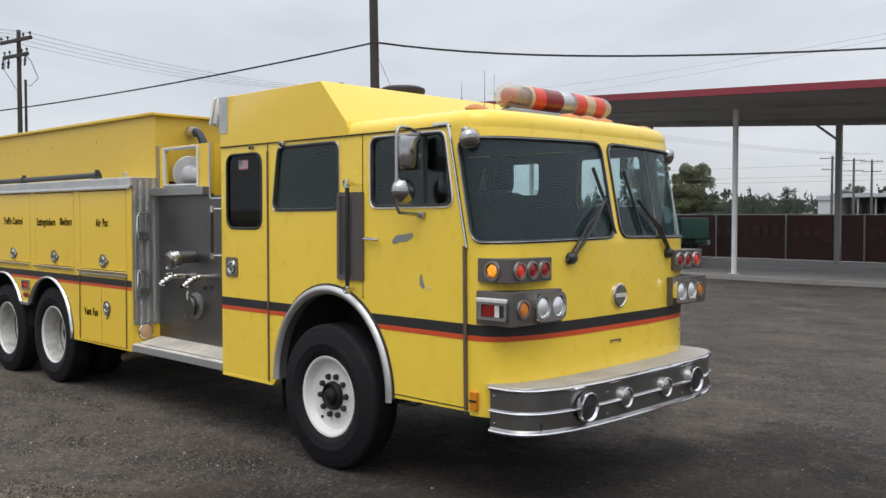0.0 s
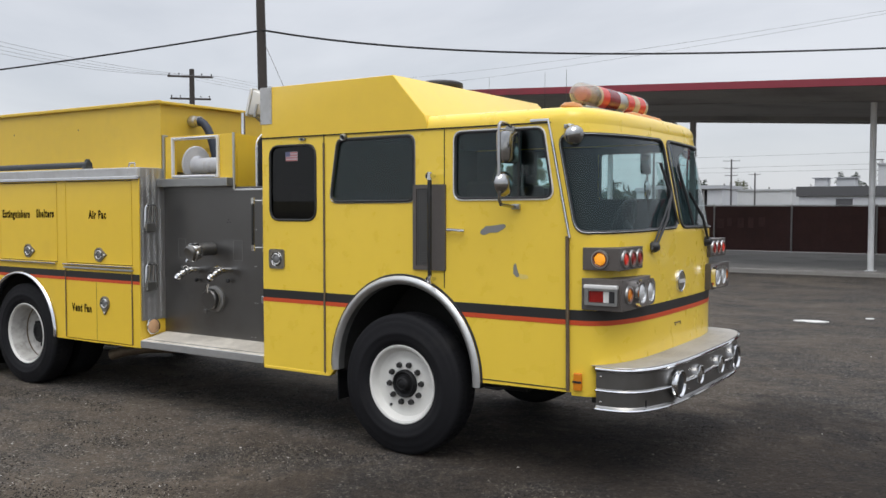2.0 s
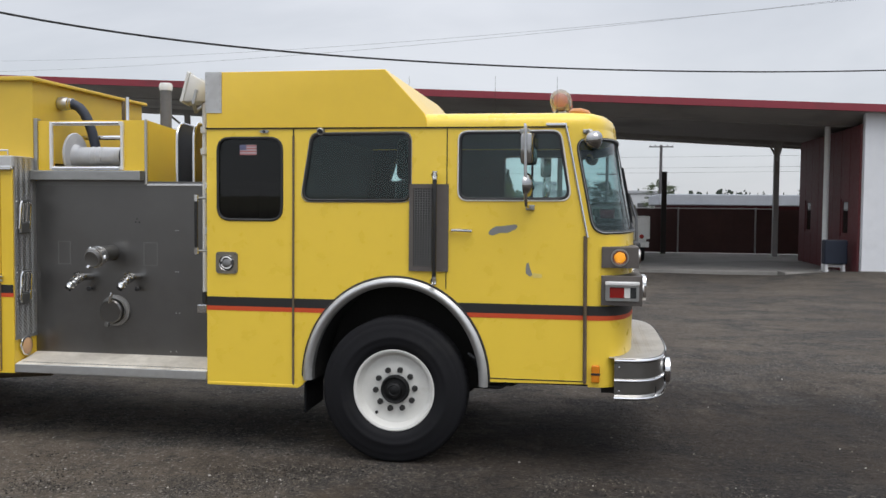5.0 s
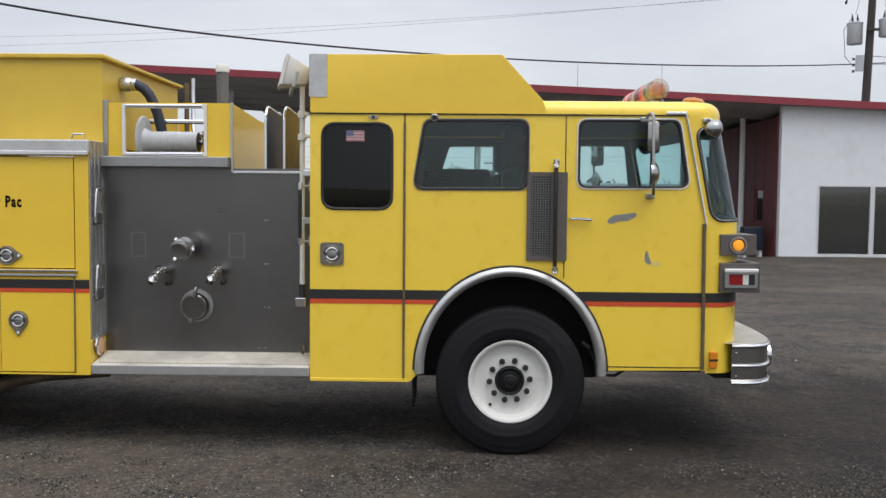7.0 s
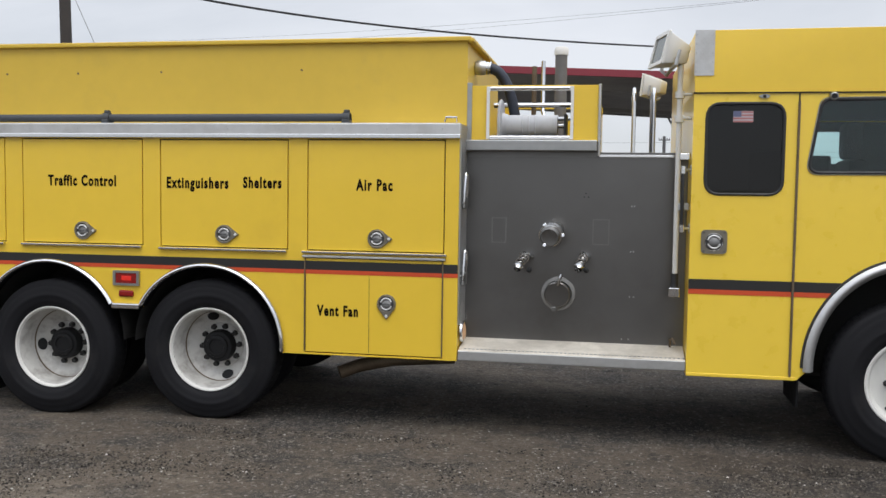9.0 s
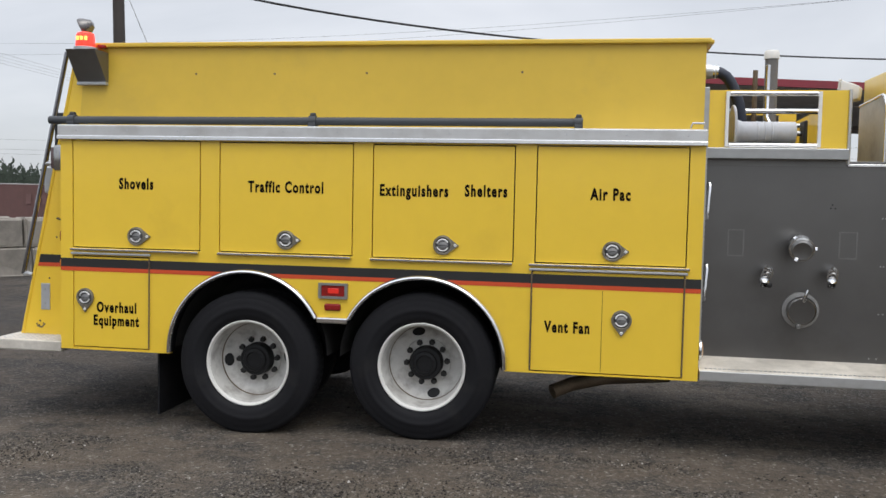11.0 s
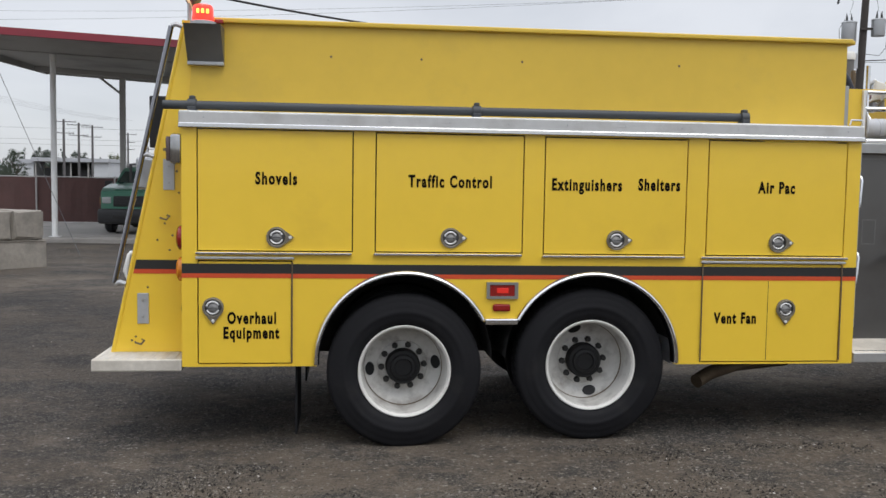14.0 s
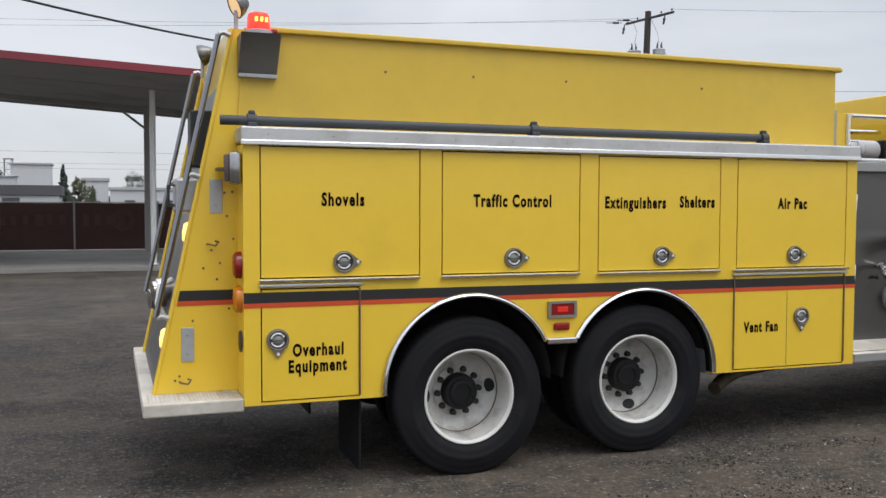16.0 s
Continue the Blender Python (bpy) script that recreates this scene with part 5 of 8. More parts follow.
# mirrors
for side in (0, 1):
    def my(y):
        return y if side == 0 else W - y
    mr = part("mirror_arm", tube([(0.975, my(-0.004), 2.478), (0.976, my(-0.09), 2.505), (0.978, my(-0.175), 2.505), (0.982, my(-0.205), 2.49), (0.984, my(-0.216), 2.45), (0.988, my(-0.220), 2.1), (0.992, my(-0.220), 1.965), (0.996, my(-0.205), 1.93), (1.004, my(-0.10), 1.92), (1.01, my(-0.004), 1.915)], 0.012, 10), DULLCHROME, truck, "chrome mirror bracket tube", True)
    part("arm_foot", box((0.98, min(my(-0.03), my(0)), 1.895), (1.045, max(my(-0.03), my(0)), 1.935), 0.006), STEEL, mr)
    part("arm_foot", box((0.93, min(my(-0.03), my(0)), 2.455), (1.0, max(my(-0.03), my(0)), 2.49), 0.006), STEEL, mr)
    mt = Matrix.Translation((1.005, my(-0.128), 2.335)) @ Matrix.Rotation(radians(-14 if side == 0 else 14), 4, "Z")
    bm = box((-0.045, -0.085, -0.115), (0.045, 0.085, 0.115), 0.028, mt)
    part("mirror_head", bm, DULLCHROME, mr, "chrome square mirror housing", True)
    bm = lathe([(0.045, 0.0), (0.04, 0.04), (0.02, 0.075), (0.0, 0.088), (-0.012, 0.088), (-0.014, 0.0)], (1.0, my(-0.165), 2.075), (1, -0.25 if side == 0 else 0.25, 0), 24)
    part("round_mirror", bm, DULLCHROME, mr, "round convex chrome mirror", True)

# chrome spot mirrors at the windshield corners
for y, sg in ((0.01, -1), (W - 0.01, 1)):
    s = part("corner_mirror", lathe([(-0.078 * math.cos(k * math.pi / 20), 0.070 * math.sin(k * math.pi / 20)) for k in range(11)] + [(0.014, 0.070), (0.018, 0.067)] + [(0.018 + 0.036 * math.sin(k * math.pi / 16), 0.066 * math.cos(k * math.pi / 16)) for k in range(1, 9)], (1.47, y + sg * 0.03, 2.405), (1, sg * 0.3, -0.25), 28), DULLCHROME, truck, "chrome bullet-shaped corner mirror", True)
    part("stalk", tube([(1.40, y + sg * 0.005, 2.47), (1.43, y + sg * 0.035, 2.475), (1.465, y + sg * 0.035, 2.45)], 0.014, 8), STEEL, s, "", True)
    part("stalk_foot", box((1.385, min(y, y + sg * 0.03), 2.455), (1.455, max(y, y + sg * 0.03), 2.485), 0.006), STEEL, s)

# lamp boxes on the nose
def lamp(parent, p, axis, r, mat, label, ring=0.012, sides=28):
    b = part("lamp_bezel", lathe([(-0.006, r + ring), (0.012, r + ring * 0.7), (0.012, r)], p, axis, 28), STEEL, parent, "", True)
    part("lens_rim", lathe([(0.012, r), (0.015, r * 0.92), (0.009, r * 0.78)], p, axis, 28), LENSRIM, parent, "", True)
    part("lens", lathe([(0.004, r * 0.86), (0.011, r * 0.7), (0.013, r * 0.64), (0.011, r * 0.58), (0.015, r * 0.36), (0.013, r * 0.3), (0.017, 0.0)], p, axis, sides), mat, parent, label, True)


for side in (0, 1):
    def ny(y):
        return y if side == 0 else W - y
    sg = -1 if side == 0 else 1
    lo, hi = sorted((ny(-0.018), ny(0.42)))
    up = part("upper_lamp_box", box((1.535, lo, 1.482), (1.80, hi, 1.636), 0.004), VENTSTEEL, truck, "dull brown-grey steel box with warning lamps")
    lamp(up, (1.665, ny(-0.019), 1.558), (0, sg, 0), 0.054, AMBERGLOW if side == 0 else AMBERLENS, "amber turn signal lens", sides=6)
    for k, y in enumerate((0.085, 0.215, 0.340)):
        lamp(up, (1.801, ny(y), 1.558), (1, 0, 0), 0.050, REDGLOW if k == 0 else REDLENS, "lit red warning lens" if k == 0 else "dark red warning lens")
    lo, hi = sorted((ny(-0.03), ny(0.495)))
    dn = part("lower_lamp_box", box((1.535, lo, 1.208), (1.83, hi, 1.426), 0.004), VENTSTEEL, truck, "dull brown-grey steel box with headlamps")
    yy = ny(-0.031)
    fr = part("side_lamp_frame", plate(rect(1.565, 1.245, 1.805, 1.385, 0.012), [rect(1.595, 1.265, 1.785, 1.345, 0.008)], min(yy, yy + sg * 0.02), max(yy, yy + sg * 0.02)), STEEL, dn, "chrome side lamp frame")
    part("frame_lip", box((1.563, min(yy, yy + sg * 0.034), 1.358), (1.807, max(yy, yy + sg * 0.034), 1.386), 0.006), BRIGHTALU, dn, "bright frame lip")
    part("lens_divider", box((1.742, min(yy, yy + sg * 0.014), 1.266), (1.786, max(yy, yy + sg * 0.014), 1.344)), BLACK, dn)
    part("side_lens_red", box((1.597, min(yy, yy + sg * 0.01), 1.268), (1.70, max(yy, yy + sg * 0.01), 1.342)), REDLENS, dn, "red side marker lens")
    part("side_lens_clear", box((1.70, min(yy, yy + sg * 0.01), 1.268), (1.783, max(yy, yy + sg * 0.01), 1.342)), CLEARLENS, dn, "clear side marker lens")
    lamp(dn, (1.831, ny(0.085), 1.315), (1, 0, 0), 0.052, AMBERLENS, "amber signal lens")
    ring = rect(min(ny(0.175), ny(0.495)), 1.225, max(ny(0.175), ny(0.495)), 1.410, 0.07)
    part("headlamp_bezel", plate(ring, [arc(ny(0.255), 1.317, 0.07, 0.07, 0, 350, 28), arc(ny(0.415), 1.317, 0.07, 0.07, 0, 350, 28)], 1.831, 1.868, on_x), BEZEL, dn, "chrome twin headlamp bezel")
    for y in (0.255, 0.415):
        part("headlamp", lathe([(0.0, 0.0701), (0.022, 0.066), (0.034, 0.045), (0.040, 0.0)], (1.832, ny(y), 1.317), (1, 0, 0), 28), LAMPGLASS, dn, "round clear headlamp", True)

# round emblem, licence bracket
em = part("emblem", lathe([(-0.01, 0.088), (0.012, 0.086), (0.016, 0.078), (0.010, 0.072), (0.012, 0.0)], (1.805, 1.213, 1.335), (1, 0, 0), 36), CHROME, truck, "round chrome emblem", True)
part("emblem_disc", lathe([(0.0, 0.0715), (0.0135, 0.070), (0.0137, 0.0)], (1.805, 1.213, 1.335), (1, 0, 0), 32), LATCHPLATE, em, "dull emblem face", True)
part("emblem_bar", box((1.815, 1.15, 1.322), (1.824, 1.276, 1.348)), BRIGHTALU, em)
for y in (1.115, 1.235):
    screw(truck, (1.802, y, 1.0), 0.007, (1, 0, 0), RUST)
part("licence_bracket", box((1.800, 1.105, 1.010), (1.808, 1.24, 1.018)), RUST, truck, "thin rusty bracket strip")

# side marker
mk = part("side_marker", box((1.475, -0.030, 0.64), (1.535, 0.0, 0.765), 0.008), AMBERLENS, truck, "amber side marker lamp")
part("marker_bar", box((1.472, -0.033, 0.695), (1.538, -0.029, 0.71)), BLACK, mk)

# wipers
for ys in (1, -1):
    def wp(y, z, o):
        y2 = y if ys == 1 else W - y
        return nose_at(nose_s(y2), z, o)
    if ys == 1:
        base, mid, tip0, tip1 = (0.63, 1.62), (1.09, 2.03), (1.02, 2.25), (1.17, 1.78)
    else:
        base, mid, tip0, tip1 = (0.51, 1.62), (0.91, 2.03), (1.01, 2.24), (0.89, 1.77)
    wpr = part("wiper", tube([wp(*base, 0.03), wp((base[0] + mid[0]) / 2, (base[1] + mid[1]) / 2, 0.045), wp(*mid, 0.035)], 0.011, 8), BLACK, truck, "black wiper arm", True)
    part("wiper_arm", tube([wp(base[0] - 0.06, base[1] - 0.02, 0.025), wp((base[0] + mid[0]) / 2 - 0.05, (base[1] + mid[1]) / 2 + 0.01, 0.04), wp(mid[0] - 0.02, mid[1] - 0.03, 0.03)], 0.008, 6), BLACK, wpr, "", True)
    part("wiper_blade", tube([wp(*tip0, 0.012), wp((tip0[0] + tip1[0]) / 2, (tip0[1] + tip1[1]) / 2, 0.016), wp(*tip1, 0.012)], 0.013, 6), BLACK, wpr, "black wiper blade", True)
    part("wiper_pivot", lathe([(0.0, 0.042), (0.03, 0.040), (0.055, 0.022), (0.06, 0.0)], wp(*base, 0.0), (1, 0, 0.1), 16), BLACK, wpr, "", True)

# bumper
BUMPERSTEEL = material("brushed_bumper_steel", (0.27, 0.265, 0.255), 0.30, 0.95, 0.08, 2.0, 0.03, 80.0, (0.20, 0.19, 0.175), (0.5, 0.8), 2.5)
DECK = material("worn_bumper_tread_plate", (0.42, 0.40, 0.365), 0.55, 0.4, 0.10, 6.0, 0.0, 70.0, (0.30, 0.275, 0.24), (0.45, 0.75), 3.0)


def bump_at(s, z, out=0.0, x0=1.640, xf=2.05, n=3.6):
    th = math.pi * s
    c, si = math.cos(th), math.sin(th)
    y = W / 2 - (W / 2 + 0.012) * math.copysign(abs(c) ** (2 / n), c)
    x = x0 + (xf - x0 + out) * max(0.0, si) ** (2 / n)
    return Vector((x, y - out * math.copysign(abs(c) ** 2, c), z))


bumper_rows = [(0.515, 0.0), (0.520, 0.010), (0.535, 0.014), (0.548, 0.008), (0.556, 0.0), (0.648, 0.0), (0.654, 0.007), (0.668, 0.007), (0.674, 0.0), (0.785, 0.0), (0.795, 0.010), (0.812, 0.013), (0.826, 0.004)]
bm = bmesh.new()
g = [[bm.verts.new(bump_at(i / 120, z, o)) for i in range(121)] for z, o in bumper_rows]
for a, b in zip(g, g[1:]):
    for i in range(120):
        bm.faces.new((a[i], a[i + 1], b[i + 1], b[i]))
bumper = part("bumper", bm, BUMPERSTEEL, truck, "brushed stainless front bumper", True)
for z in (0.532, 0.661, 0.808):
    part("bumper_rib", tube([bump_at(i / 80, z, 0.009) for i in range(81)], 0.012 if z > 0.7 or z < 0.6 else 0.010, 8), BEZEL, bumper, "bright rolled bumper rib", True)
bm = bmesh.new()
ring = [bm.verts.new(bump_at(i / 80, 0.824, 0.0)) for i in range(81)]
back = [bm.verts.new((1.60, v.co.y, 0.824)) for v in ring]
for i in range(80):
    bm.faces.new((ring[i], ring[i + 1], back[i + 1], back[i]))
part("bumper_deck", bm, DECK, bumper, "dusty tread plate bumper top")
part("bumper_under", box((1.55, 0.12, 0.54), (1.95, W - 0.12, 0.60)), DARK, bumper)
for y, r, horn in ((0.479, 0.096, 1), (0.917, 0.070, 0), (1.438, 0.070, 0), (1.875, 0.096, 1)):
    f = part("siren_ring" if horn else "fog_lamp", lathe([(-0.02, r + 0.004), (0.016, r + 0.002), (0.020, r - 0.006), (0.012, r - 0.014), (-0.03 if horn else 0.016, r * 0.55), (-0.04 if horn else 0.024, 0.0)], (2.057, y, 0.668), (1, 0, 0), 32), CHROME, bumper, "chrome siren horn" if horn else "small chrome lamp", True)
    if horn:
        part("siren_cone", lathe([(0.0, r * 0.84), (0.006, r * 0.4), (0.012, 0.0)], (2.062, y, 0.668), (1, 0, 0), 24), BLACK, f, "dark horn centre", True)
for y in (0.70, 0.71, 1.68, 1.69):
    for z in (0.735, 0.59):
        screw(bumper, (2.051, y, z), 0.009, (1, 0, 0), CHROME)
for z in (0.755, 0.58):
    screw(bumper, (1.675, -0.013, z), 0.010, (0, -1, 0), CHROME)

# ---- roof top ----
bar = part("lightbar", box((1.15, 0.66, 2.655), (1.25, 1.86, 2.69), 0.01), ALU, truck, "clear emergency lightbar with red and amber drums")
for y in (0.8, 1.7):
    part("bar_foot", box((1.12, y - 0.03, 2.62), (1.28, y + 0.03, 2.66), 0.005), ALU, bar)


def capsule(y0, y1, r, x=1.20, z=2.775, ends=(1, 1)):
    pro = []
    for k in range(7):
        a = math.pi / 2 * k / 6
        pro.append((y0 + (0.085 * (1 - math.cos(a)) if ends[0] else 0), r * math.sin(a) if ends[0] else r * (1 if k else 0)))
    q = [(y1 - (0.085 * (1 - math.cos(math.pi / 2 * k / 6)) if ends[1] else 0), r * math.sin(math.pi / 2 * k / 6) if ends[1] else r * (1 if k else 0)) for k in range(7)][::-1]
    return lathe(pro + q, (x, 0, z), (0, 1, 0), 28)


part("bar_dome", capsule(0.575, 1.25, 0.0855, ends=(1, 0)), CLEAR, bar, "clear plastic dome", True)
part("bar_dome", capsule(1.40, 1.93, 0.0855, ends=(0, 1)), CLEAR, bar, "clear plastic dome", True)
part("bar_middle", lathe([(0.0, 0.0), (0.0, 0.080), (0.012, 0.086), (0.138, 0.086), (0.15, 0.080), (0.15, 0.0)], (1.20, 1.25, 2.775), (0, 1, 0), 28), ALU, bar, "bright metal middle section", True)
REDSLEEVE = hazy("red_plastic_sleeve", (0.66, 0.050, 0.028), 0.88)
DARKSLEEVE = hazy("dark_red_plastic_sleeve", (0.20, 0.012, 0.015), 0.90)
PALESLEEVE = hazy("pale_amber_plastic_sleeve", (0.74, 0.52, 0.30), 0.60)
for y0, y1, mt, lab in ((0.90, 1.03, REDSLEEVE, "red plastic lens sleeve"), (1.03, 1.24, DARKSLEEVE, "dark red plastic lens sleeve"), (0.86, 0.90, PALESLEEVE, "pale amber lens sleeve"), (1.42, 1.55, REDSLEEVE, "red plastic lens sleeve"), (1.55, 1.67, PALESLEEVE, "pale amber lens sleeve"), (1.67, 1.80, REDSLEEVE, "red plastic lens sleeve")):
    part("lens_sleeve", lathe([(y0, 0.084), (y0 + 0.004, 0.0885), (y1 - 0.004, 0.0885), (y1, 0.084)], (1.20, 0, 2.775), (0, 1, 0), 32), mt, bar, lab, True)
ROTORRED = material("faded_red_rotor", (0.46, 0.10, 0.06), 0.3, 0.0, 0.2, 20.0)
ROTORTAN = material("brown_rotor_housing", (0.24, 0.13, 0.08), 0.35, 0.2, 0.25, 20.0)
part("rotor_housing", lathe([(0.0, 0.0), (0.0, 0.058), (0.06, 0.066), (0.075, 0.05), (0.08, 0.0)], (1.20, 0.765, 2.772), (0, 1, 0), 20), ROTORTAN, bar, "brown rotating lamp housing", True)
part("rotor_base", box((1.165, 0.63, 2.692), (1.235, 0.86, 2.715), 0.006), ROTORTAN, bar)
for y in (0.69, 1.86):
    part("mirror_disc", lathe([(0.0, 0.0), (0.0, 0.055), (0.012, 0.058), (0.014, 0.0)], (1.20, y + 0.05, 2.775), (0, 1, 0.1), 20), PALESLEEVE, bar, "pale rotating reflector", True)
part("lamp_rotor", rod((1.20, 0.66, 2.775), (1.20, 0.72, 2.775), 0.055, 0.06, 20), ROTORRED, bar, "red rotating lamp drum", True)
part("lamp_bulb", lathe([(-0.03, 0.0), (0.0, 0.022), (0.03, 0.0)], (1.20, 0.69, 2.775), (0, 1, 0), 12), glowing("lit_bulb", (1.0, 0.35, 0.15), 0.6), bar, "", True)
for x, y in ((1.38, 0.17), (1.48, 1.06), (1.485, 1.28), (1.47, 1.52), (1.36, W - 0.16)):
    part("roof_marker", lathe([(-0.01, 0.085), (0.012, 0.083), (0.034, 0.060), (0.046, 0.0)], (x - 0.02, y, 2.612), (0.12, 0, 1), 20), MARKERLENS, truck, "amber cab marker lamp", True)
vent = part("roof_vent", lathe([(0.0, 0.17), (0.02, 0.185), (0.05, 0.20), (0.075, 0.195), (0.092, 0.16), (0.098, 0.0)], (-0.40, 1.15, 2.945), (0, 0, 1), 36), BLACK, truck, "round black roof vent cover", True)
for x, y, h in ((0.62, 1.2, 0.42), (1.18, 0.45, 0.30), (-0.25, 1.75, 0.2)):
    z = 2.63 if x > 0 else 2.94
    a = part("antenna", rod((x, y, z), (x, y, z + h), 0.0025, 0.0012, 6), BLACK, truck, "thin whip antenna")
    part("antenna_base", lathe([(0.0, 0.018), (0.03, 0.012), (0.05, 0.0)], (x, y, z), (0, 0, 1), 12), BLACK, a, "", True)
part("roof_corner_plate", box((-1.505, -0.016, 2.622), (-1.372, -0.010, 2.935)), RAILPLATE, truck, "tread plate corner guard")
for x in (-1.495, -1.385):
    for k in range(5):
        screw(truck, (x, -0.016, 2.65 + k * 0.063), 0.005)


def tread_bumps(name, parent, y0, y1, z0, z1, to, step=0.036, mat=None):
    bm = bmesh.new()
    i = 0
    z = z0 + step / 2
    while z < z1:
        y = y0 + (step / 2 if i % 2 else step)
        k = 0
        while y < y1 - 0.008:
            a = radians(45 if (i + k) % 2 else -45)
            c, s = math.cos(a), math.sin(a)
            pts = [(0.015, 0), (0, 0.0055), (-0.015, 0), (0, -0.0055)]
            vs = [bm.verts.new(to(y + p * c - q * s, z + p * s + q * c, 0.0)) for p, q in pts]
            top = bm.verts.new(to(y, z, 0.0045))
            for j in range(4):
                bm.faces.new((vs[j], vs[(j + 1) % 4], top))
            y += step
            k += 1
        z += step / 2
        i += 1
    return tagged(part(name, bm, mat or TREAD, parent), kind="stuff")


tread_bumps("tread_pattern", bumper, 1.78, 1.99, 0.22, W - 0.22, lambda a, b, d: (a, b, 0.8242 + d * 0.45), 0.042, DECK)
tread_bumps("tread_pattern", truck, BX0, BX1, 2.212, 2.292, lambda a, b, d: (a, -0.0252 - d * 0.12, b), 0.034, RAILPLATE)
tread_bumps("tread_pattern", truck, -1.50, -1.375, 2.63, 2.93, lambda a, b, d: (a, -0.0162 - d * 0.2, b), 0.036, RAILPLATE)
tread_bumps("tread_pattern", truck, 0.016, 0.298, 0.81, 2.28, lambda a, b, d: (PX0 + 0.0125 + d, a, b))

# ---- inside the cab ----
part("dashboard", box((1.05, 0.10, 1.06), (1.52, W - 0.10, 1.62), 0.05), CABINNER, truck, "dark dashboard")
part("dash_hood", box((1.20, 0.12, 1.60), (1.50, 0.9, 1.70), 0.04), BLACK, truck)
part("engine_cover", box((-0.4, 0.80, 1.06), (1.0, 1.62, 1.55), 0.08), CABINNER, truck, "dark engine cover between the seats")
part("bulkhead", plate(rect(0.06, 1.06, W - 0.06, 2.49), (), -0.78, -0.75, on_x), CABINNER, truck, "dark bulkhead with openings")
for y, h in ((0.42, 2.12), (1.98, 2.12)):
    s = part("seat", box((0.15, y - 0.25, 1.38), (0.70, y + 0.25, 1.52), 0.05), SEATCLOTH, truck, "dark cloth seat", True)
    part("seat_back", box((-0.06, y - 0.24, 1.40), (0.12, y + 0.24, h), 0.05), SEATCLOTH, s, "", True)
    part("head_rest", box((-0.06, y - 0.15, h), (0.10, y + 0.13, h + 0.33), 0.05), SEATCLOTH, s, "", True)
part("gear_shelf", box((-0.74, 2.12, 1.6), (-0.10, 2.30, 2.165), 0.03), CABINNER, truck, "dark gear shelf along the cab side")
part("steering_wheel", tube([(1.02 + 0.06 * math.cos(a), 2.0 + 0.22 * math.sin(a), 1.78 + 0.2 * math.cos(a)) for a in [2 * math.pi * k / 24 for k in range(24)]], 0.014, 6, True), BLACK, truck, "black steering wheel", True)
part("steering_column", rod((1.02, 2.0, 1.78), (1.35, 2.0, 1.35), 0.03), BLACK, truck)
for y in (0.5, 1.2, 1.9):
    s = part("crew_seat", box((-1.44, y - 0.24, 1.06), (-0.98, y + 0.24, 1.45), 0.04), SEATCLOTH, truck, "dark crew seat", True)
    part("seat_back", box((-1.45, y - 0.23, 1.45), (-1.33, y + 0.23, 2.05), 0.04), SEATCLOTH, s, "", True)


# ---- pump section details ----
hb = part("reel_box", plate([(-3.13, 2.12), (-2.15, 2.12), (-2.15, 2.60), (-3.13, 2.60)], [rect(-2.985, 2.215, -2.36, 2.565)], PY - 0.005, PY + 0.025), YELLOW, truck, "yellow hose reel box")
part("reel_box_far", plate([(-3.13, 2.07), (-2.15, 2.07), (-2.15, 2.60), (-3.13, 2.60)], [rect(-3.0, 2.50, -2.3, 2.585)], W - PY - 0.02, W - PY + 0.005), YELLOW, truck)
part("reel_floor", box((-3.13, PY + 0.03, 2.12), (-2.16, W - PY - 0.03, 2.16)), DARK, truck)
part("reel_side", plate([(PY + 0.03, 2.065), (W - PY - 0.03, 2.065), (W - PY - 0.03, 2.52), (1.2, 2.545), (0.8, 2.57), (PY + 0.03, 2.60)], (), -2.17, -2.15, on_x), YELLOW, truck, "yellow hose bed side")
part("reel_frame", plate(rect(-3.0, 2.195, -2.345, 2.59), [rect(-2.978, 2.222, -2.367, 2.558)], PY - 0.03, PY - 0.006), BRIGHTALU, hb, "bright aluminium window frame")
part("frame_roller", rod((-2.97, PY - 0.03, 2.205), (-2.375, PY - 0.03, 2.205), 0.016), CHROME, hb, "bright guide roller", True)
part("frame_roller", rod((-2.97, PY - 0.03, 2.575), (-2.375, PY - 0.03, 2.575), 0.013), CHROME, hb, "", True)
part("reel_ledge", box((-3.145, PY - 0.09, 2.105), (-2.165, PY + 0.0, 2.185), 0.006), STEEL, truck, "stainless ledge under the reel")
part("reel_post", box((-3.155, PY - 0.02, 2.10), (-3.115, PY + 0.03, 2.62), 0.003), STEEL, truck)
part("reel_edge", rod((-2.152, PY - 0.012, 2.075), (-2.152, PY - 0.012, 2.605), 0.012), ALU, truck, "bright edge moulding", True)
part("bed_edge", box((-2.15, PY - 0.012, 2.062), (-1.56, PY + 0.01, 2.082), 0.003), CHROME, truck, "bright top edge of the panel")
REELGREY = material("pale_grey_reel_paint", (0.47, 0.48, 0.50), 0.45, 0.0, 0.08, 6.0, 0.0, 40.0, (0.32, 0.32, 0.33), (0.5, 0.8), 4.0)
reel = part("hose_reel", rod((-2.90, 0.52, 2.31), (-2.475, 0.52, 2.31), 0.085, None, 28), REELGREY, truck, "pale grey painted hose reel drum", True)
part("reel_flange", lathe([(0.0, 0.0), (0.0, 0.185), (0.012, 0.188), (0.02, 0.18), (0.022, 0.0)], (-2.925, 0.52, 2.33), (1, 0, 0), 40), REELGREY, reel, "pale grey reel flange", True)
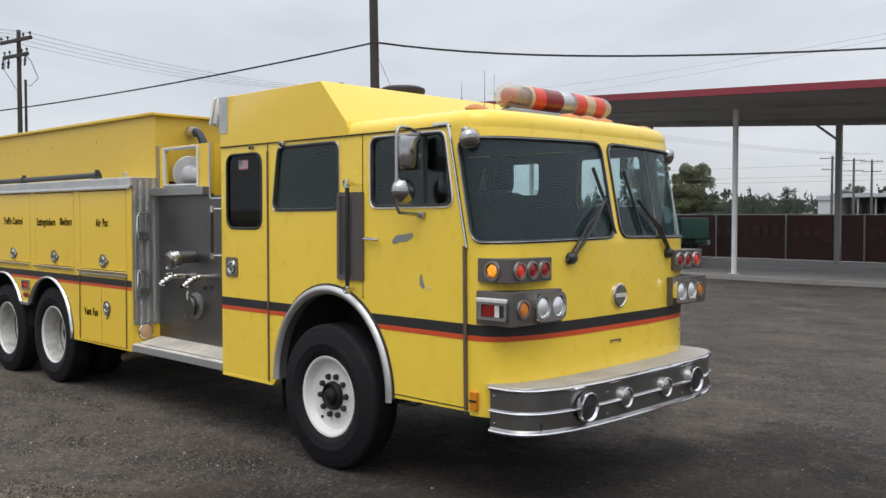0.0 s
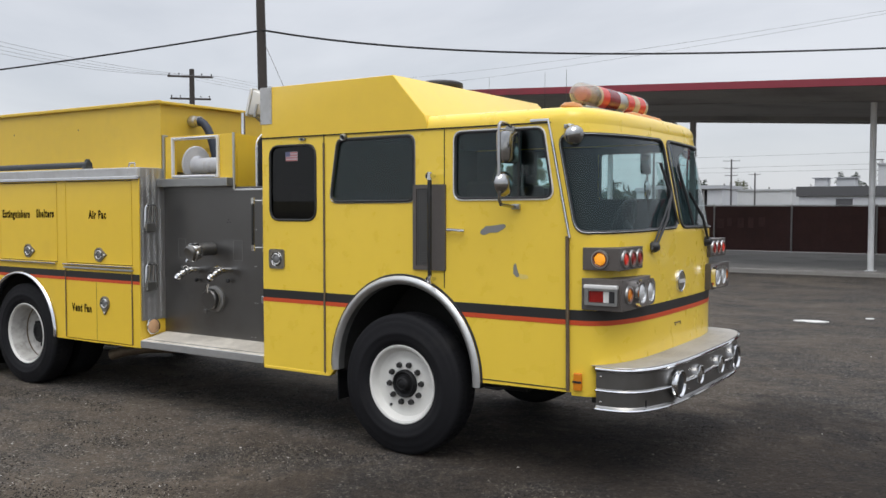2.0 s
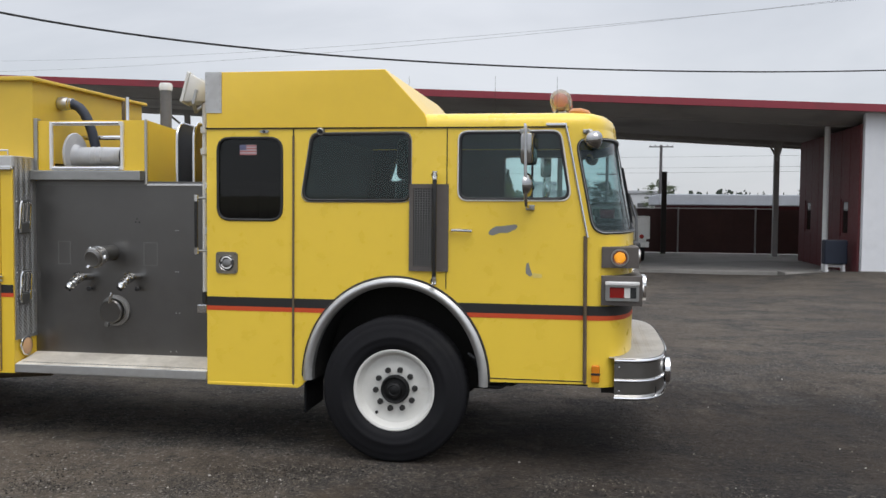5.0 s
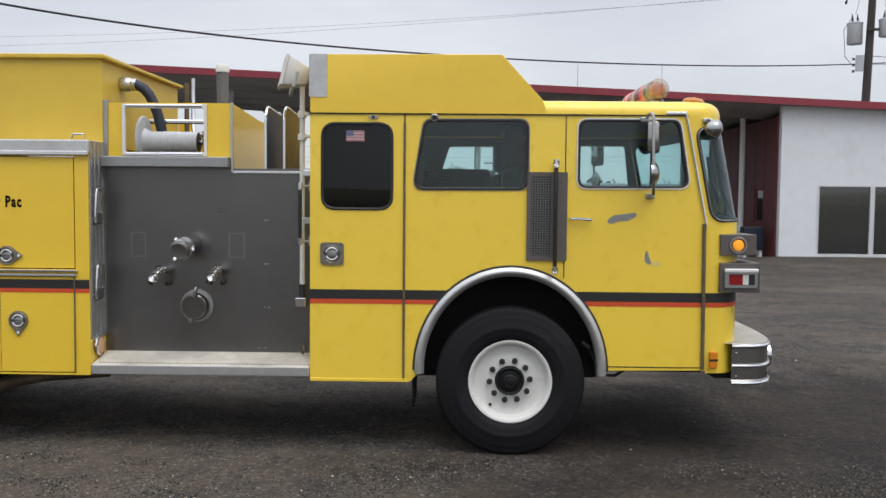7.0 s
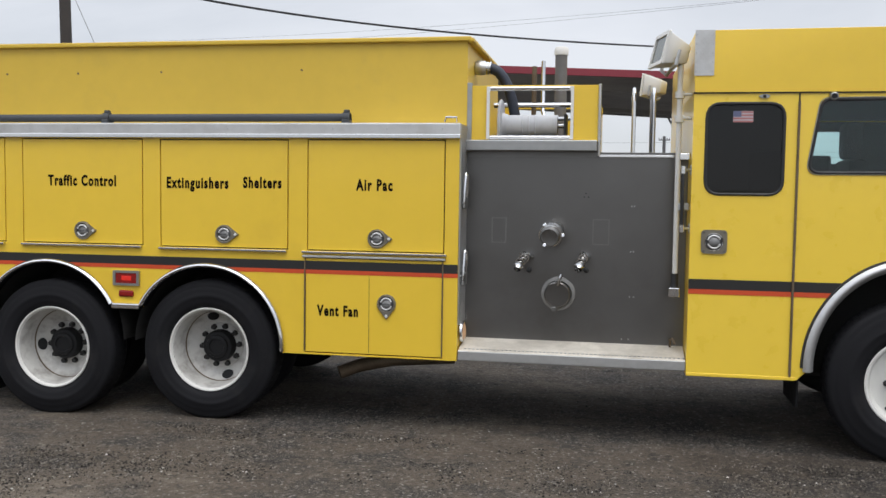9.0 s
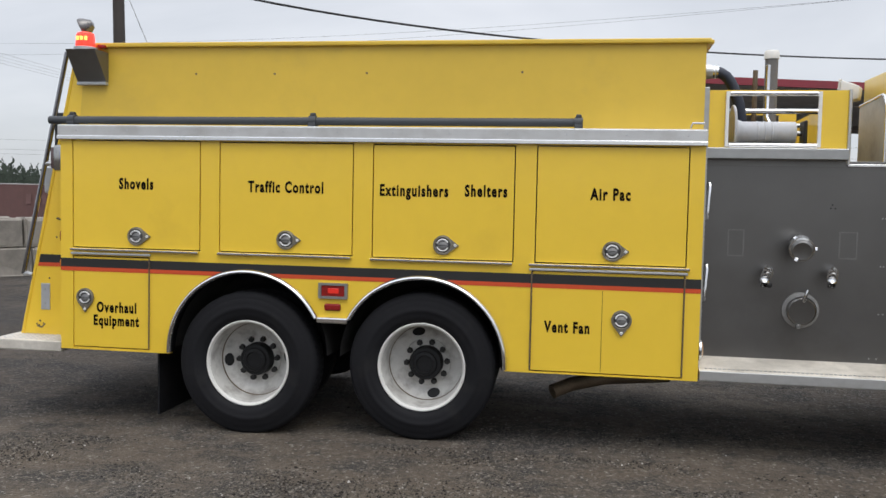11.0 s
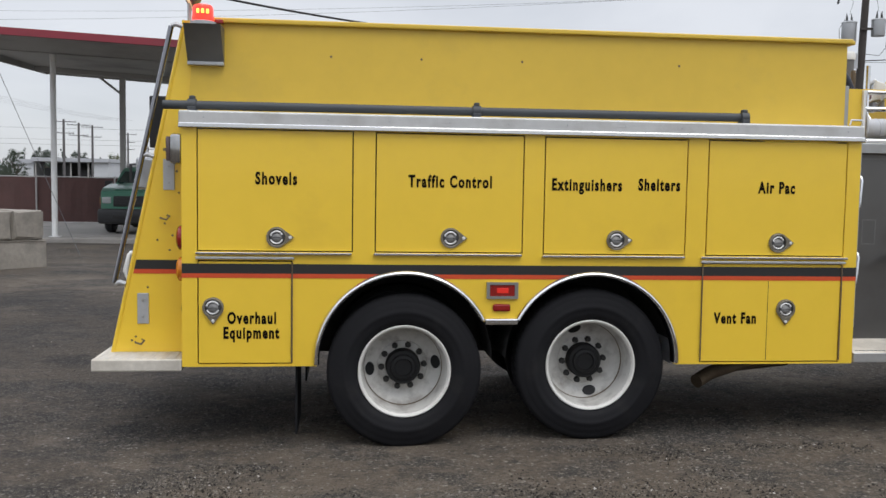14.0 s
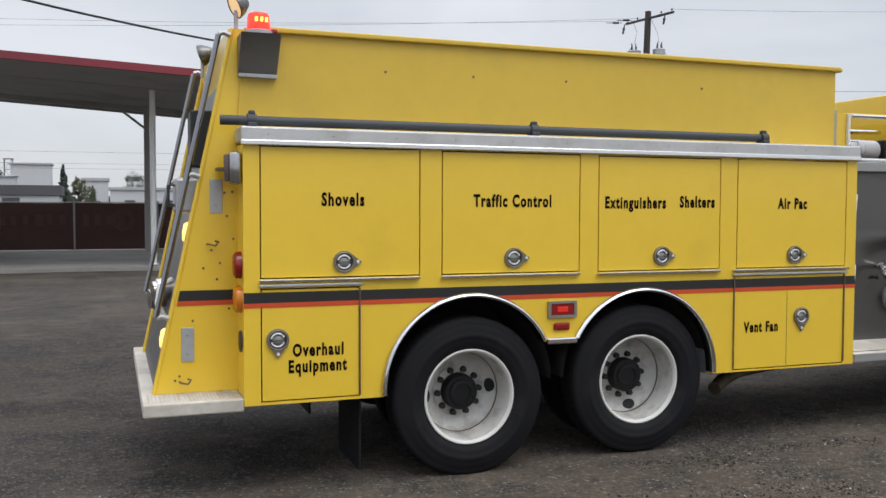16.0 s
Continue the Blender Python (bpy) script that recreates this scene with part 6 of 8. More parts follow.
part("flange_cone", lathe([(0.0, 0.105), (0.02, 0.092), (0.045, 0.086)], (-2.903, 0.52, 2.315), (1, 0, 0), 32), REELGREY, reel, "", True)
# black disc stands for the shaded inside of the open drum
part("drum_mouth", lathe([(0.0, 0.077), (0.002, 0.0)], (-2.4745, 0.52, 2.31), (1, 0, 0), 28), BLACK, reel, "dark open end of the drum", True)
part("reel_bearing", box((-2.425, 0.44, 2.17), (-2.40, 0.60, 2.40), 0.008), BLACK, reel, "black bearing bracket")
part("reel_axle", rod((-2.48, 0.52, 2.31), (-2.41, 0.52, 2.31), 0.018), DULLCHROME, reel, "", True)
for x in (-2.75, -2.70, -2.65):
    part("drum_ring", lathe([(0.0, 0.0855), (0.006, 0.089), (0.012, 0.0855)], (x, 0.52, 2.31), (1, 0, 0), 28), REELGREY, reel, "", True)
part("reel_crossbar", rod((-3.0, 0.72, 2.49), (-2.2, 0.72, 2.49), 0.02, None, 12), CHROME, truck, "bright guide roller", True)
part("feed_pipe", tube([(-2.62, 0.86, 2.86), (-2.62, 0.86, 2.46), (-2.60, 0.82, 2.40), (-2.52, 0.76, 2.385), (-2.38, 0.74, 2.385)], 0.017, 10), CHROME, truck, "bent chrome feed pipe", True)
# crosslay dividers with rounded bright edges
DIVPALE = material("dusty_divider_sheet", (0.42, 0.42, 0.41), 0.6, 0.2, 0.12, 3.0, 0.0, 60.0, (0.22, 0.21, 0.20), (0.5, 0.75), 3.0)
DIVDARK = material("dark_divider_sheet", (0.055, 0.060, 0.068), 0.45, 0.0, 0.15, 4.0)
DIVOLIVE = material("grimy_yellow_divider_sheet", (0.26, 0.20, 0.06), 0.5, 0.0, 0.2, 3.0, 0.0, 60.0, (0.13, 0.11, 0.06), (0.45, 0.7), 3.0)
for x, mt in ((-1.90, DIVDARK), (-1.755, DIVOLIVE)):
    ring = [(PY + 0.03, 2.07), (1.0, 2.07), (1.0, 2.55), (PY + 0.15, 2.584), (PY + 0.09, 2.56), (PY + 0.05, 2.52), (PY + 0.032, 2.45)]
    dv = part("hose_divider", plate(rounded(ring, 0.03, 3), (), x - 0.006, x, on_x), DIVPALE, truck, "sheet metal hose bed divider with a dusty pale face")
    part("divider_lining", plate(rounded(ring, 0.03, 3), (), x + 0.0005, x + 0.006, on_x), mt, dv, "darker face of the divider")
    part("divider_edge", tube([(x, PY + 0.03, 2.075), (x, PY + 0.03, 2.43)] + [(x, PY + 0.15 + a, 2.45 + b) for a, b in arc(0, 0, 0.12, 0.135, 170, 92, 8)] + [(x, 0.7, 2.572), (x, 1.0, 2.558)], 0.012, 8), CHROME, dv, "bright rolled edge", True)
part("bed_floor", box((-2.15, PY + 0.03, 2.04), (-1.53, W - PY - 0.03, 2.065)), DARK, truck)
# pressure pipe with a blue hose
PIPY = 0.66
pipe = part("tank_pipe", lathe([(0.0, 0.055), (0.02, 0.06), (0.07, 0.056), (0.08, 0.05), (0.11, 0.048), (0.115, 0.0)], (-3.145, PIPY, 2.785), (1, 0, -0.05), 20), ALU, truck, "worn metal pipe coupling", True)
part("blue_hose", tube([(-3.04, PIPY, 2.78), (-3.00, PIPY, 2.772), (-2.96, PIPY + 0.005, 2.748), (-2.92, PIPY + 0.01, 2.70), (-2.885, PIPY + 0.015, 2.63), (-2.855, PIPY + 0.02, 2.54), (-2.83, PIPY + 0.03, 2.42), (-2.81, PIPY + 0.04, 2.20)], 0.042, 14), material("dark_blue_hose", (0.016, 0.022, 0.038), 0.55, 0.0, 0.2), pipe, "dark blue rubber hose", True)
for x in (-3.06, -3.035):
    part("hose_clamp", lathe([(0.0, 0.046), (0.002, 0.051), (0.014, 0.051), (0.016, 0.046)], (x, PIPY, 2.78), (1, 0, -0.05), 18), CHROME, pipe, "", True)
DARKSTACK = material("dark_grey_stack", (0.16, 0.155, 0.15), 0.6, 0.2, 0.15)
st = part("stack_pipe", rod((-2.507, 1.38, 2.1), (-2.507, 1.38, 2.985), 0.052, None, 20), DARKSTACK, truck, "grey vertical stack pipe", True)
part("stack_cap", lathe([(0.0, 0.06), (0.05, 0.062), (0.07, 0.05), (0.075, 0.0)], (-2.507, 1.38, 2.98), (0, 0, 1), 20), WHITE, st, "pale cap", True)
part("dark_rod", rod((-2.70, 0.95, 2.1), (-2.70, 0.95, 2.83), 0.02, None, 10), RUST, truck, "rusty upright rod")
# floodlights on a mast behind the cab
mast = part("flood_mast", rod((-1.585, 0.16, 1.12), (-1.585, 0.16, 2.72), 0.020, None, 12), WHITE, truck, "white floodlight mast", True)
for z, h, mt in ((2.50, 0.02, WHITE), (2.33, 0.022, WHITE), (2.04, 0.05, CHROME), (1.68, 0.05, GALV)):
    part("mast_clamp", box((-1.615 if h < 0.03 else -1.575, 0.135, z), (-1.50, 0.185, z + h), 0.006), mt, mast, "mast clamp")
    if h < 0.03:
        part("clamp_ring", lathe([(-0.02, 0.021), (-0.018, 0.034), (0.03, 0.034), (0.032, 0.021)], (-1.585, 0.16, z), (0, 0, 1), 16), WHITE, mast, "", True)
part("mast_foot", box((-1.63, 0.10, 1.05), (-1.55, 0.20, 1.12), 0.006), CHROME, mast, "chrome mast latch")
part("mast_sleeve", rod((-1.585, 0.16, 1.12), (-1.585, 0.16, 1.22), 0.026, None, 12), BLACK, mast, "", True)


def floodlight(x, y, z, turn, tilt, size=1.0):
    f = new("floodlight")
    f.parent = truck
    f.matrix_local = pose(x, y, z, tilt, 0, turn) @ Matrix.Scale(size, 4)
    tagged(f, "white box floodlight on the mast")
    bm = bmesh.new()
    a = [bm.verts.new((sx * 0.135, -0.075, sz * 0.10)) for sx, sz in ((-1, -1), (1, -1), (1, 1), (-1, 1))]
    b = [bm.verts.new((sx * 0.085, 0.085, sz * 0.055)) for sx, sz in ((-1, -1), (1, -1), (1, 1), (-1, 1))]
    for i in range(4):
        bm.faces.new((a[i], a[(i + 1) % 4], b[(i + 1) % 4], b[i]))
    bm.faces.new(a)
    bm.faces.new(b)
    bmesh.ops.bevel(bm, geom=list(bm.edges), offset=0.012, segments=2, profile=0.5, affect="EDGES")
    part("housing", bm, WHITE, f, "white lamp housing", True)
    part("front_frame", plate(rect(-0.142, -0.107, 0.142, 0.107, 0.012), [rect(-0.115, -0.082, 0.115, 0.082, 0.01)], -0.092, -0.074), WHITE, f)
    part("lamp_glass", box((-0.116, -0.084, -0.083), (0.116, -0.080, 0.083)), material("dull_lamp_glass", (0.10, 0.11, 0.09), 0.12, 0.0, 0.4, 30.0), f, "dull glass front")
    for k in range(4):
        part("cooling_fin", box((-0.08, -0.01 + k * 0.022, 0.055), (0.08, 0.0 + k * 0.022, 0.088 - k * 0.008)), WHITE, f)
    part("yoke", tube([(-0.15, 0, 0), (-0.15, 0, -0.09), (0, 0, -0.14), (0.15, 0, -0.09), (0.15, 0, 0)], 0.012, 6), GALV, f, "", True)


floodlight(-1.645, 0.215, 2.81, -76, -14, 1.15)
floodlight(-1.67, 2.22, 2.80, -112, -6)

# pump panel fittings
def fitting(name, label):
    f = new(name)
    f.parent = truck
    return tagged(f, label)


f = fitting("discharge_outlet", "large chrome hose outlet with screw cap")
part("elbow", tube([(-2.46, PY, 1.51), (-2.465, PY - 0.10, 1.508), (-2.475, PY - 0.17, 1.502)], 0.062, 20), PANELSTEEL, f, "dark elbow pipe", True)
part("coupling", lathe([(0.0, 0.066), (0.012, 0.080), (0.026, 0.080), (0.030, 0.072), (0.036, 0.072), (0.040, 0.083), (0.054, 0.083), (0.058, 0.074), (0.064, 0.074), (0.068, 0.086), (0.086, 0.086), (0.09, 0.075)], (-2.475, PY - 0.16, 1.503), (-0.12, -1, -0.30), 30), CHROME, f, "ribbed chrome coupling", True)
part("cap", lathe([(0.0, 0.075), (0.02, 0.074), (0.03, 0.062), (0.026, 0.05), (0.024, 0.0)], (-2.486, PY - 0.245, 1.477), (-0.12, -1, -0.30), 30), PANELSTEEL, f, "dull cap", True)
for k in range(3):
    a = 2.1 * k + 0.5
    part("lug", box((-0.012, -0.10, -0.012), (0.012, -0.075, 0.012), 0.003, Matrix.Translation((-2.483, PY - 0.235, 1.48)) @ Matrix.Rotation(radians(-16), 4, "X") @ Matrix.Rotation(a, 4, "Y") @ Matrix.Translation((0, 0.0, 0.0)) @ Matrix.Rotation(radians(90), 4, "X")), CHROME, f)
for x, z, dx in ((-2.64, 1.275, -0.07), (-2.215, 1.285, -0.05)):
    f = fitting("drain_valve", "small chrome swivel valve")
    part("stem", rod((x, PY, z + 0.03), (x + dx * 0.4, PY - 0.09, z + 0.035), 0.026, 0.03, 16), CHROME, f, "", True)
    part("body", tube([(x + dx * 0.3, PY - 0.08, z + 0.035), (x + dx * 0.7, PY - 0.14, z + 0.02), (x + dx * 1.1, PY - 0.19, z - 0.025)], 0.028, 14), DULLCHROME, f, "chrome valve body", True)
    for q in (0.35, 0.6, 0.85):
        part("valve_rib", lathe([(-0.008, 0.028), (-0.006, 0.037), (0.006, 0.037), (0.008, 0.028)], (x + dx * (0.3 + 0.8 * q), PY - 0.08 - 0.11 * q, z + 0.035 - 0.055 * q * q), (dx * 3, -1.0, -0.5 * q), 16), CHROME, f, "", True)
    part("valve_lever", tube([(x + dx * 0.5, PY - 0.10, z + 0.06), (x + dx * 0.7, PY - 0.13, z + 0.075), (x + dx * 1.0, PY - 0.17, z + 0.06)], 0.008, 6), DULLCHROME, f, "", True)
    part("nozzle", lathe([(0.0, 0.03), (0.01, 0.037), (0.03, 0.037), (0.04, 0.028), (0.06, 0.026)], (x + dx * 1.05, PY - 0.18, z - 0.015), (dx * 4, -1.0, -0.8), 16), CHROME, f, "", True)
    part("knob", lathe([(0.0, 0.016), (0.02, 0.02), (0.035, 0.0)], (x + dx * 0.2, PY - 0.02, z - 0.07), (0, -1, 0), 12), BLACK, f, "", True)
WORNFLANGE = material("scratched_pale_flange", (0.27, 0.265, 0.255), 0.5, 0.6, 0.25, 30.0, 0.05, 80.0)
f = fitting("suction_inlet", "round grey suction cap with lever")
part("flange", lathe([(0.0, 0.128), (0.02, 0.128), (0.025, 0.10), (0.05, 0.098), (0.055, 0.104)], (-2.43, PY, 1.03), (0, -1, 0), 40), WORNFLANGE, f, "pale worn flange", True)
part("cap", lathe([(0.0, 0.098), (0.03, 0.098), (0.04, 0.088), (0.036, 0.0)], (-2.435, PY - 0.05, 1.03), (0, -1, -0.05), 36), PUMPSTEEL, f, "dull grey cap", True)
part("lever", tube([(-2.43, PY - 0.10, 1.10), (-2.42, PY - 0.115, 1.14), (-2.405, PY - 0.11, 1.185)], 0.013, 8), CHROME, f, "chrome lever", True)
part("lug", box((-2.475, PY - 0.115, 0.905), (-2.44, PY - 0.08, 0.94), 0.006), PANELSTEEL, f)
for x0, x1 in ((-2.95, -2.835), (-2.185, -2.06)):
    part("label_frame", plate(rect(x0, 1.405, x1, 1.60), [rect(x0 + 0.008, 1.413, x1 - 0.008, 1.592)], PY - 0.002, PY), material("scuffed_outline", (0.21, 0.206, 0.198), 0.5, 0.7), truck, "faint outline of a removed plate")
for x, z in ((-2.24, 1.79), (-2.25, 1.765), (-2.22, 1.765), (-1.90, 1.70), (-1.88, 1.70), (-1.90, 1.36), (-1.88, 1.36), (-1.90, 1.02), (-1.87, 1.02), (-1.95, 0.70), (-1.90, 0.70)):
    screw(truck, (x, PY, z), 0.006, (0, -1, 0), BLACK if z > 1.75 else STEEL)
part("reel_apron", box((-3.145, PY - 0.006, 2.062), (-2.165, PY + 0.0, 2.119)), PANELSTEEL, truck)
bm = bmesh.new()
for k in range(52):
    add_box(bm, (PX0 + 0.05 + k * 0.031, 0.035, 0.612), (PX0 + 0.068 + k * 0.031, 0.047, 0.6225))
tagged(part("tread_pattern", bm, TREAD, truck), kind="stuff")
part("board_hook", tube([(-1.60, 0.25, 0.665), (-1.60, 0.24, 0.72), (-1.585, 0.20, 0.735), (-1.57, 0.17, 0.70)], 0.009, 6), RUST, truck, "rusty hook on the running board", True)
# grab handle on the panel's edge
gb = part("panel_grab_bar", rod((-1.563, -0.057, 1.575), (-1.563, -0.057, 1.945), 0.014), GRABBLACK, truck, "glossy black rubber grab bar", True)
for z in (1.555, 1.965):
    part("bar_end", rod((-1.563, -0.057, z - 0.026), (-1.563, -0.057, z + 0.026), 0.018, None, 14), CHROME, gb, "chrome bar end", True)
    part("bar_bracket", tube([(-1.563, -0.055, z), (-1.535, -0.02, z), (-1.502, 0.015, z)], 0.010, 8), STEEL, gb, "steel bar bracket", True)
    part("bracket_foot", box((-1.512, 0.0, z - 0.035), (-1.502, 0.04, z + 0.035), 0.003), STEEL, gb)
# folding steps, courtesy lamp on the column
for z in (1.70, 1.125):
    s = new("folding_step")
    s.parent = truck
    tagged(s, "chrome folding foot step")
    x = PX0 + 0.03
    part("step_frame", tube([(x, 0.045, z + 0.0), (x + 0.012, 0.045, z + 0.20), (x + 0.012, 0.06, z + 0.225), (x + 0.012, 0.16, z + 0.225), (x + 0.012, 0.175, z + 0.20), (x, 0.175, z)], 0.010, 8), CHROME, s, "", True)
    for y in (0.085, 0.135):
        part("step_rung", tube([(x + 0.004, y, z + 0.06), (x + 0.012, y, z + 0.215)], 0.007, 6), CHROME, s, "", True)
    part("step_hinge", box((x - 0.015, 0.05, z - 0.035), (x + 0.012, 0.17, z + 0.055), 0.01), STEEL, s)
cl = part("courtesy_lamp", lathe([(0.0, 0.082), (0.015, 0.08), (0.02, 0.07)], (PX0 + 0.012, 0.135, 0.735), (1, 0, 0), 30), CHROME, truck, "round chrome courtesy lamp", True)
part("lens", lathe([(0.012, 0.072), (0.03, 0.05), (0.036, 0.0)], (PX0 + 0.012, 0.135, 0.735), (1, 0, 0), 30), material("frosted_amber_lens", (0.55, 0.33, 0.18), 0.2), cl, "pale amber lens", True)
part("body_handrail", tube([(PX0 - 0.02, -0.02, 2.30), (PX0 - 0.02, -0.02, 2.335), (PX0 - 0.10, -0.02, 2.335), (PX0 - 0.11, -0.02, 2.30)], 0.008, 8), CHROME, truck, "", True)

# running lights between the rear arches
DIMRED = glowing("dim_lit_red_lens", (0.70, 0.03, 0.02), 0.12)
rl = part("side_light_frame", plate(rect(-5.935, 1.012, -5.708, 1.130, 0.006), [rect(-5.912, 1.030, -5.732, 1.112)], -0.022, 0.0), STEEL, truck, "steel framed side light")
part("lens", box((-5.914, -0.016, 1.028), (-5.730, 0.0, 1.114), 0.006), REDLENS, rl, "dark red lens")
part("lit_lens", box((-5.862, -0.019, 1.052), (-5.778, -0.015, 1.090), 0.003), DIMRED, rl, "lit red lamp")
sm = part("small_marker", box((-5.888, -0.02, 0.922), (-5.762, 0.0, 0.974), 0.012), REDLENS, truck, "small red marker light")

# suction pipe carried along the rail
sp = part("suction_pipe", rod((-8.185, 0.062, 2.335), (-4.02, 0.075, 2.342), 0.031, None, 18), GREYPIPE, truck, "long dark grey suction pipe", True)
for x in (-7.99, -6.02, -4.04):
    part("pipe_saddle", box((x - 0.03, 0.02, 2.292), (x + 0.03, 0.115, 2.325), 0.006), GREYPIPE, sp)
    part("pipe_strap", lathe([(-0.03, 0.032), (-0.028, 0.042), (0.028, 0.042), (0.03, 0.032)], (x, 0.065, 2.338), (1, 0, 0.001), 16), GREYPIPE, sp, "", True)
    part("strap_ear", box((x - 0.02, 0.045, 2.37), (x + 0.02, 0.09, 2.40), 0.008), GREYPIPE, sp)
bm = bmesh.new()
for k, x in enumerate((-7.05, -5.66, -4.47, -6.4)):
    add_rod(bm, (x, TY - 0.004, 2.72 + 0.004 * (k % 3)), (x, TY, 2.72 + 0.004 * (k % 3)), 0.009, None, 8)
tagged(part("tank_rivets", bm, RUST, truck, "small rusty bolt heads"), kind="stuff")
for k in range(12):
    screw(truck, (-7.9 + k * 0.42, -0.026, 2.25), 0.006, (0, -1, 0), GALV)

# ---- rear of the truck ----
WY = 0.287
RAILCHROME = material("polished_handrail_chrome", (0.28, 0.28, 0.30), 0.04, 1.0, 0.05)
WING = [(-7.99, 0.585), (-7.99, 2.945), (-8.075, 2.945), (-8.585, 0.585)]
for y0, y1, sg in ((WY, WY + 0.012, -1), (W - WY - 0.012, W - WY, 1)):
    wg = part("wing_plate", plate(WING, (), y0, y1), YELLOW, truck, "yellow sloping rear side plate")
    part("wing_lip", tube([(-8.078, (y0 + y1) / 2, 2.945), (-8.33, (y0 + y1) / 2, 1.78), (-8.588, (y0 + y1) / 2, 0.585)], 0.016, 8), YELLOW, wg, "", True)
    yy = y0 - 0.003 if sg < 0 else y1 + 0.003
    sx = lambda z: -8.075 - (2.945 - z) * 0.2161
    for z0, z1, mt in ((1.182, 1.250, BLACKSTRIPE), (1.151, 1.182, ORANGE)):
        part("stripe", plate([(-8.05, z0), (-8.05, z1), (sx(z1) + 0.02, z1), (sx(z0) + 0.02, z0)], (), min(yy, yy + 0.002), max(yy, yy + 0.002)), mt, wg)
    if sg < 0:
        for x, z in ((-8.19, 1.86), (-8.375, 0.90)):
            ap = part("mount_plate", box((x - 0.04, WY - 0.008, z - 0.11), (x + 0.04, WY, z + 0.11), 0.003), GALV, wg, "grey mounting plate")
            for dz in (-0.06, 0.06):
                screw(ap, (x, WY - 0.008, z + dz), 0.008)
        for x, z in ((-8.25, 1.55), (-8.43, 0.66)):
            part("hook", tube([(x, WY - 0.01, z), (x + 0.01, WY - 0.05, z), (x + 0.05, WY - 0.055, z - 0.01), (x + 0.07, WY - 0.04, z + 0.015), (x + 0.05, WY - 0.03, z + 0.02)], 0.007, 6), RUST, wg, "rusty bent hook", True)
        rnd = random.Random(2)
        for k in range(16):
            z = rnd.uniform(0.62, 1.95)
            x = rnd.uniform(sx(z) + 0.1, -8.08)
            if not 1.13 < z < 1.27:
                screw(wg, (x, WY, z), 0.008, (0, -1, 0), RUST)
# rear panel between the wings, with fittings
bm = bmesh.new()
vs = [bm.verts.new(p) for p in ((-8.145, WY + 0.03, 2.6), (-8.145, W - WY - 0.02, 2.6), (-8.58, W - WY - 0.02, 0.59), (-8.58, WY + 0.03, 0.59), (-8.06, WY + 0.02, 2.6), (-8.06, W - WY - 0.02, 2.6), (-8.06, W - WY - 0.02, 0.59), (-8.06, WY + 0.02, 0.59))]
for q in ((0, 1, 2, 3), (4, 5, 1, 0), (6, 7, 3, 2), (5, 6, 2, 1), (7, 4, 0, 3), (7, 6, 5, 4)):
    bm.faces.new([vs[i] for i in q])
part("rear_panel", bm, PANELSTEEL, truck, "steel rear panel")
part("rear_top", box((-8.1, WY + 0.02, 2.6), (-8.0, W - WY - 0.02, 2.945)), YELLOW, truck)
for y, z in ((0.46, 1.62), (0.46, 0.92)):
    x = -8.145 - (2.6 - z) * 0.2164
    lb = part("rear_warning_lamp", lathe([(0.0, 0.070), (0.02, 0.070), (0.04, 0.056), (0.048, 0.0)], (x + 0.012, y, z), (-1, 0, 0.1), 20), glowing("lit_yellow_lens", (1.0, 0.62, 0.18), 1.5), truck, "lit amber rear warning lamp", True)
    part("lamp_ring", lathe([(-0.005, 0.075), (0.015, 0.073), (0.02, 0.062)], (x + 0.03, y, z), (-1, 0, 0.1), 20), CHROME, lb, "", True)
for y, z in ((0.78, 1.22), (0.98, 1.15)):
    x = -8.145 - (2.6 - z) * 0.2164
    part("rear_outlet", lathe([(0.0, 0.07), (0.06, 0.07), (0.065, 0.085), (0.10, 0.085), (0.105, 0.07), (0.13, 0.07), (0.135, 0.0)], (x, y, z), (-1, -0.2, -0.1), 24), CHROME, truck, "chrome hose outlet", True)
part("hose_loop", tube([(-8.45, 0.60, 1.30), (-8.53, 0.56, 1.26), (-8.55, 0.52, 1.15), (-8.51, 0.50, 1.06), (-8.46, 0.52, 1.05)], 0.02, 10), WHITE, truck, "pale hose loop", True)
bx = part("rear_gauge_box", box((-8.44, 0.36, 1.75), (-8.28, 0.62, 1.98), 0.02), GALV, truck, "grey metal box")
part("box_handle", tube([(-8.44, 0.40, 1.80), (-8.48, 0.40, 1.80), (-8.48, 0.40, 1.93), (-8.44, 0.40, 1.93)], 0.01, 6), BLACK, bx)
part("dark_hatch", box((-8.34, 0.36, 2.05), (-8.18, 0.60, 2.42), 0.01), BLACK, truck, "dark hatch")
part("rear_step", box((-8.665, -0.005, 0.498), (BX0 - 0.002, W + 0.005, 0.583), 0.01), DUSTYALU, truck, "dusty aluminium rear step")
tread_bumps("tread_pattern", truck, -8.65, -8.08, 0.01, 0.28, lambda a, b, d: (a, b, 0.584 + d), 0.045)
for y, yy in ((WY - 0.01, 0), (W - WY + 0.01, 1)):
    hr = part("handrail", tube([(-8.168, y, 2.90), (-8.37, y, 1.99), (-8.57, y, 1.085)], 0.019, 12), RAILCHROME, truck, "long dark chrome handrail", True)
    for x, z in ((-8.168, 2.905), (-8.57, 1.08), (-8.37, 1.99)):
        part("rail_bracket", tube([(x, y, z), (x + 0.035, y, z + 0.01), (x + 0.075, y + 0.005, z - 0.005)], 0.017, 8), GALV, hr, "", True)
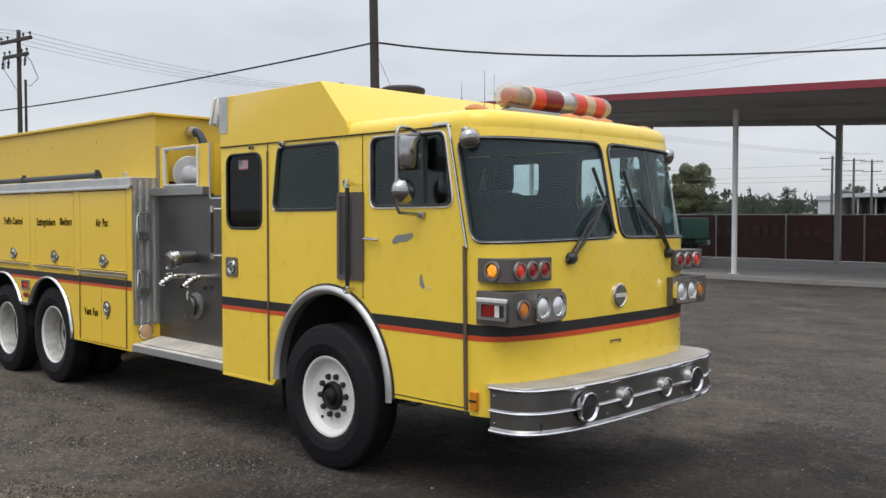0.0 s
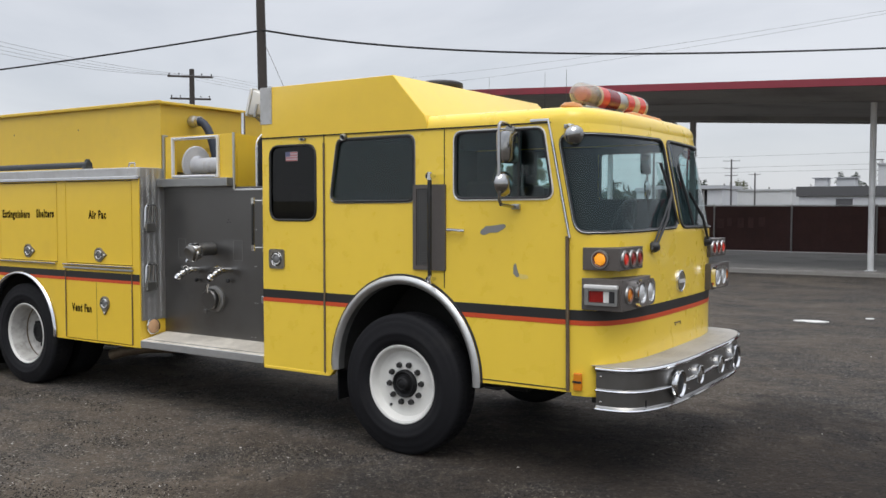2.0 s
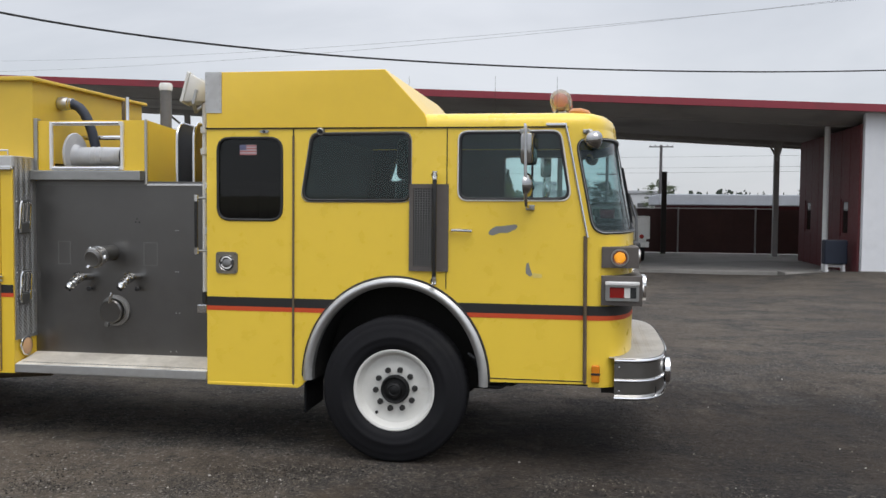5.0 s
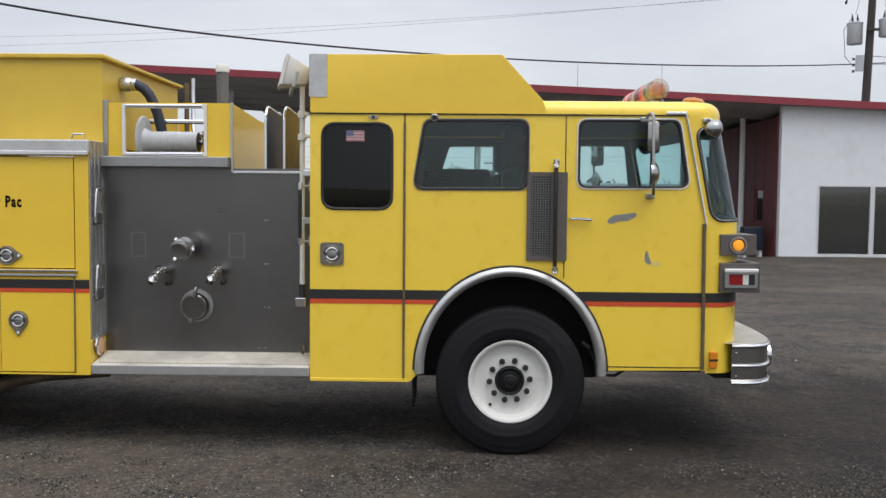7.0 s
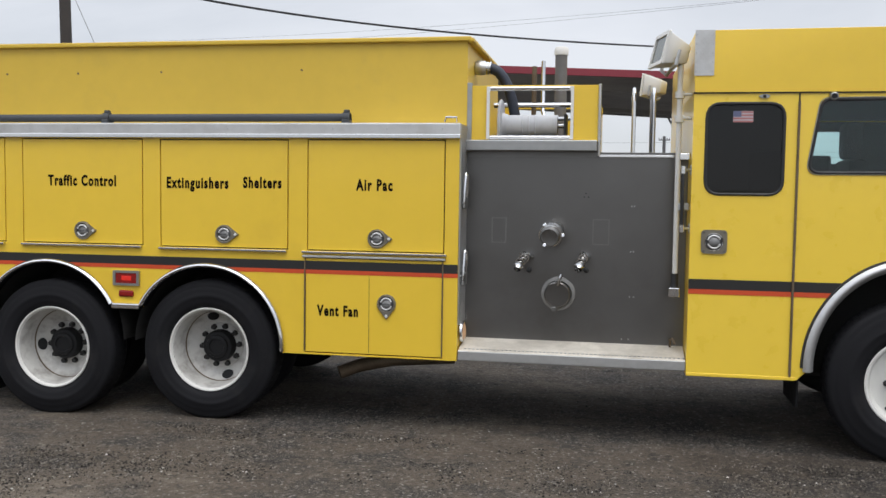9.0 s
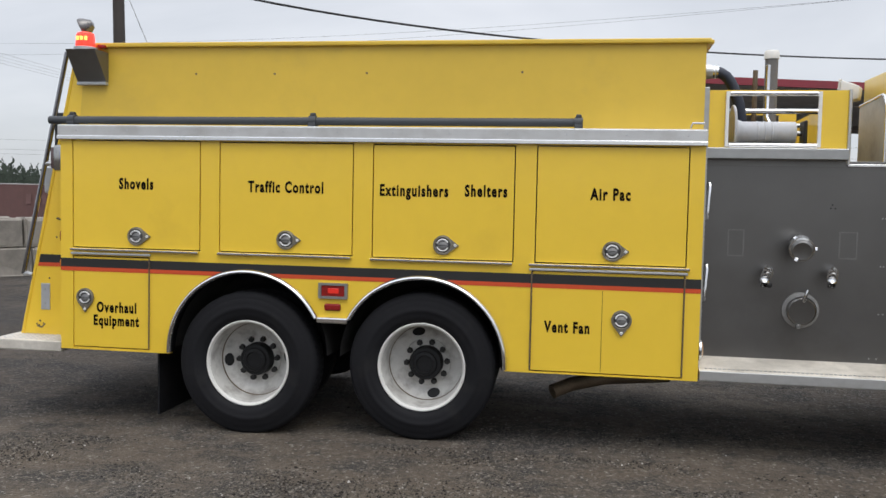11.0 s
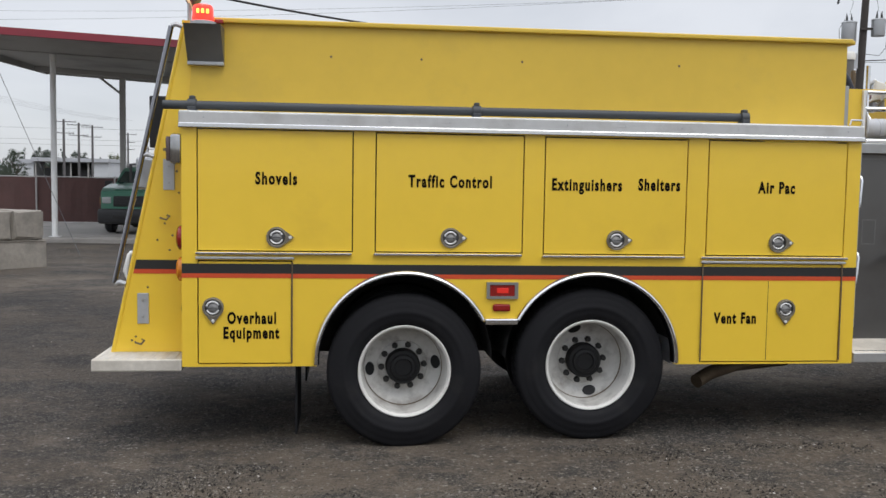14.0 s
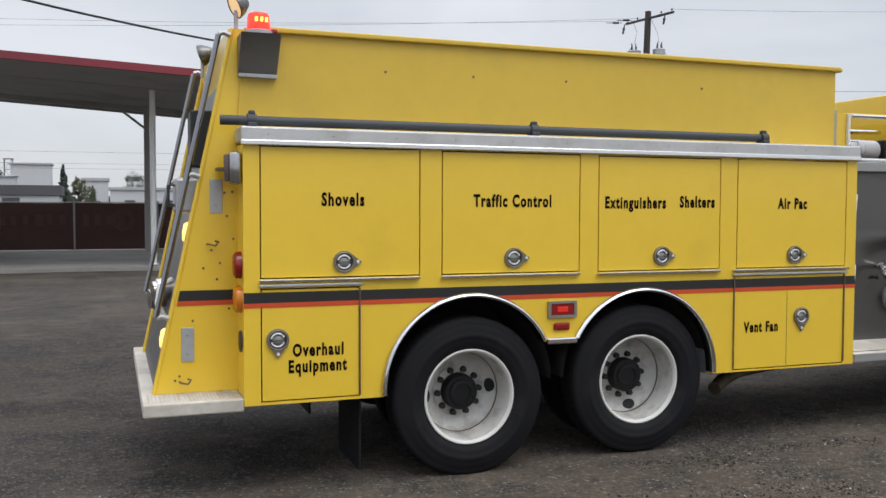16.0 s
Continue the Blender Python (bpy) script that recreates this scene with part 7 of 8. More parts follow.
# beacon bracket
LAMPBODY = material("dark_lamp_body", (0.15, 0.145, 0.14), 0.28, 0.8, 0.2, 12.0)
bm = bmesh.new()
q = [(-8.05, 0.06, 2.89), (-7.80, 0.06, 2.89), (-7.80, TY - 0.003, 2.89), (-8.05, TY - 0.003, 2.89), (-8.05, 0.235, 2.655), (-7.80, 0.235, 2.655), (-7.80, TY - 0.003, 2.655), (-8.05, TY - 0.003, 2.655)]
vs = [bm.verts.new(p) for p in q]
for fc in ((0, 1, 2, 3), (7, 6, 5, 4), (0, 4, 5, 1), (1, 5, 6, 2), (2, 6, 7, 3), (3, 7, 4, 0)):
    bm.faces.new([vs[i] for i in fc])
bk = part("beacon_bracket", bm, PANELSTEEL, truck, "steel wedge bracket")
part("bracket_lip", box((-8.05, 0.22, 2.63), (-7.80, TY - 0.003, 2.654), 0.003), GALV, bk)
for x in (-8.0, -7.93, -7.85):
    screw(bk, (x, 0.219, 2.642), 0.006)
bc = part("rear_beacon", lathe([(0.0, 0.088), (0.022, 0.088), (0.028, 0.076)], (-7.93, 0.15, 2.890), (0, 0, 1), 28), GALV, truck, "red rotating beacon", True)
part("beacon_lens", lathe([(0.026, 0.076), (0.06, 0.075), (0.066, 0.073), (0.118, 0.070), (0.134, 0.062), (0.142, 0.045), (0.145, 0.0)], (-7.93, 0.15, 2.890), (0, 0, 1), 28), glowing("lit_beacon_red", (0.95, 0.04, 0.02), 0.8), bc, "lit red beacon dome", True)
for k in range(3):
    a = -1.9 + k * 0.45
    part("beacon_lamp", box((-0.009, -0.009, -0.015), (0.009, 0.009, 0.015), 0.003, Matrix.Translation((-7.93 + 0.074 * math.cos(a), 0.15 + 0.074 * math.sin(a), 2.978))), glowing("lit_orange_bulb", (1.0, 0.35, 0.06), 3.0), bc)
part("red_reflector", box((-7.86, 0.20, 2.918), (-7.80, 0.26, 2.945), 0.006), REDLENS, truck)
for x, y, z, dv in ((-8.05, 0.32, 3.10, (-0.85, -0.25, -0.45)), (-8.16, 1.45, 2.95, (-0.8, 0.3, -0.3))):
    sl = part("work_lamp", lathe([(-0.09, 0.0), (-0.08, 0.035), (-0.03, 0.07), (0.0, 0.082), (0.012, 0.082), (0.014, 0.074)], (x, y, z), dv, 24), LAMPBODY, truck, "dark chrome adjustable work lamp", True)
    part("lens", lathe([(0.006, 0.076), (0.012, 0.04), (0.014, 0.0)], (x, y, z), dv, 24), glowing("warm_lamp_glass", (1.0, 0.66, 0.36), 0.55), sl, "warm lamp glass", True)
    part("lamp_stalk", rod((x, y, z - 0.17), (x, y, z - 0.03), 0.014), GALV, sl)
# corner lamps of the body
cb = part("corner_lamp", box((BX0 - 0.085, 0.02, 1.93), (BX0 + 0.0, 0.10, 2.14), 0.025), DULLCHROME, truck, "chrome corner lamp", True)
part("lens", box((BX0 - 0.11, 0.03, 1.95), (BX0 - 0.08, 0.09, 2.12), 0.012), material("smoked_lens", (0.10, 0.07, 0.07), 0.1), cb, "dark lens", True)
part("lamp_stem", box((BX0 - 0.14, 0.10, 2.02), (BX0 - 0.02, 0.27, 2.04)), RUST, cb)
for z, h in ((1.42, 0.075), (1.20, 0.075)):
    part("tail_reflector", lathe([(0.0, 0.088), (0.035, 0.084), (0.048, 0.066), (0.052, 0.0)], (BX0, 0.125, z), (-1, 0, 0), 24), AMBERLENS if z < 1.3 else REDLENS, truck, "round tail light", True)
part("filler_hole", lathe([(0.0, 0.072), (0.012, 0.066), (0.010, 0.0)], (BX0, 0.12, 0.93), (-1, 0, 0), 20), BLACK, truck, "", True)

# under the body
part("mud_flap", box((-7.285, 0.10, 0.02), (-7.27, 0.68, 0.55)), RUBBER, truck, "black rubber mud flap")
part("mud_flap", box((-0.735, 0.08, 0.30), (-0.72, 0.55, 0.62)), RUBBER, truck, "black rubber mud flap")
part("mud_flap", box((-4.535, 0.08, 0.52), (-4.52, 0.60, 0.82)), GALV, truck, "grey inner guard plate")
ex = part("exhaust_pipe", tube([(-3.3, 0.75, 0.42), (-3.8, 0.62, 0.40), (-4.05, 0.50, 0.36), (-4.19, 0.42, 0.31)], 0.055, 16), RUST, truck, "rusty exhaust tail pipe", True)
part("brake_hose", tube([(0.62, 0.10, 0.74), (0.66, 0.09, 0.62), (0.70, 0.09, 0.56), (0.80, 0.12, 0.55), (0.92, 0.2, 0.60)], 0.012, 8), BLACK, truck, "black hose under the arch", True)
part("brake_hose", tube([(0.55, 0.12, 0.80), (0.60, 0.10, 0.77), (0.63, 0.12, 0.70)], 0.016, 8), BLACK, truck, "", True)
# widened to keep light off the ground below
part("fuel_tank", box((-4.45, 0.95, 0.36), (-3.15, W - 0.5, 0.70), 0.06), DARK, truck, "dark tank under the frame, widened to block light")
# unseen running gear, added so less light gets under the truck
bm = rod((-6.9, W / 2, 0.55), (-2.2, W / 2, 0.62), 0.06, None, 14)
part("drive_shaft", bm, DARK, truck, "unseen drive shaft added under the body", True)
for cx in (RC, MC):
    part("differential", lathe([(-0.28, 0.0), (-0.26, 0.12), (-0.1, 0.21), (0.08, 0.22), (0.22, 0.14), (0.3, 0.08), (0.32, 0.0)], (cx, W / 2, 0.52), (1, 0, 0), 24), DARK, truck, "unseen differential housing added to block light", True)
    for y in (0.80, W - 0.80):
        part("axle_spring", box((cx - 0.6, y - 0.05, 0.60), (cx + 0.6, y + 0.05, 0.72), 0.02), DARK, truck, "unseen leaf spring added to block light")
    part("brake_drum", rod((cx, 0.70, 0.52), (cx, 0.90, 0.52), 0.21, None, 24), DARK, truck, "", True)
    part("brake_chamber", rod((cx + 0.18, 0.98, 0.62), (cx + 0.40, 0.98, 0.66), 0.09, None, 16), DARK, truck, "", True)
for y in (0.72, W - 0.72):
    part("front_spring", box((-0.75, y - 0.05, 0.42), (0.75, y + 0.05, 0.52), 0.02), DARK, truck, "unseen leaf spring added to block light")
for x0, x1, y in ((-2.95, -2.15, 0.62), (-2.0, -1.55, 0.62)):
    part("air_tank", rod((x0, y, 0.60), (x1, y, 0.60), 0.13, None, 20), DARK, truck, "dark air tank added under the board to block light", True)
part("transmission", box((-1.3, 0.85, 0.40), (0.9, W - 0.85, 0.98), 0.08), DARK, truck, "engine and gearbox block added to keep light out")
part("cross_member", box((-7.9, 0.86, 0.60), (-7.72, W - 0.86, 0.84)), DARK, truck)
part("cross_member", box((-5.92, 0.86, 0.60), (-5.74, W - 0.86, 0.84)), DARK, truck)
# far flap and cab underside block, also added against light from beyond
part("far_mud_flap", box((-7.285, W - 0.68, 0.05), (-7.27, W - 0.10, 0.55)), RUBBER, truck, "black rubber mud flap")
part("underside_light_block", box((-1.48, 0.80, 0.42), (-0.78, W - 0.30, 0.60), 0.05), DARK, truck)


# ---- parked utility trucks under the canopy ----
TYREFAR = material("far_tyre_rubber", (0.015, 0.015, 0.016), 0.8)
DARKGLASS = material("parked_truck_glass", (0.035, 0.055, 0.052), 0.06, 0.0, 0.4, spec=0.8)
DARKGLASS.node_tree.nodes["Principled BSDF"].inputs["IOR"].default_value = 1.8

LAMPCLOUD = material("clouded_lamp_plastic", (0.42, 0.44, 0.44), 0.12, 0.0, 0.25, 9.0)
CORNERLENS = material("dull_amber_plastic", (0.22, 0.12, 0.06), 0.2, 0.0, 0.2, 9.0)


def utility_truck(name, label, colour, at, heading, service, lights):
    """A pickup with a service body; it points along its own +x."""
    t = thing(name, label, "pickup truck", at=at)
    t.rotation_euler = (0, 0, radians(heading))
    hw = 0.98
    side = [(-2.75, 0.62), (2.60, 0.56), (2.76, 0.66), (2.78, 1.04), (2.69, 1.20), (2.36, 1.30), (1.34, 1.42), (0.9, 1.36), (-0.7, 1.28), (-2.75, 1.16)]
    bm = plate(rounded(side, 0.07, 4), (), -hw, hw)
    for v in bm.verts:
        if v.co.x > 2.0:
            v.co.y *= 1 - 0.08 * (v.co.x - 2.0) / 0.78
    bmesh.ops.bevel(bm, geom=[e for e in bm.edges if e.calc_face_angle(0) > 1.2], offset=0.05, segments=2, profile=0.5, affect="EDGES")
    part("body", bm, colour, t, "", True)
    part("hood_crease", plate([(1.36, 1.38), (2.60, 1.20), (2.62, 1.265), (2.36, 1.335), (1.36, 1.455)], (), -0.56, 0.56), colour, t, "", True)
    taper = lambda z: 1 - 0.20 * max(0.0, z - 1.2) / 0.7
    cab = [(1.42, 1.22), (0.78, 1.80), (0.55, 1.90), (-0.35, 1.90), (-0.55, 1.80), (-0.66, 1.12)]
    bm = plate(rounded(cab, 0.06, 4), (), -0.92, 0.92)
    for v in bm.verts:
        v.co.y *= taper(v.co.z)
    part("cab", bm, colour, t, "", True)
    bm = bmesh.new()
    q = [(1.205, 0.80, 1.437), (1.205, -0.80, 1.437), (0.83, -0.66, 1.77), (0.83, 0.66, 1.77)]
    vs = [bm.verts.new(p) for p in q] + [bm.verts.new((p[0] - 0.05, p[1], p[2] - 0.05)) for p in q]
    for f in ((0, 1, 2, 3), (0, 4, 5, 1), (1, 5, 6, 2), (2, 6, 7, 3), (3, 7, 4, 0), (7, 6, 5, 4)):
        bm.faces.new([vs[k] for k in f])
    bmesh.ops.translate(bm, verts=bm.verts, vec=(0.022, 0, 0.022))
    ws = part("windshield", bm, DARKGLASS, t, "dark windshield")
    if not lights:
        part("window_sticker", plate([(1.0, 0.25), (1.0, 0.5), (0.92, 0.5), (0.92, 0.25)], (), 0.0, 0.004, lambda a, b, d: (a + 0.03 + d, b, 1.27 + (1.405 - a) * 0.887 + 0.03 + d)), flag_white, ws, "pale paper sticker")
    part("rear_window", box((-0.655, -0.62, 1.32), (-0.60, 0.62, 1.72), 0.01), DARKGLASS, t, "dark rear window")
    for s in (-1, 1):
        y = s * 0.912
        bm = plate([(1.18, 1.30), (0.74, 1.76), (-0.40, 1.77), (-0.50, 1.30)], (), min(y, y + s * 0.02), max(y, y + s * 0.02))
        for v in bm.verts:
            v.co.y *= taper(v.co.z)
        part("side_window", bm, DARKGLASS, t, "dark side window")
        m = part("door_mirror", box((0.95, s * 1.0 - 0.06, 1.28), (1.06, s * 1.0 + 0.16 * s + 0.06, 1.50), 0.02) if s > 0 else box((0.95, -1.22, 1.28), (1.06, -1.0, 1.50), 0.02), BLACK, t, "black door mirror")
        part("headlamp", box((2.70, s * 0.75 - 0.13, 0.86), (2.80, s * 0.75 + 0.13, 1.05), 0.04), LAMPCLOUD, t, "clouded clear headlamp")
        part("turn_lamp", box((2.66, s * 0.90 - 0.05, 0.84), (2.77, s * 0.90 + 0.05, 1.05), 0.02), CORNERLENS, t, "dull amber corner lamp")
        for x in (1.75, -1.55):
            w = part("wheel", lathe([(0.0, 0.0), (0.0, 0.20), (0.02, 0.24), (0.0, 0.33), (0.05, 0.38), (0.22, 0.38), (0.25, 0.33), (0.25, 0.0)], (x, s * (hw + 0.01), 0.38), (0, -s, 0), 28), TYREFAR, t, "black tyre", True)
            part("rim", lathe([(0.0, 0.20), (0.03, 0.18), (0.05, 0.0)], (x, s * (hw + 0.008), 0.38), (0, -s, 0), 20), GALV, w, "grey wheel", True)
            part("arch", plate(arc(x, 0.55, 0.46, 0.44, 180, 0, 16), (), min(s * (hw - 0.01), s * (hw + 0.004)), max(s * (hw - 0.01), s * (hw + 0.004))), DARK, t)
        part("service_box", box((-2.80, min(s * 0.56, s * 1.08), 0.78), (-0.72, max(s * 0.56, s * 1.08), 1.50), 0.02), service, t, "tall service body cabinet")
        part("service_door", box((-1.9, min(s * 1.081, s * 1.088), 0.95), (-0.80, max(s * 1.081, s * 1.088), 1.45)), service, t)
        part("tail_lamp", lathe([(0.0, 0.07), (0.02, 0.06), (0.024, 0.0)], (-2.80, s * 0.84, 0.86), (-1, 0, 0), 16), REDLENS, t, "round red tail lamp", True)
        part("reverse_lamp", lathe([(0.0, 0.06), (0.02, 0.05), (0.024, 0.0)], (-2.80, s * 0.68, 0.86), (-1, 0, 0), 16), LAMPGLASS, t, "clear reversing lamp", True)
    part("grille", box((2.72, -0.56, 0.78), (2.795, 0.56, 1.08), 0.03), BLACK, t, "dark grille")
    for k in range(3):
        part("grille_bar", box((2.785, -0.54, 0.84 + k * 0.08), (2.81, 0.54, 0.87 + k * 0.08), 0.006), GALV if lights else BLACK, t)
    part("front_bumper", box((2.62, -0.99, 0.30), (2.90, 0.99, 0.72), 0.08), BLACK, t, "black front bumper", True)
    part("air_intake", box((2.86, -0.55, 0.44), (2.905, 0.55, 0.54), 0.01), DARK, t)
    part("roof_rail", box((-0.3, -0.62, 1.895), (0.5, 0.62, 1.93), 0.015), colour, t, "", True)
    part("rear_bumper", box((-2.98, -1.05, 0.52), (-2.78, 1.05, 0.70), 0.02), service if lights else GALV, t, "rear bumper")
    part("tailgate", box((-2.82, -0.56, 0.72), (-2.76, 0.56, 1.12), 0.01), service, t, "tailgate")
    part("chassis", box((-2.7, -0.78, 0.26), (2.6, 0.7, 0.6)), DARK, t)
    if lights:
        for y0, y1 in ((-0.55, -0.34), (-0.14, -0.02), (0.06, 0.16), (0.30, 0.55)):
            part("red_panel", box((-2.835, y0, 0.98), (-2.822, y1, 1.12)), material("faded_red_panel", (0.48, 0.07, 0.06), 0.5), t, "red reflective panel")
        for y in (-0.14, 0.0, 0.14):
            part("marker_lamp", box((-2.835, y - 0.035, 0.84), (-2.82, y + 0.035, 0.885)), BLACK, t)
        part("water_tank", box((-2.3, -0.5, 0.9), (-0.9, 0.5, 1.42), 0.08), BLACK, t, "dark tank in the bed")
        part("hose_reel", lathe([(0.0, 0.0), (0.0, 0.24), (0.03, 0.24), (0.03, 0.16), (0.4, 0.16), (0.4, 0.24), (0.43, 0.24), (0.43, 0.0)], (-1.6, -0.05, 1.55), (0, 1, 0), 24), REDPAINT, t, "red hose reel", True)
        part("roll_bar", tube([(-0.75, -0.75, 1.1), (-0.75, -0.72, 1.85), (-0.75, -0.5, 1.93), (-0.75, 0.5, 1.93), (-0.75, 0.72, 1.85), (-0.75, 0.75, 1.1)], 0.035, 8), material("olive_rack", (0.12, 0.13, 0.10), 0.6), t, "dark rack behind the cab", True)
        part("whip_antenna", rod((-0.9, 0.9, 1.5), (-0.9, 0.9, 2.4), 0.012, 0.006, 6), BLACK, t)
    return t


PICKGREEN = material("dull_green_paint", (0.072, 0.195, 0.137), 0.30, 0.0, 0.08, 2.0, coat=0.3)
TEAL = material("teal_service_paint", (0.05, 0.16, 0.115), 0.5, 0.0, 0.08, 2.0)
OFFWHITE = material("off_white_paint", (0.58, 0.57, 0.54), 0.5, 0.0, 0.06, 2.0, dirt=(0.40, 0.38, 0.34), dirt_at=(0.55, 0.8), dirt_scale=2.0)
utility_truck("pickup", "dull green pickup truck parked under the canopy", PICKGREEN, (-13.72, 26.7, 0.09), -90, TEAL, False).scale = (1.08, 1.12, 1.14)
utility_truck("brush_truck", "small white brush fire truck with red panels, rear on", OFFWHITE, (2.28, 27.1, 0.09), 90, OFFWHITE, True).scale = (1.1, 1.1, 1.04)

# ---- utility poles and wires ----
def sag_line(a, b, sag, n=24):
    a, b = Vector(a), Vector(b)
    return [a.lerp(b, i / n) - Vector((0, 0, 4 * sag * (i / n) * (1 - i / n))) for i in range(n + 1)]


# paler than WOOD: distance haze is put into the colour
FARWOOD = material("far_pole_wood_in_haze", (0.105, 0.10, 0.10), 0.9, 0.0, 0.2, 3.0)


def utility_pole(x, y, h, r=0.14, arms=(), turn=0.0, lean=(0, 0), cans=0, label="weathered wooden utility pole"):
    wood = FARWOOD if y > 80 else WOOD
    p = thing("utility_pole", label, "utility pole", "utility poles along the lot")
    part("shaft", rod((x, y, -0.05), (x + lean[0], y + lean[1], h), r, r * 0.72, 14), wood, p, "", True)
    c, s = math.cos(radians(turn)), math.sin(radians(turn))
    for z, half in arms:
        fx, fy = x + lean[0] * z / h, y + lean[1] * z / h
        arm = part("crossarm", box((-half, -0.05, -0.06), (half, 0.05, 0.06), 0.006, Matrix.Translation((fx, fy - 0.12, z)) @ Matrix.Rotation(radians(turn), 4, "Z")), wood, p, "wooden crossarm")
        for k in (-0.92, -0.5, 0.5, 0.92):
            q = (fx + k * half * c, fy - 0.12 + k * half * s)
            part("insulator", lathe([(0.0, 0.02), (0.08, 0.02), (0.09, 0.05), (0.15, 0.045), (0.19, 0.0)], (q[0], q[1], z + 0.05), (0, 0, 1), 8), BLACK, arm)
    for k in range(cans):
        # transformer cans hang on both sides of the shaft, across the crossarm
        sd, r, z0, z1 = ((-1, 0.37, h - 3.3, h - 2.2), (1, 0.34, h - 3.0, h - 2.1))[k]
        q, qy = x + lean[0] * 0.8 + sd * 0.66, y + lean[1] * 0.8 - sd * 0.25
        cn = part("transformer", lathe([(0.0, 0.0), (0.0, r * 0.92), (0.05, r), (z1 - z0 - 0.12, r), (z1 - z0 - 0.10, r * 1.06), (z1 - z0 - 0.05, r * 1.06), (z1 - z0, r * 0.8), (z1 - z0 + 0.03, 0.0)], (q, qy, z0), (0, 0, 1), 24), GALV, p, "grey transformer can", True)
        part("hanger", box((min(q, x) + (0.05 if sd > 0 else r), qy - 0.05, z0 + 0.3), (max(q, x) - (r if sd > 0 else 0.05), qy + 0.05, z0 + 0.42)), WOOD, cn)
        for dx in (-0.12, 0.14):
            part("bushing", lathe([(0.0, 0.05), (0.08, 0.07), (0.14, 0.04), (0.2, 0.06), (0.28, 0.03), (0.42, 0.02), (0.43, 0.0)], (q + dx, qy, z1 - 0.02), (0.1 * sd, 0, 1), 10), BLACK, cn)
        part("jumper", tube([(q + sd * 0.1, qy, z1 + 0.3), (q + sd * 0.55, qy, z1 - 0.4), (q + sd * 0.45, qy, z0 - 0.6), (q + sd * 0.1, qy, z0 - 1.0), (x, y - 0.15, z0 - 0.9)], 0.014, 6), WIRE, cn, "", True)
        part("drop_lead", tube([(q, qy, z1 + 0.35), (q - sd * 0.15, qy - 0.05, h - 1.2), (x + sd * 0.2, y - sd * 0.6, h - 0.5)], 0.010, 5), WIRE, cn)
    if cans:
        rack = part("service_rack", box((x - 0.45, y - 0.28, h - 4.7), (x - 0.05, y - 0.22, h - 3.9), 0.01), GALV, p, "service wire rack")
        for k in range(3):
            part("spool", lathe([(0.0, 0.0), (0.0, 0.08), (0.05, 0.05), (0.1, 0.08), (0.1, 0.0)], (x - 0.55, y - 0.25, h - 4.75 + k * 0.3), (0, 0, 1), 10), BLACK, rack)
        for z, off in ((h - 0.38, -1.7), (h - 0.38, -0.8)):
            part("strain_insulator", lathe([(0.0, 0.02), (0.15, 0.02), (0.16, 0.06), (0.5, 0.06), (0.52, 0.02), (0.9, 0.02), (0.9, 0.0)], (x + 0.17 * off, y - 0.98 * off, z), (-0.9, 0.43, 0.02), 8), BLACK, p)
        for off in (-1.6, 1.75):
            part("cutout_fuse", lathe([(0.0, 0.03), (0.1, 0.07), (0.2, 0.04), (0.3, 0.08), (0.45, 0.04), (0.6, 0.03), (0.6, 0.0)], (x - 0.17 * off * -1, y - 0.98 * off, h - 1.05), (0.25, 0.1, 1), 10), BLACK, p)
    return p


utility_pole(-15.47, 14.34, 11.5, 0.165, (), 0, (-0.28, 0.03), label="tall dark wooden pole carrying a cable")
utility_pole(19.6, 39.3, 12.95, 0.24, ((12.55, 1.95),), -80, (0.42, 0.0), cans=2, label="wooden pole with two grey transformer cans")
utility_pole(-42.8, 35.5, 10.9, 0.22, ((10.4, 1.45), (8.95, 1.3)), 48, label="wooden power pole with two crossarms")
gear = utility_pole(-29.95, 9.24, 8.85, 0.105, ((8.45, 1.1), (7.88, 0.85)), 8, label="wooden power pole with switch gear")
for dx in (-0.75, -0.35, 0.5, 0.8):
    part("cutout_fuse", lathe([(0.0, 0.02), (0.06, 0.05), (0.14, 0.03), (0.2, 0.055), (0.3, 0.03), (0.42, 0.02), (0.42, 0.0)], (-29.95 + dx, 9.02 + 0.14 * dx, 7.42), (0.2, 0, 1), 10), BLACK, gear, "dark cutout fuse")
part("jumper", tube([(-29.2, 9.12, 7.9), (-29.0, 9.3, 7.6), (-29.1, 9.6, 7.0), (-30.2, 9.75, 6.85), (-30.7, 9.8, 6.95)], 0.012, 6), WIRE, gear, "", True)
part("jumper", tube([(-30.6, 9.0, 7.9), (-30.75, 9.0, 7.4), (-30.5, 9.1, 7.1), (-30.0, 9.15, 6.6)], 0.012, 6), WIRE, gear, "", True)
utility_pole(-30.8, 9.8, 7.15, 0.065, (), 0, label="slim grey pole beside a power pole")
for x, y, h in ((-52.1, 146.0, 11.5), (-53.6, 159.6, 11.8), (-53.8, 169.0, 12.0), (-56.8, 209.7, 12.8), (-56.6, 230.0, 10.3)):
    arms = ((h - 0.4, 1.9), (h - 2.2, 1.6), (h - 3.8, 1.4))[:3 if y > 200 else 2] if h > 11 else ((h - 0.5, 1.4),)
    utility_pole(x, y, h, 0.24, arms, 12, label="distant power pole with crossarms")
utility_pole(9.2, 95.0, 8.8, 0.2, ((8.6, 1.3),), 0, label="distant power pole with crossarms")
utility_pole(3.45, 95.0, 8.1, 0.22, ((5.6, 1.1), (7.7, 0.6)), 0, label="distant power pole with crossarms")


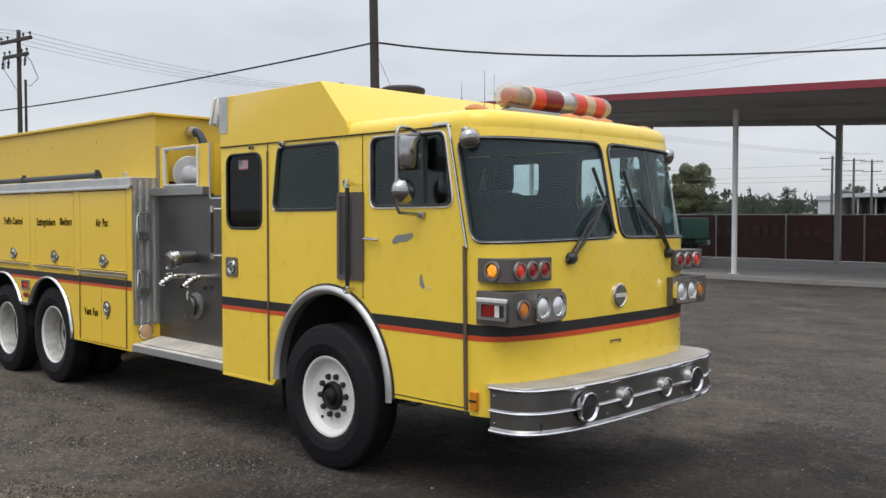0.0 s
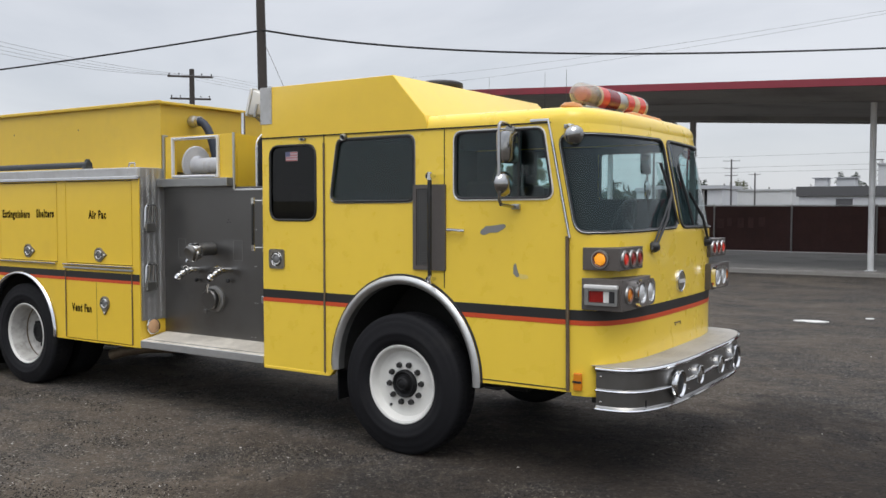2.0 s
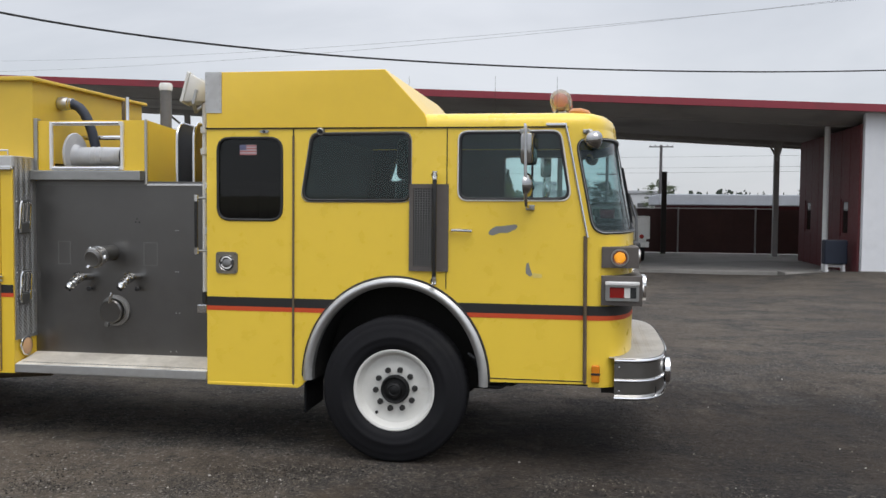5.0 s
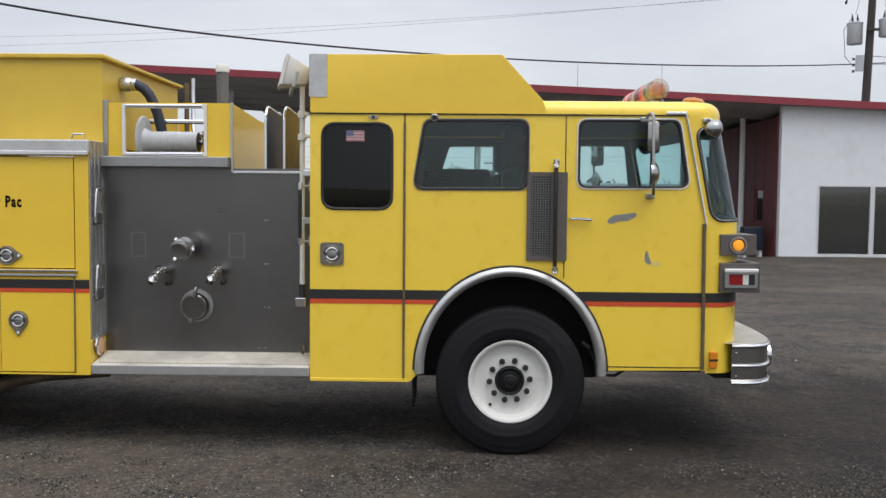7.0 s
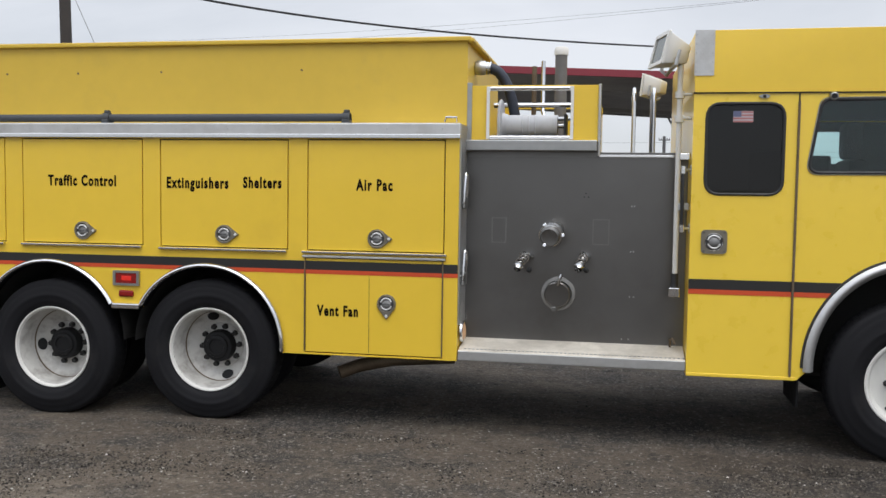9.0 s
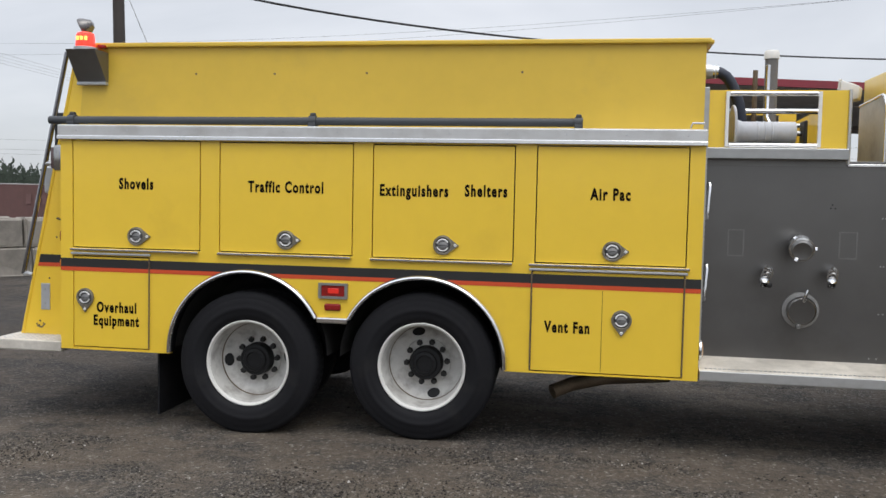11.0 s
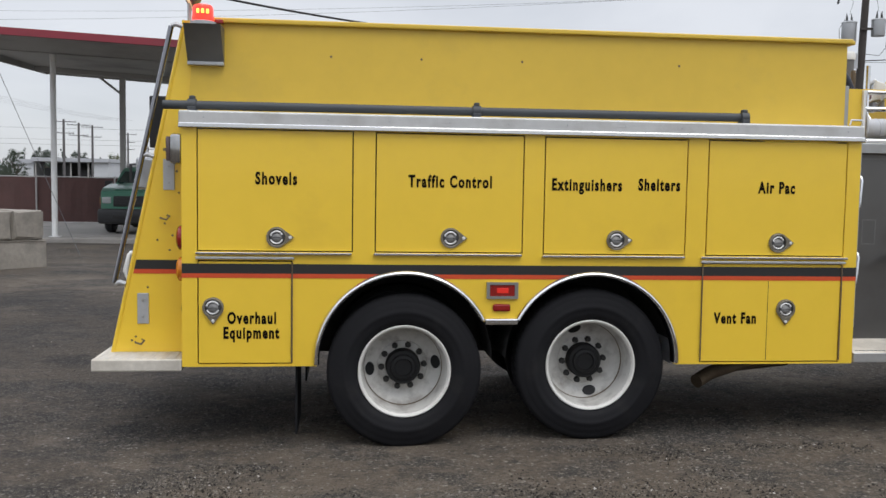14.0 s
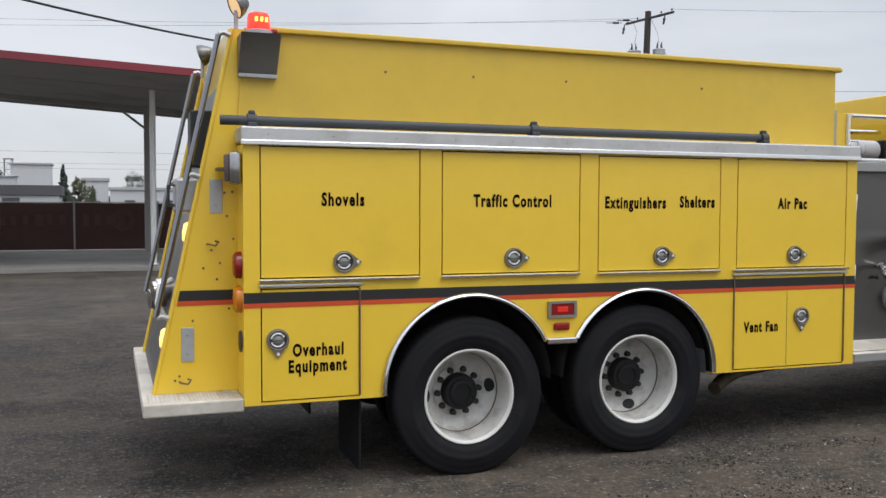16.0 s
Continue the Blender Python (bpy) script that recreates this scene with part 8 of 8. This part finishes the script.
def wire(a, b, sag, r, label="thin overhead power wire"):
    w = part("overhead_wire", add_tube(bmesh.new(), sag_line(a, b, sag), r, 6), WIRE if r > 0.025 else THINWIRE)
    tagged(w, label, "wire", "overhead wires")


pts = []
for i in range(85):
    f = i / 48
    pts.append((-15.62 + 37.82 * f, 14.24 + 29.66 * f, 6.19 + 3.17 * f - 2.42 * f * (1 - f) + 1.02 * math.exp(-f / 0.12)))
tagged(part("overhead_wire", add_tube(bmesh.new(), pts, 0.030, 6), WIRE), "thick black overhead cable", "wire", "overhead wires")
wire((-15.62, 14.24, 7.17), (-60.0, 8.0, 7.2), 0.6, 0.028, "thick black overhead cable")
wire((-15.6, 14.3, 7.05), (-13.35, 16.4, 0.0), 0.0, 0.008, "thin steel guy wire")
for k in range(4):
    wire((-43.9 + 0.75 * k, 34.6 + 0.8 * k, 10.5), (-31.0 + 0.68 * k, 8.97 + 0.1 * k, 8.62), 0.5, 0.008)
    wire((-43.9 + 0.75 * k, 34.6 + 0.8 * k, 10.5), (-36 + 1.0 * k, 110, 9.2), 0.8, 0.008)
    wire((-31.0 + 0.68 * k, 8.97 + 0.1 * k, 8.62), (-27 + 0.6 * k, -40, 9.0), 0.5, 0.008)
for z, y in ((9.0, 110.0), (7.6, 110.0), (6.9, 108.0)):
    wire((-120.0, y, z), (60.0, y + 6, z + 0.5), 1.0, 0.016)
wire((19.9, 41.1, 12.75), (-60.0, 70.0, 15.0), 1.0, 0.008)
wire((20.1, 40.2, 12.75), (-60.0, 68.0, 13.6), 1.0, 0.008)
wire((20.3, 37.5, 12.75), (60.0, 20.0, 13.5), 0.6, 0.008)
wire((19.9, 39.2, 8.6), (60.0, 22.0, 9.5), 0.6, 0.012)

# ---- distance: warehouses, trees, hill line ----
FARWHITE = material("far_white_cladding", (0.52, 0.53, 0.54), 0.7, 0.0, 0.06, 0.5)
FARGREY = material("far_grey_roof", (0.085, 0.085, 0.088), 0.8, 0.0, 0.1, 0.5)
FARPALE = material("far_pale_roof", (0.40, 0.41, 0.43), 0.7, 0.0, 0.06, 0.5)
BAYSHADE = material("shed_bay_shade", (0.06, 0.058, 0.055), 0.9, 0.0, 0.2, 0.5)
FARTAN = material("far_tan_wall", (0.34, 0.33, 0.31), 0.8, 0.0, 0.1, 0.5)


def far_building(x0, x1, y, d, h, eave, wall, roof, label, name="warehouse", door=True):
    t = thing(name, label, "building")
    part("wall", box((x0, y, 0), (x1, y + d, eave)), wall, t)
    part("roof", box((x0 - 0.4, y - 0.4, eave), (x1 + 0.4, y + d, h), 0.05), roof, t)
    n = max(1, int((x1 - x0) / 9))
    for k in range(n if door else 0):
        x = x0 + (k + 0.5) * (x1 - x0) / n
        part("door", box((x - 1.4, y - 0.06, 0), (x + 1.4, y + 0.01, min(3.4, eave - 0.4))), FARGREY, t, "dark loading door")
    return t


far_building(-32.8, -17.4, 168, 12, 5.4, 3.6, FARWHITE, FARGREY, "low building with a deep dark flat roof")
far_building(-36.5, -25.6, 290, 10, 14.5, 14.0, FARWHITE, FARPALE, "tall white windowless tank building", "tank_building", False)
far_building(-32.1, -29.8, 178, 3, 7.3, 7.1, FARWHITE, FARPALE, "small white roof plant room", "plant_room", False)
far_building(-28.7, -25.5, 181, 4, 7.4, 7.2, FARWHITE, FARPALE, "wide white roof plant room", "plant_room", False)


def lattice_tower(x, y, w, h):
    t = thing("lattice_tower", "slim grey steel lattice tower beside a tank building", "tower")
    ring = [(x, y), (x + w, y), (x + w, y + w), (x, y + w)]
    for a, b in ring:
        part("leg", rod((a, b, -0.05), (a, b, h), 0.09, 0.09, 6), FARWOOD, t)
    for k in range(5):
        z0, z1 = h * k / 5, h * (k + 1) / 5
        for (a, b), (c, d) in zip(ring, ring[1:] + ring[:1]):
            part("brace", rod((a, b, z0), (c, d, z1), 0.055, 0.055, 5), FARWOOD, t)
            part("girt", rod((a, b, z1), (c, d, z1), 0.06, 0.06, 5), FARWOOD, t)
    part("deck", box((x - 0.3, y - 0.3, h), (x + w + 0.3, y + w + 0.3, h + 0.15)), FARWOOD, t)


lattice_tower(-39.2, 300.0, 2.3, 16.0)
far_building(-17.2, -9.5, 300, 14, 10.6, 9.6, FARWHITE, FARPALE, "white gabled warehouse far off")
far_building(-9.0, 22.0, 260, 14, 7.0, 6.2, FARWHITE, FARPALE, "long low white warehouse")
far_building(-93.8, -66.1, 314.1, 30, 7.6, 7.0, FARWHITE, FARPALE, "long low white warehouse with a flat roof", door=False)
far_building(-102.8, -96.7, 267.9, 9, 7.6, 6.3, FARWHITE, FARPALE, "small white lean-to beside an open shed", "lean_to", False)


def open_shed():
    """A pale flat roof on posts, open in front, with dark bays and a closed white end."""
    t = thing("open_shed", "open shed with a pale flat roof and dark bays", "shed")
    x0, x1, xe, y0, top = -96.4, -80.4, -75.8, 267.9, 7.0
    part("roof", box((x0 - 0.6, y0 - 0.9, top), (xe + 0.4, y0 + 20.0, 8.1), 0.05), FARPALE, t)
    # the shade under the roof is put into this wall's dark colour
    part("back_wall", box((x0, y0 + 15.0, 0), (x1, y0 + 15.4, top)), BAYSHADE, t, "shed back wall coloured dark as shade in the bays")
    part("end_wall", box((x1, y0, 0), (xe, y0 + 16.0, top)), FARWHITE, t, "closed white end")
    for k in range(4):
        x = x0 + 4.9 * k
        part("post", box((x, y0, 0), (x + 0.4, y0 + 0.4, top)), FARTAN, t)
    for a, w, h in ((1.2, 3.2, 5.2), (6.0, 2.6, 5.8), (10.8, 3.4, 4.8)):
        part("partition", box((x0 + a, y0 + 5.0, 0), (x0 + a + w, y0 + 5.3, h)), FARGREY, t)


open_shed()
far_building(5.6, 22.0, 44, 8, 2.7, 2.1, BARNRED, material("pale_blue_roof", (0.34, 0.36, 0.39), 0.6), "dark red shed with a pale blue roof", "shed", False)

LEAF = material("dull_green_leaves", (0.058, 0.078, 0.036), 0.8, 0.0, 0.35, 1.0)
LEAF2 = material("olive_leaves", (0.085, 0.095, 0.045), 0.8, 0.0, 0.35, 1.0)
# needle green lightened to carry the haze of distance
NEEDLE = material("hazed_conifer_needles", (0.040, 0.054, 0.040), 0.85, 0.0, 0.3, 1.0)
BARK = material("grey_bark", (0.09, 0.075, 0.06), 0.9, 0.0, 0.3, 8.0, 0.3, 20.0)


def leaf_cloud(rnd, lobes, count, size):
    vs, fs = [], []
    for i in range(count):
        cx, cy, cz, r, rz = rnd.choice(lobes)
        d = Vector((rnd.gauss(0, 1), rnd.gauss(0, 1), rnd.gauss(0, 1))).normalized() * (rnd.random() ** 0.4)
        c = Vector((cx + d.x * r, cy + d.y * r, cz + d.z * rz))
        u = Vector((rnd.gauss(0, 1), rnd.gauss(0, 1), rnd.gauss(0, 1))).normalized()
        v = u.orthogonal().normalized()
        s = size * rnd.uniform(0.5, 1.4)
        k = len(vs)
        vs += [c + u * s, c + v * s * 0.6, c - u * s, c - v * s * 0.6]
        fs.append((k, k + 1, k + 2, k + 3))
    me = bpy.data.meshes.new("crown")
    me.from_pydata([tuple(p) for p in vs], [], fs)
    return me


def tree(x, y, h, wide, seed, mat, label, leaves=2600):
    rnd = random.Random(seed)
    t = thing("tree", label, "tree")
    bm = rod((x, y, -0.05), (x + 0.1, y, h * 0.5), 0.035 * h, 0.02 * h, 10)
    for k in range(6):
        a = rnd.uniform(0, 6.28)
        z = h * rnd.uniform(0.3, 0.5)
        add_rod(bm, (x + 0.08, y, z), (x + math.cos(a) * wide * 0.3, y + math.sin(a) * wide * 0.3, z + h * rnd.uniform(0.15, 0.32)), 0.014 * h, 0.005 * h, 7)
    part("trunk", bm, BARK, t)
    lobes = []
    for k in range(60):
        a, q = rnd.uniform(0, 6.28), rnd.random() ** 0.5
        z = h * rnd.uniform(0.24, 0.88)
        fall = 1 - 0.75 * abs(z / h - 0.52)
        lobes.append((x + math.cos(a) * q * wide * 0.42 * fall, y + math.sin(a) * q * wide * 0.42 * fall, z + h * rnd.uniform(-0.04, 0.07), wide * rnd.choice((0.05, 0.08, 0.12, 0.17)), h * rnd.choice((0.03, 0.06, 0.09))))
    me = leaf_cloud(rnd, lobes, leaves * 6, 0.0105 * h)
    me.materials.append(mat)
    c = new("crown", me)
    c.parent = t


def conifer(x, y, h, wide, seed):
    rnd = random.Random(seed)
    t = thing("conifer", "dark green conifer tree in the distance", "tree")
    part("trunk", rod((x, y, -0.05), (x, y, h * 0.95), 0.02 * h, 0.004 * h, 8), BARK, t)
    lobes = []
    for k in range(26):
        z = h * (0.12 + 0.85 * k / 25)
        r = wide * 0.5 * (1.02 - z / h) * rnd.uniform(0.75, 1.15)
        a = rnd.uniform(0, 6.28)
        lobes.append((x + math.cos(a) * r * 0.3, y + math.sin(a) * r * 0.3, z, r * 0.95, h * 0.04))
    me = leaf_cloud(rnd, lobes, 3000, 0.020 * h + 0.05)
    me.materials.append(NEEDLE)
    c = new("crown", me)
    c.parent = t


tree(-85.6, 148.0, 13.0, 8.0, 1, LEAF, "dense dull green broadleaf tree far behind the fence", 4200)
tree(-78.6, 148.0, 12.2, 8.0, 2, LEAF2, "olive green broadleaf tree far behind the fence", 4200)
tree(-91.0, 150.0, 12.0, 8.0, 3, LEAF, "dense dull green broadleaf tree far behind the fence", 3000)
tree(-81.5, 156.0, 11.6, 7.0, 4, LEAF2, "olive green broadleaf tree far behind the fence", 2600)
tree(-83.0, 143.0, 8.6, 8.0, 7, LEAF, "low bushy broadleaf tree far behind the fence", 3000)
tree(-77.0, 144.0, 8.2, 7.6, 8, LEAF2, "low bushy broadleaf tree far behind the fence", 3000)
tree(-73.6, 146.0, 6.6, 6.0, 9, LEAF, "low bushy broadleaf tree far behind the fence", 2400)
tree(3.6, 118.0, 6.0, 4.6, 5, NEEDLE, "dark broadleaf tree in the distance", 1800)
tree(12.0, 130.0, 6.2, 6.0, 6, LEAF, "dark broadleaf tree in the distance", 1800)
for i, (x, y, h, w) in enumerate(((-19.7, 236, 11.8, 6.0), (-12.4, 200, 6.0, 3.0))):
    conifer(x, y, h, w, 20 + i)
tree(-14.1, 172.0, 7.2, 3.4, 60, LEAF2, "light green bushy tree beside a low building", 1600)
tree(-12.6, 176.0, 5.6, 3.2, 61, LEAF, "dull green bushy tree beside a low building", 1400)
tree(-1.2, 290.0, 12.2, 11.0, 62, NEEDLE, "dark round-crowned tree far behind a warehouse", 1400)
tree(-34.8, 230.0, 11.0, 6.0, 63, NEEDLE, "dark round-crowned tree far behind low roofs", 1400)
tree(-31.6, 231.0, 8.6, 3.6, 64, NEEDLE, "dark round-crowned tree far behind low roofs", 1000)
tree(-103.5, 300.0, 12.3, 11.0, 65, NEEDLE, "dark round-crowned tree far behind low roofs", 1600)
tree(-93.0, 300.0, 11.8, 6.8, 66, NEEDLE, "dark round-crowned tree far behind low roofs", 1200)
tree(-106.5, 400.0, 13.8, 8.6, 67, LEAF2, "olive round-crowned tree far behind low roofs", 1000)
PINE = material("dark_pine_foliage", (0.034, 0.048, 0.028), 0.85, 0.0, 0.35, 1.0)
for i, (x, h) in enumerate(((-75.0, 6.2), (-72.0, 5.6), (-69.4, 7.2), (-67.2, 6.2), (-65.4, 7.6), (-63.0, 6.6), (-60.9, 8.0))):
    tree(x, 150.0 + 3 * (i % 3), h * (0.52, 0.86, 0.66, 0.95, 0.6)[i % 5], 4.2 + 1.2 * (i % 3), 40 + i, PINE, "dark bushy pine in a row far behind the fence", 900)


def treeline():
    """The wooded rise round the horizon, thousands of far conifers."""
    rnd = random.Random(9)
    vs, fs = [], []
    for i in range(8000):
        a = rnd.uniform(0, 2 * math.pi)
        dist = rnd.uniform(330, 620)
        x, y = dist * math.cos(a) - 5, dist * math.sin(a)
        hill = 3.0 + 5.0 * max(0.0, noise.noise(Vector((math.cos(a) * 2.2, math.sin(a) * 2.2, 0.3)))) + 0.010 * (dist - 330)
        if -0.30 < math.atan2(x + 5, y) < 0.62:
            hill *= 0.25
        if y < -120:
            continue
        h = 3.5 + 7.5 * rnd.random() ** 1.8
        w = h * rnd.uniform(0.16, 0.46)
        bushy = rnd.random() < 0.4
        for j in range(30):
            f = j / 29
            spread = w * ((1.05 - f) if not bushy else 1.3 * math.sqrt(max(0.05, 1 - (1.6 * f - 0.7) ** 2)))
            th, q = rnd.uniform(0, 6.28), spread * rnd.uniform(0.2, 1.0)
            cx, cy, cz = x + q * math.cos(th), y + q * math.sin(th), hill - 1.0 + f * h * (1.0 if not bushy else 0.8)
            r = 0.11 * h * rnd.uniform(0.6, 1.3) * (1.1 - 0.75 * f if not bushy else 1.0)
            k = len(vs)
            for m in range(4):
                a4 = th + rnd.uniform(-0.4, 0.4) + m * 1.57
                vs.append((cx + r * math.sin(a4) * math.sin(th + 1.57), cy - r * math.sin(a4) * math.cos(th + 1.57), cz + r * math.cos(a4)))
            fs.append((k, k + 1, k + 2, k + 3))
    me = bpy.data.meshes.new("far_woods")
    me.from_pydata(vs, [], fs)
    me.materials.append(NEEDLE)
    tagged(new("far_woods", me), "far dark conifer woods along the horizon", "woods", kind="stuff")
    bm = bmesh.new()
    rings = []
    for dist, lift in ((300, -0.04), (420, 2.4), (640, 5.0), (660, -2)):
        row = []
        for i in range(120):
            a = 2 * math.pi * i / 120
            hill = max(0.0, noise.noise(Vector((math.cos(a) * 2.2, math.sin(a) * 2.2, 0.3))))
            k = 0.25 if -0.30 < math.atan2(dist * math.cos(a), dist * math.sin(a)) < 0.62 else 1.0
            row.append(bm.verts.new((dist * math.cos(a) - 5, dist * math.sin(a), lift * k * (1 + 1.2 * hill) if lift > 0 else lift)))
        rings.append(row)
    for a, b in zip(rings, rings[1:]):
        for i in range(120):
            bm.faces.new((a[i], a[(i + 1) % 120], b[(i + 1) % 120], b[i]))
    tagged(part("hill_line", bm, material("dry_grass_hill", (0.13, 0.115, 0.07), 0.9, 0.0, 0.2, 0.05), smooth=True), "low dry grassy rise on the horizon", "hill", kind="structure")


treeline()
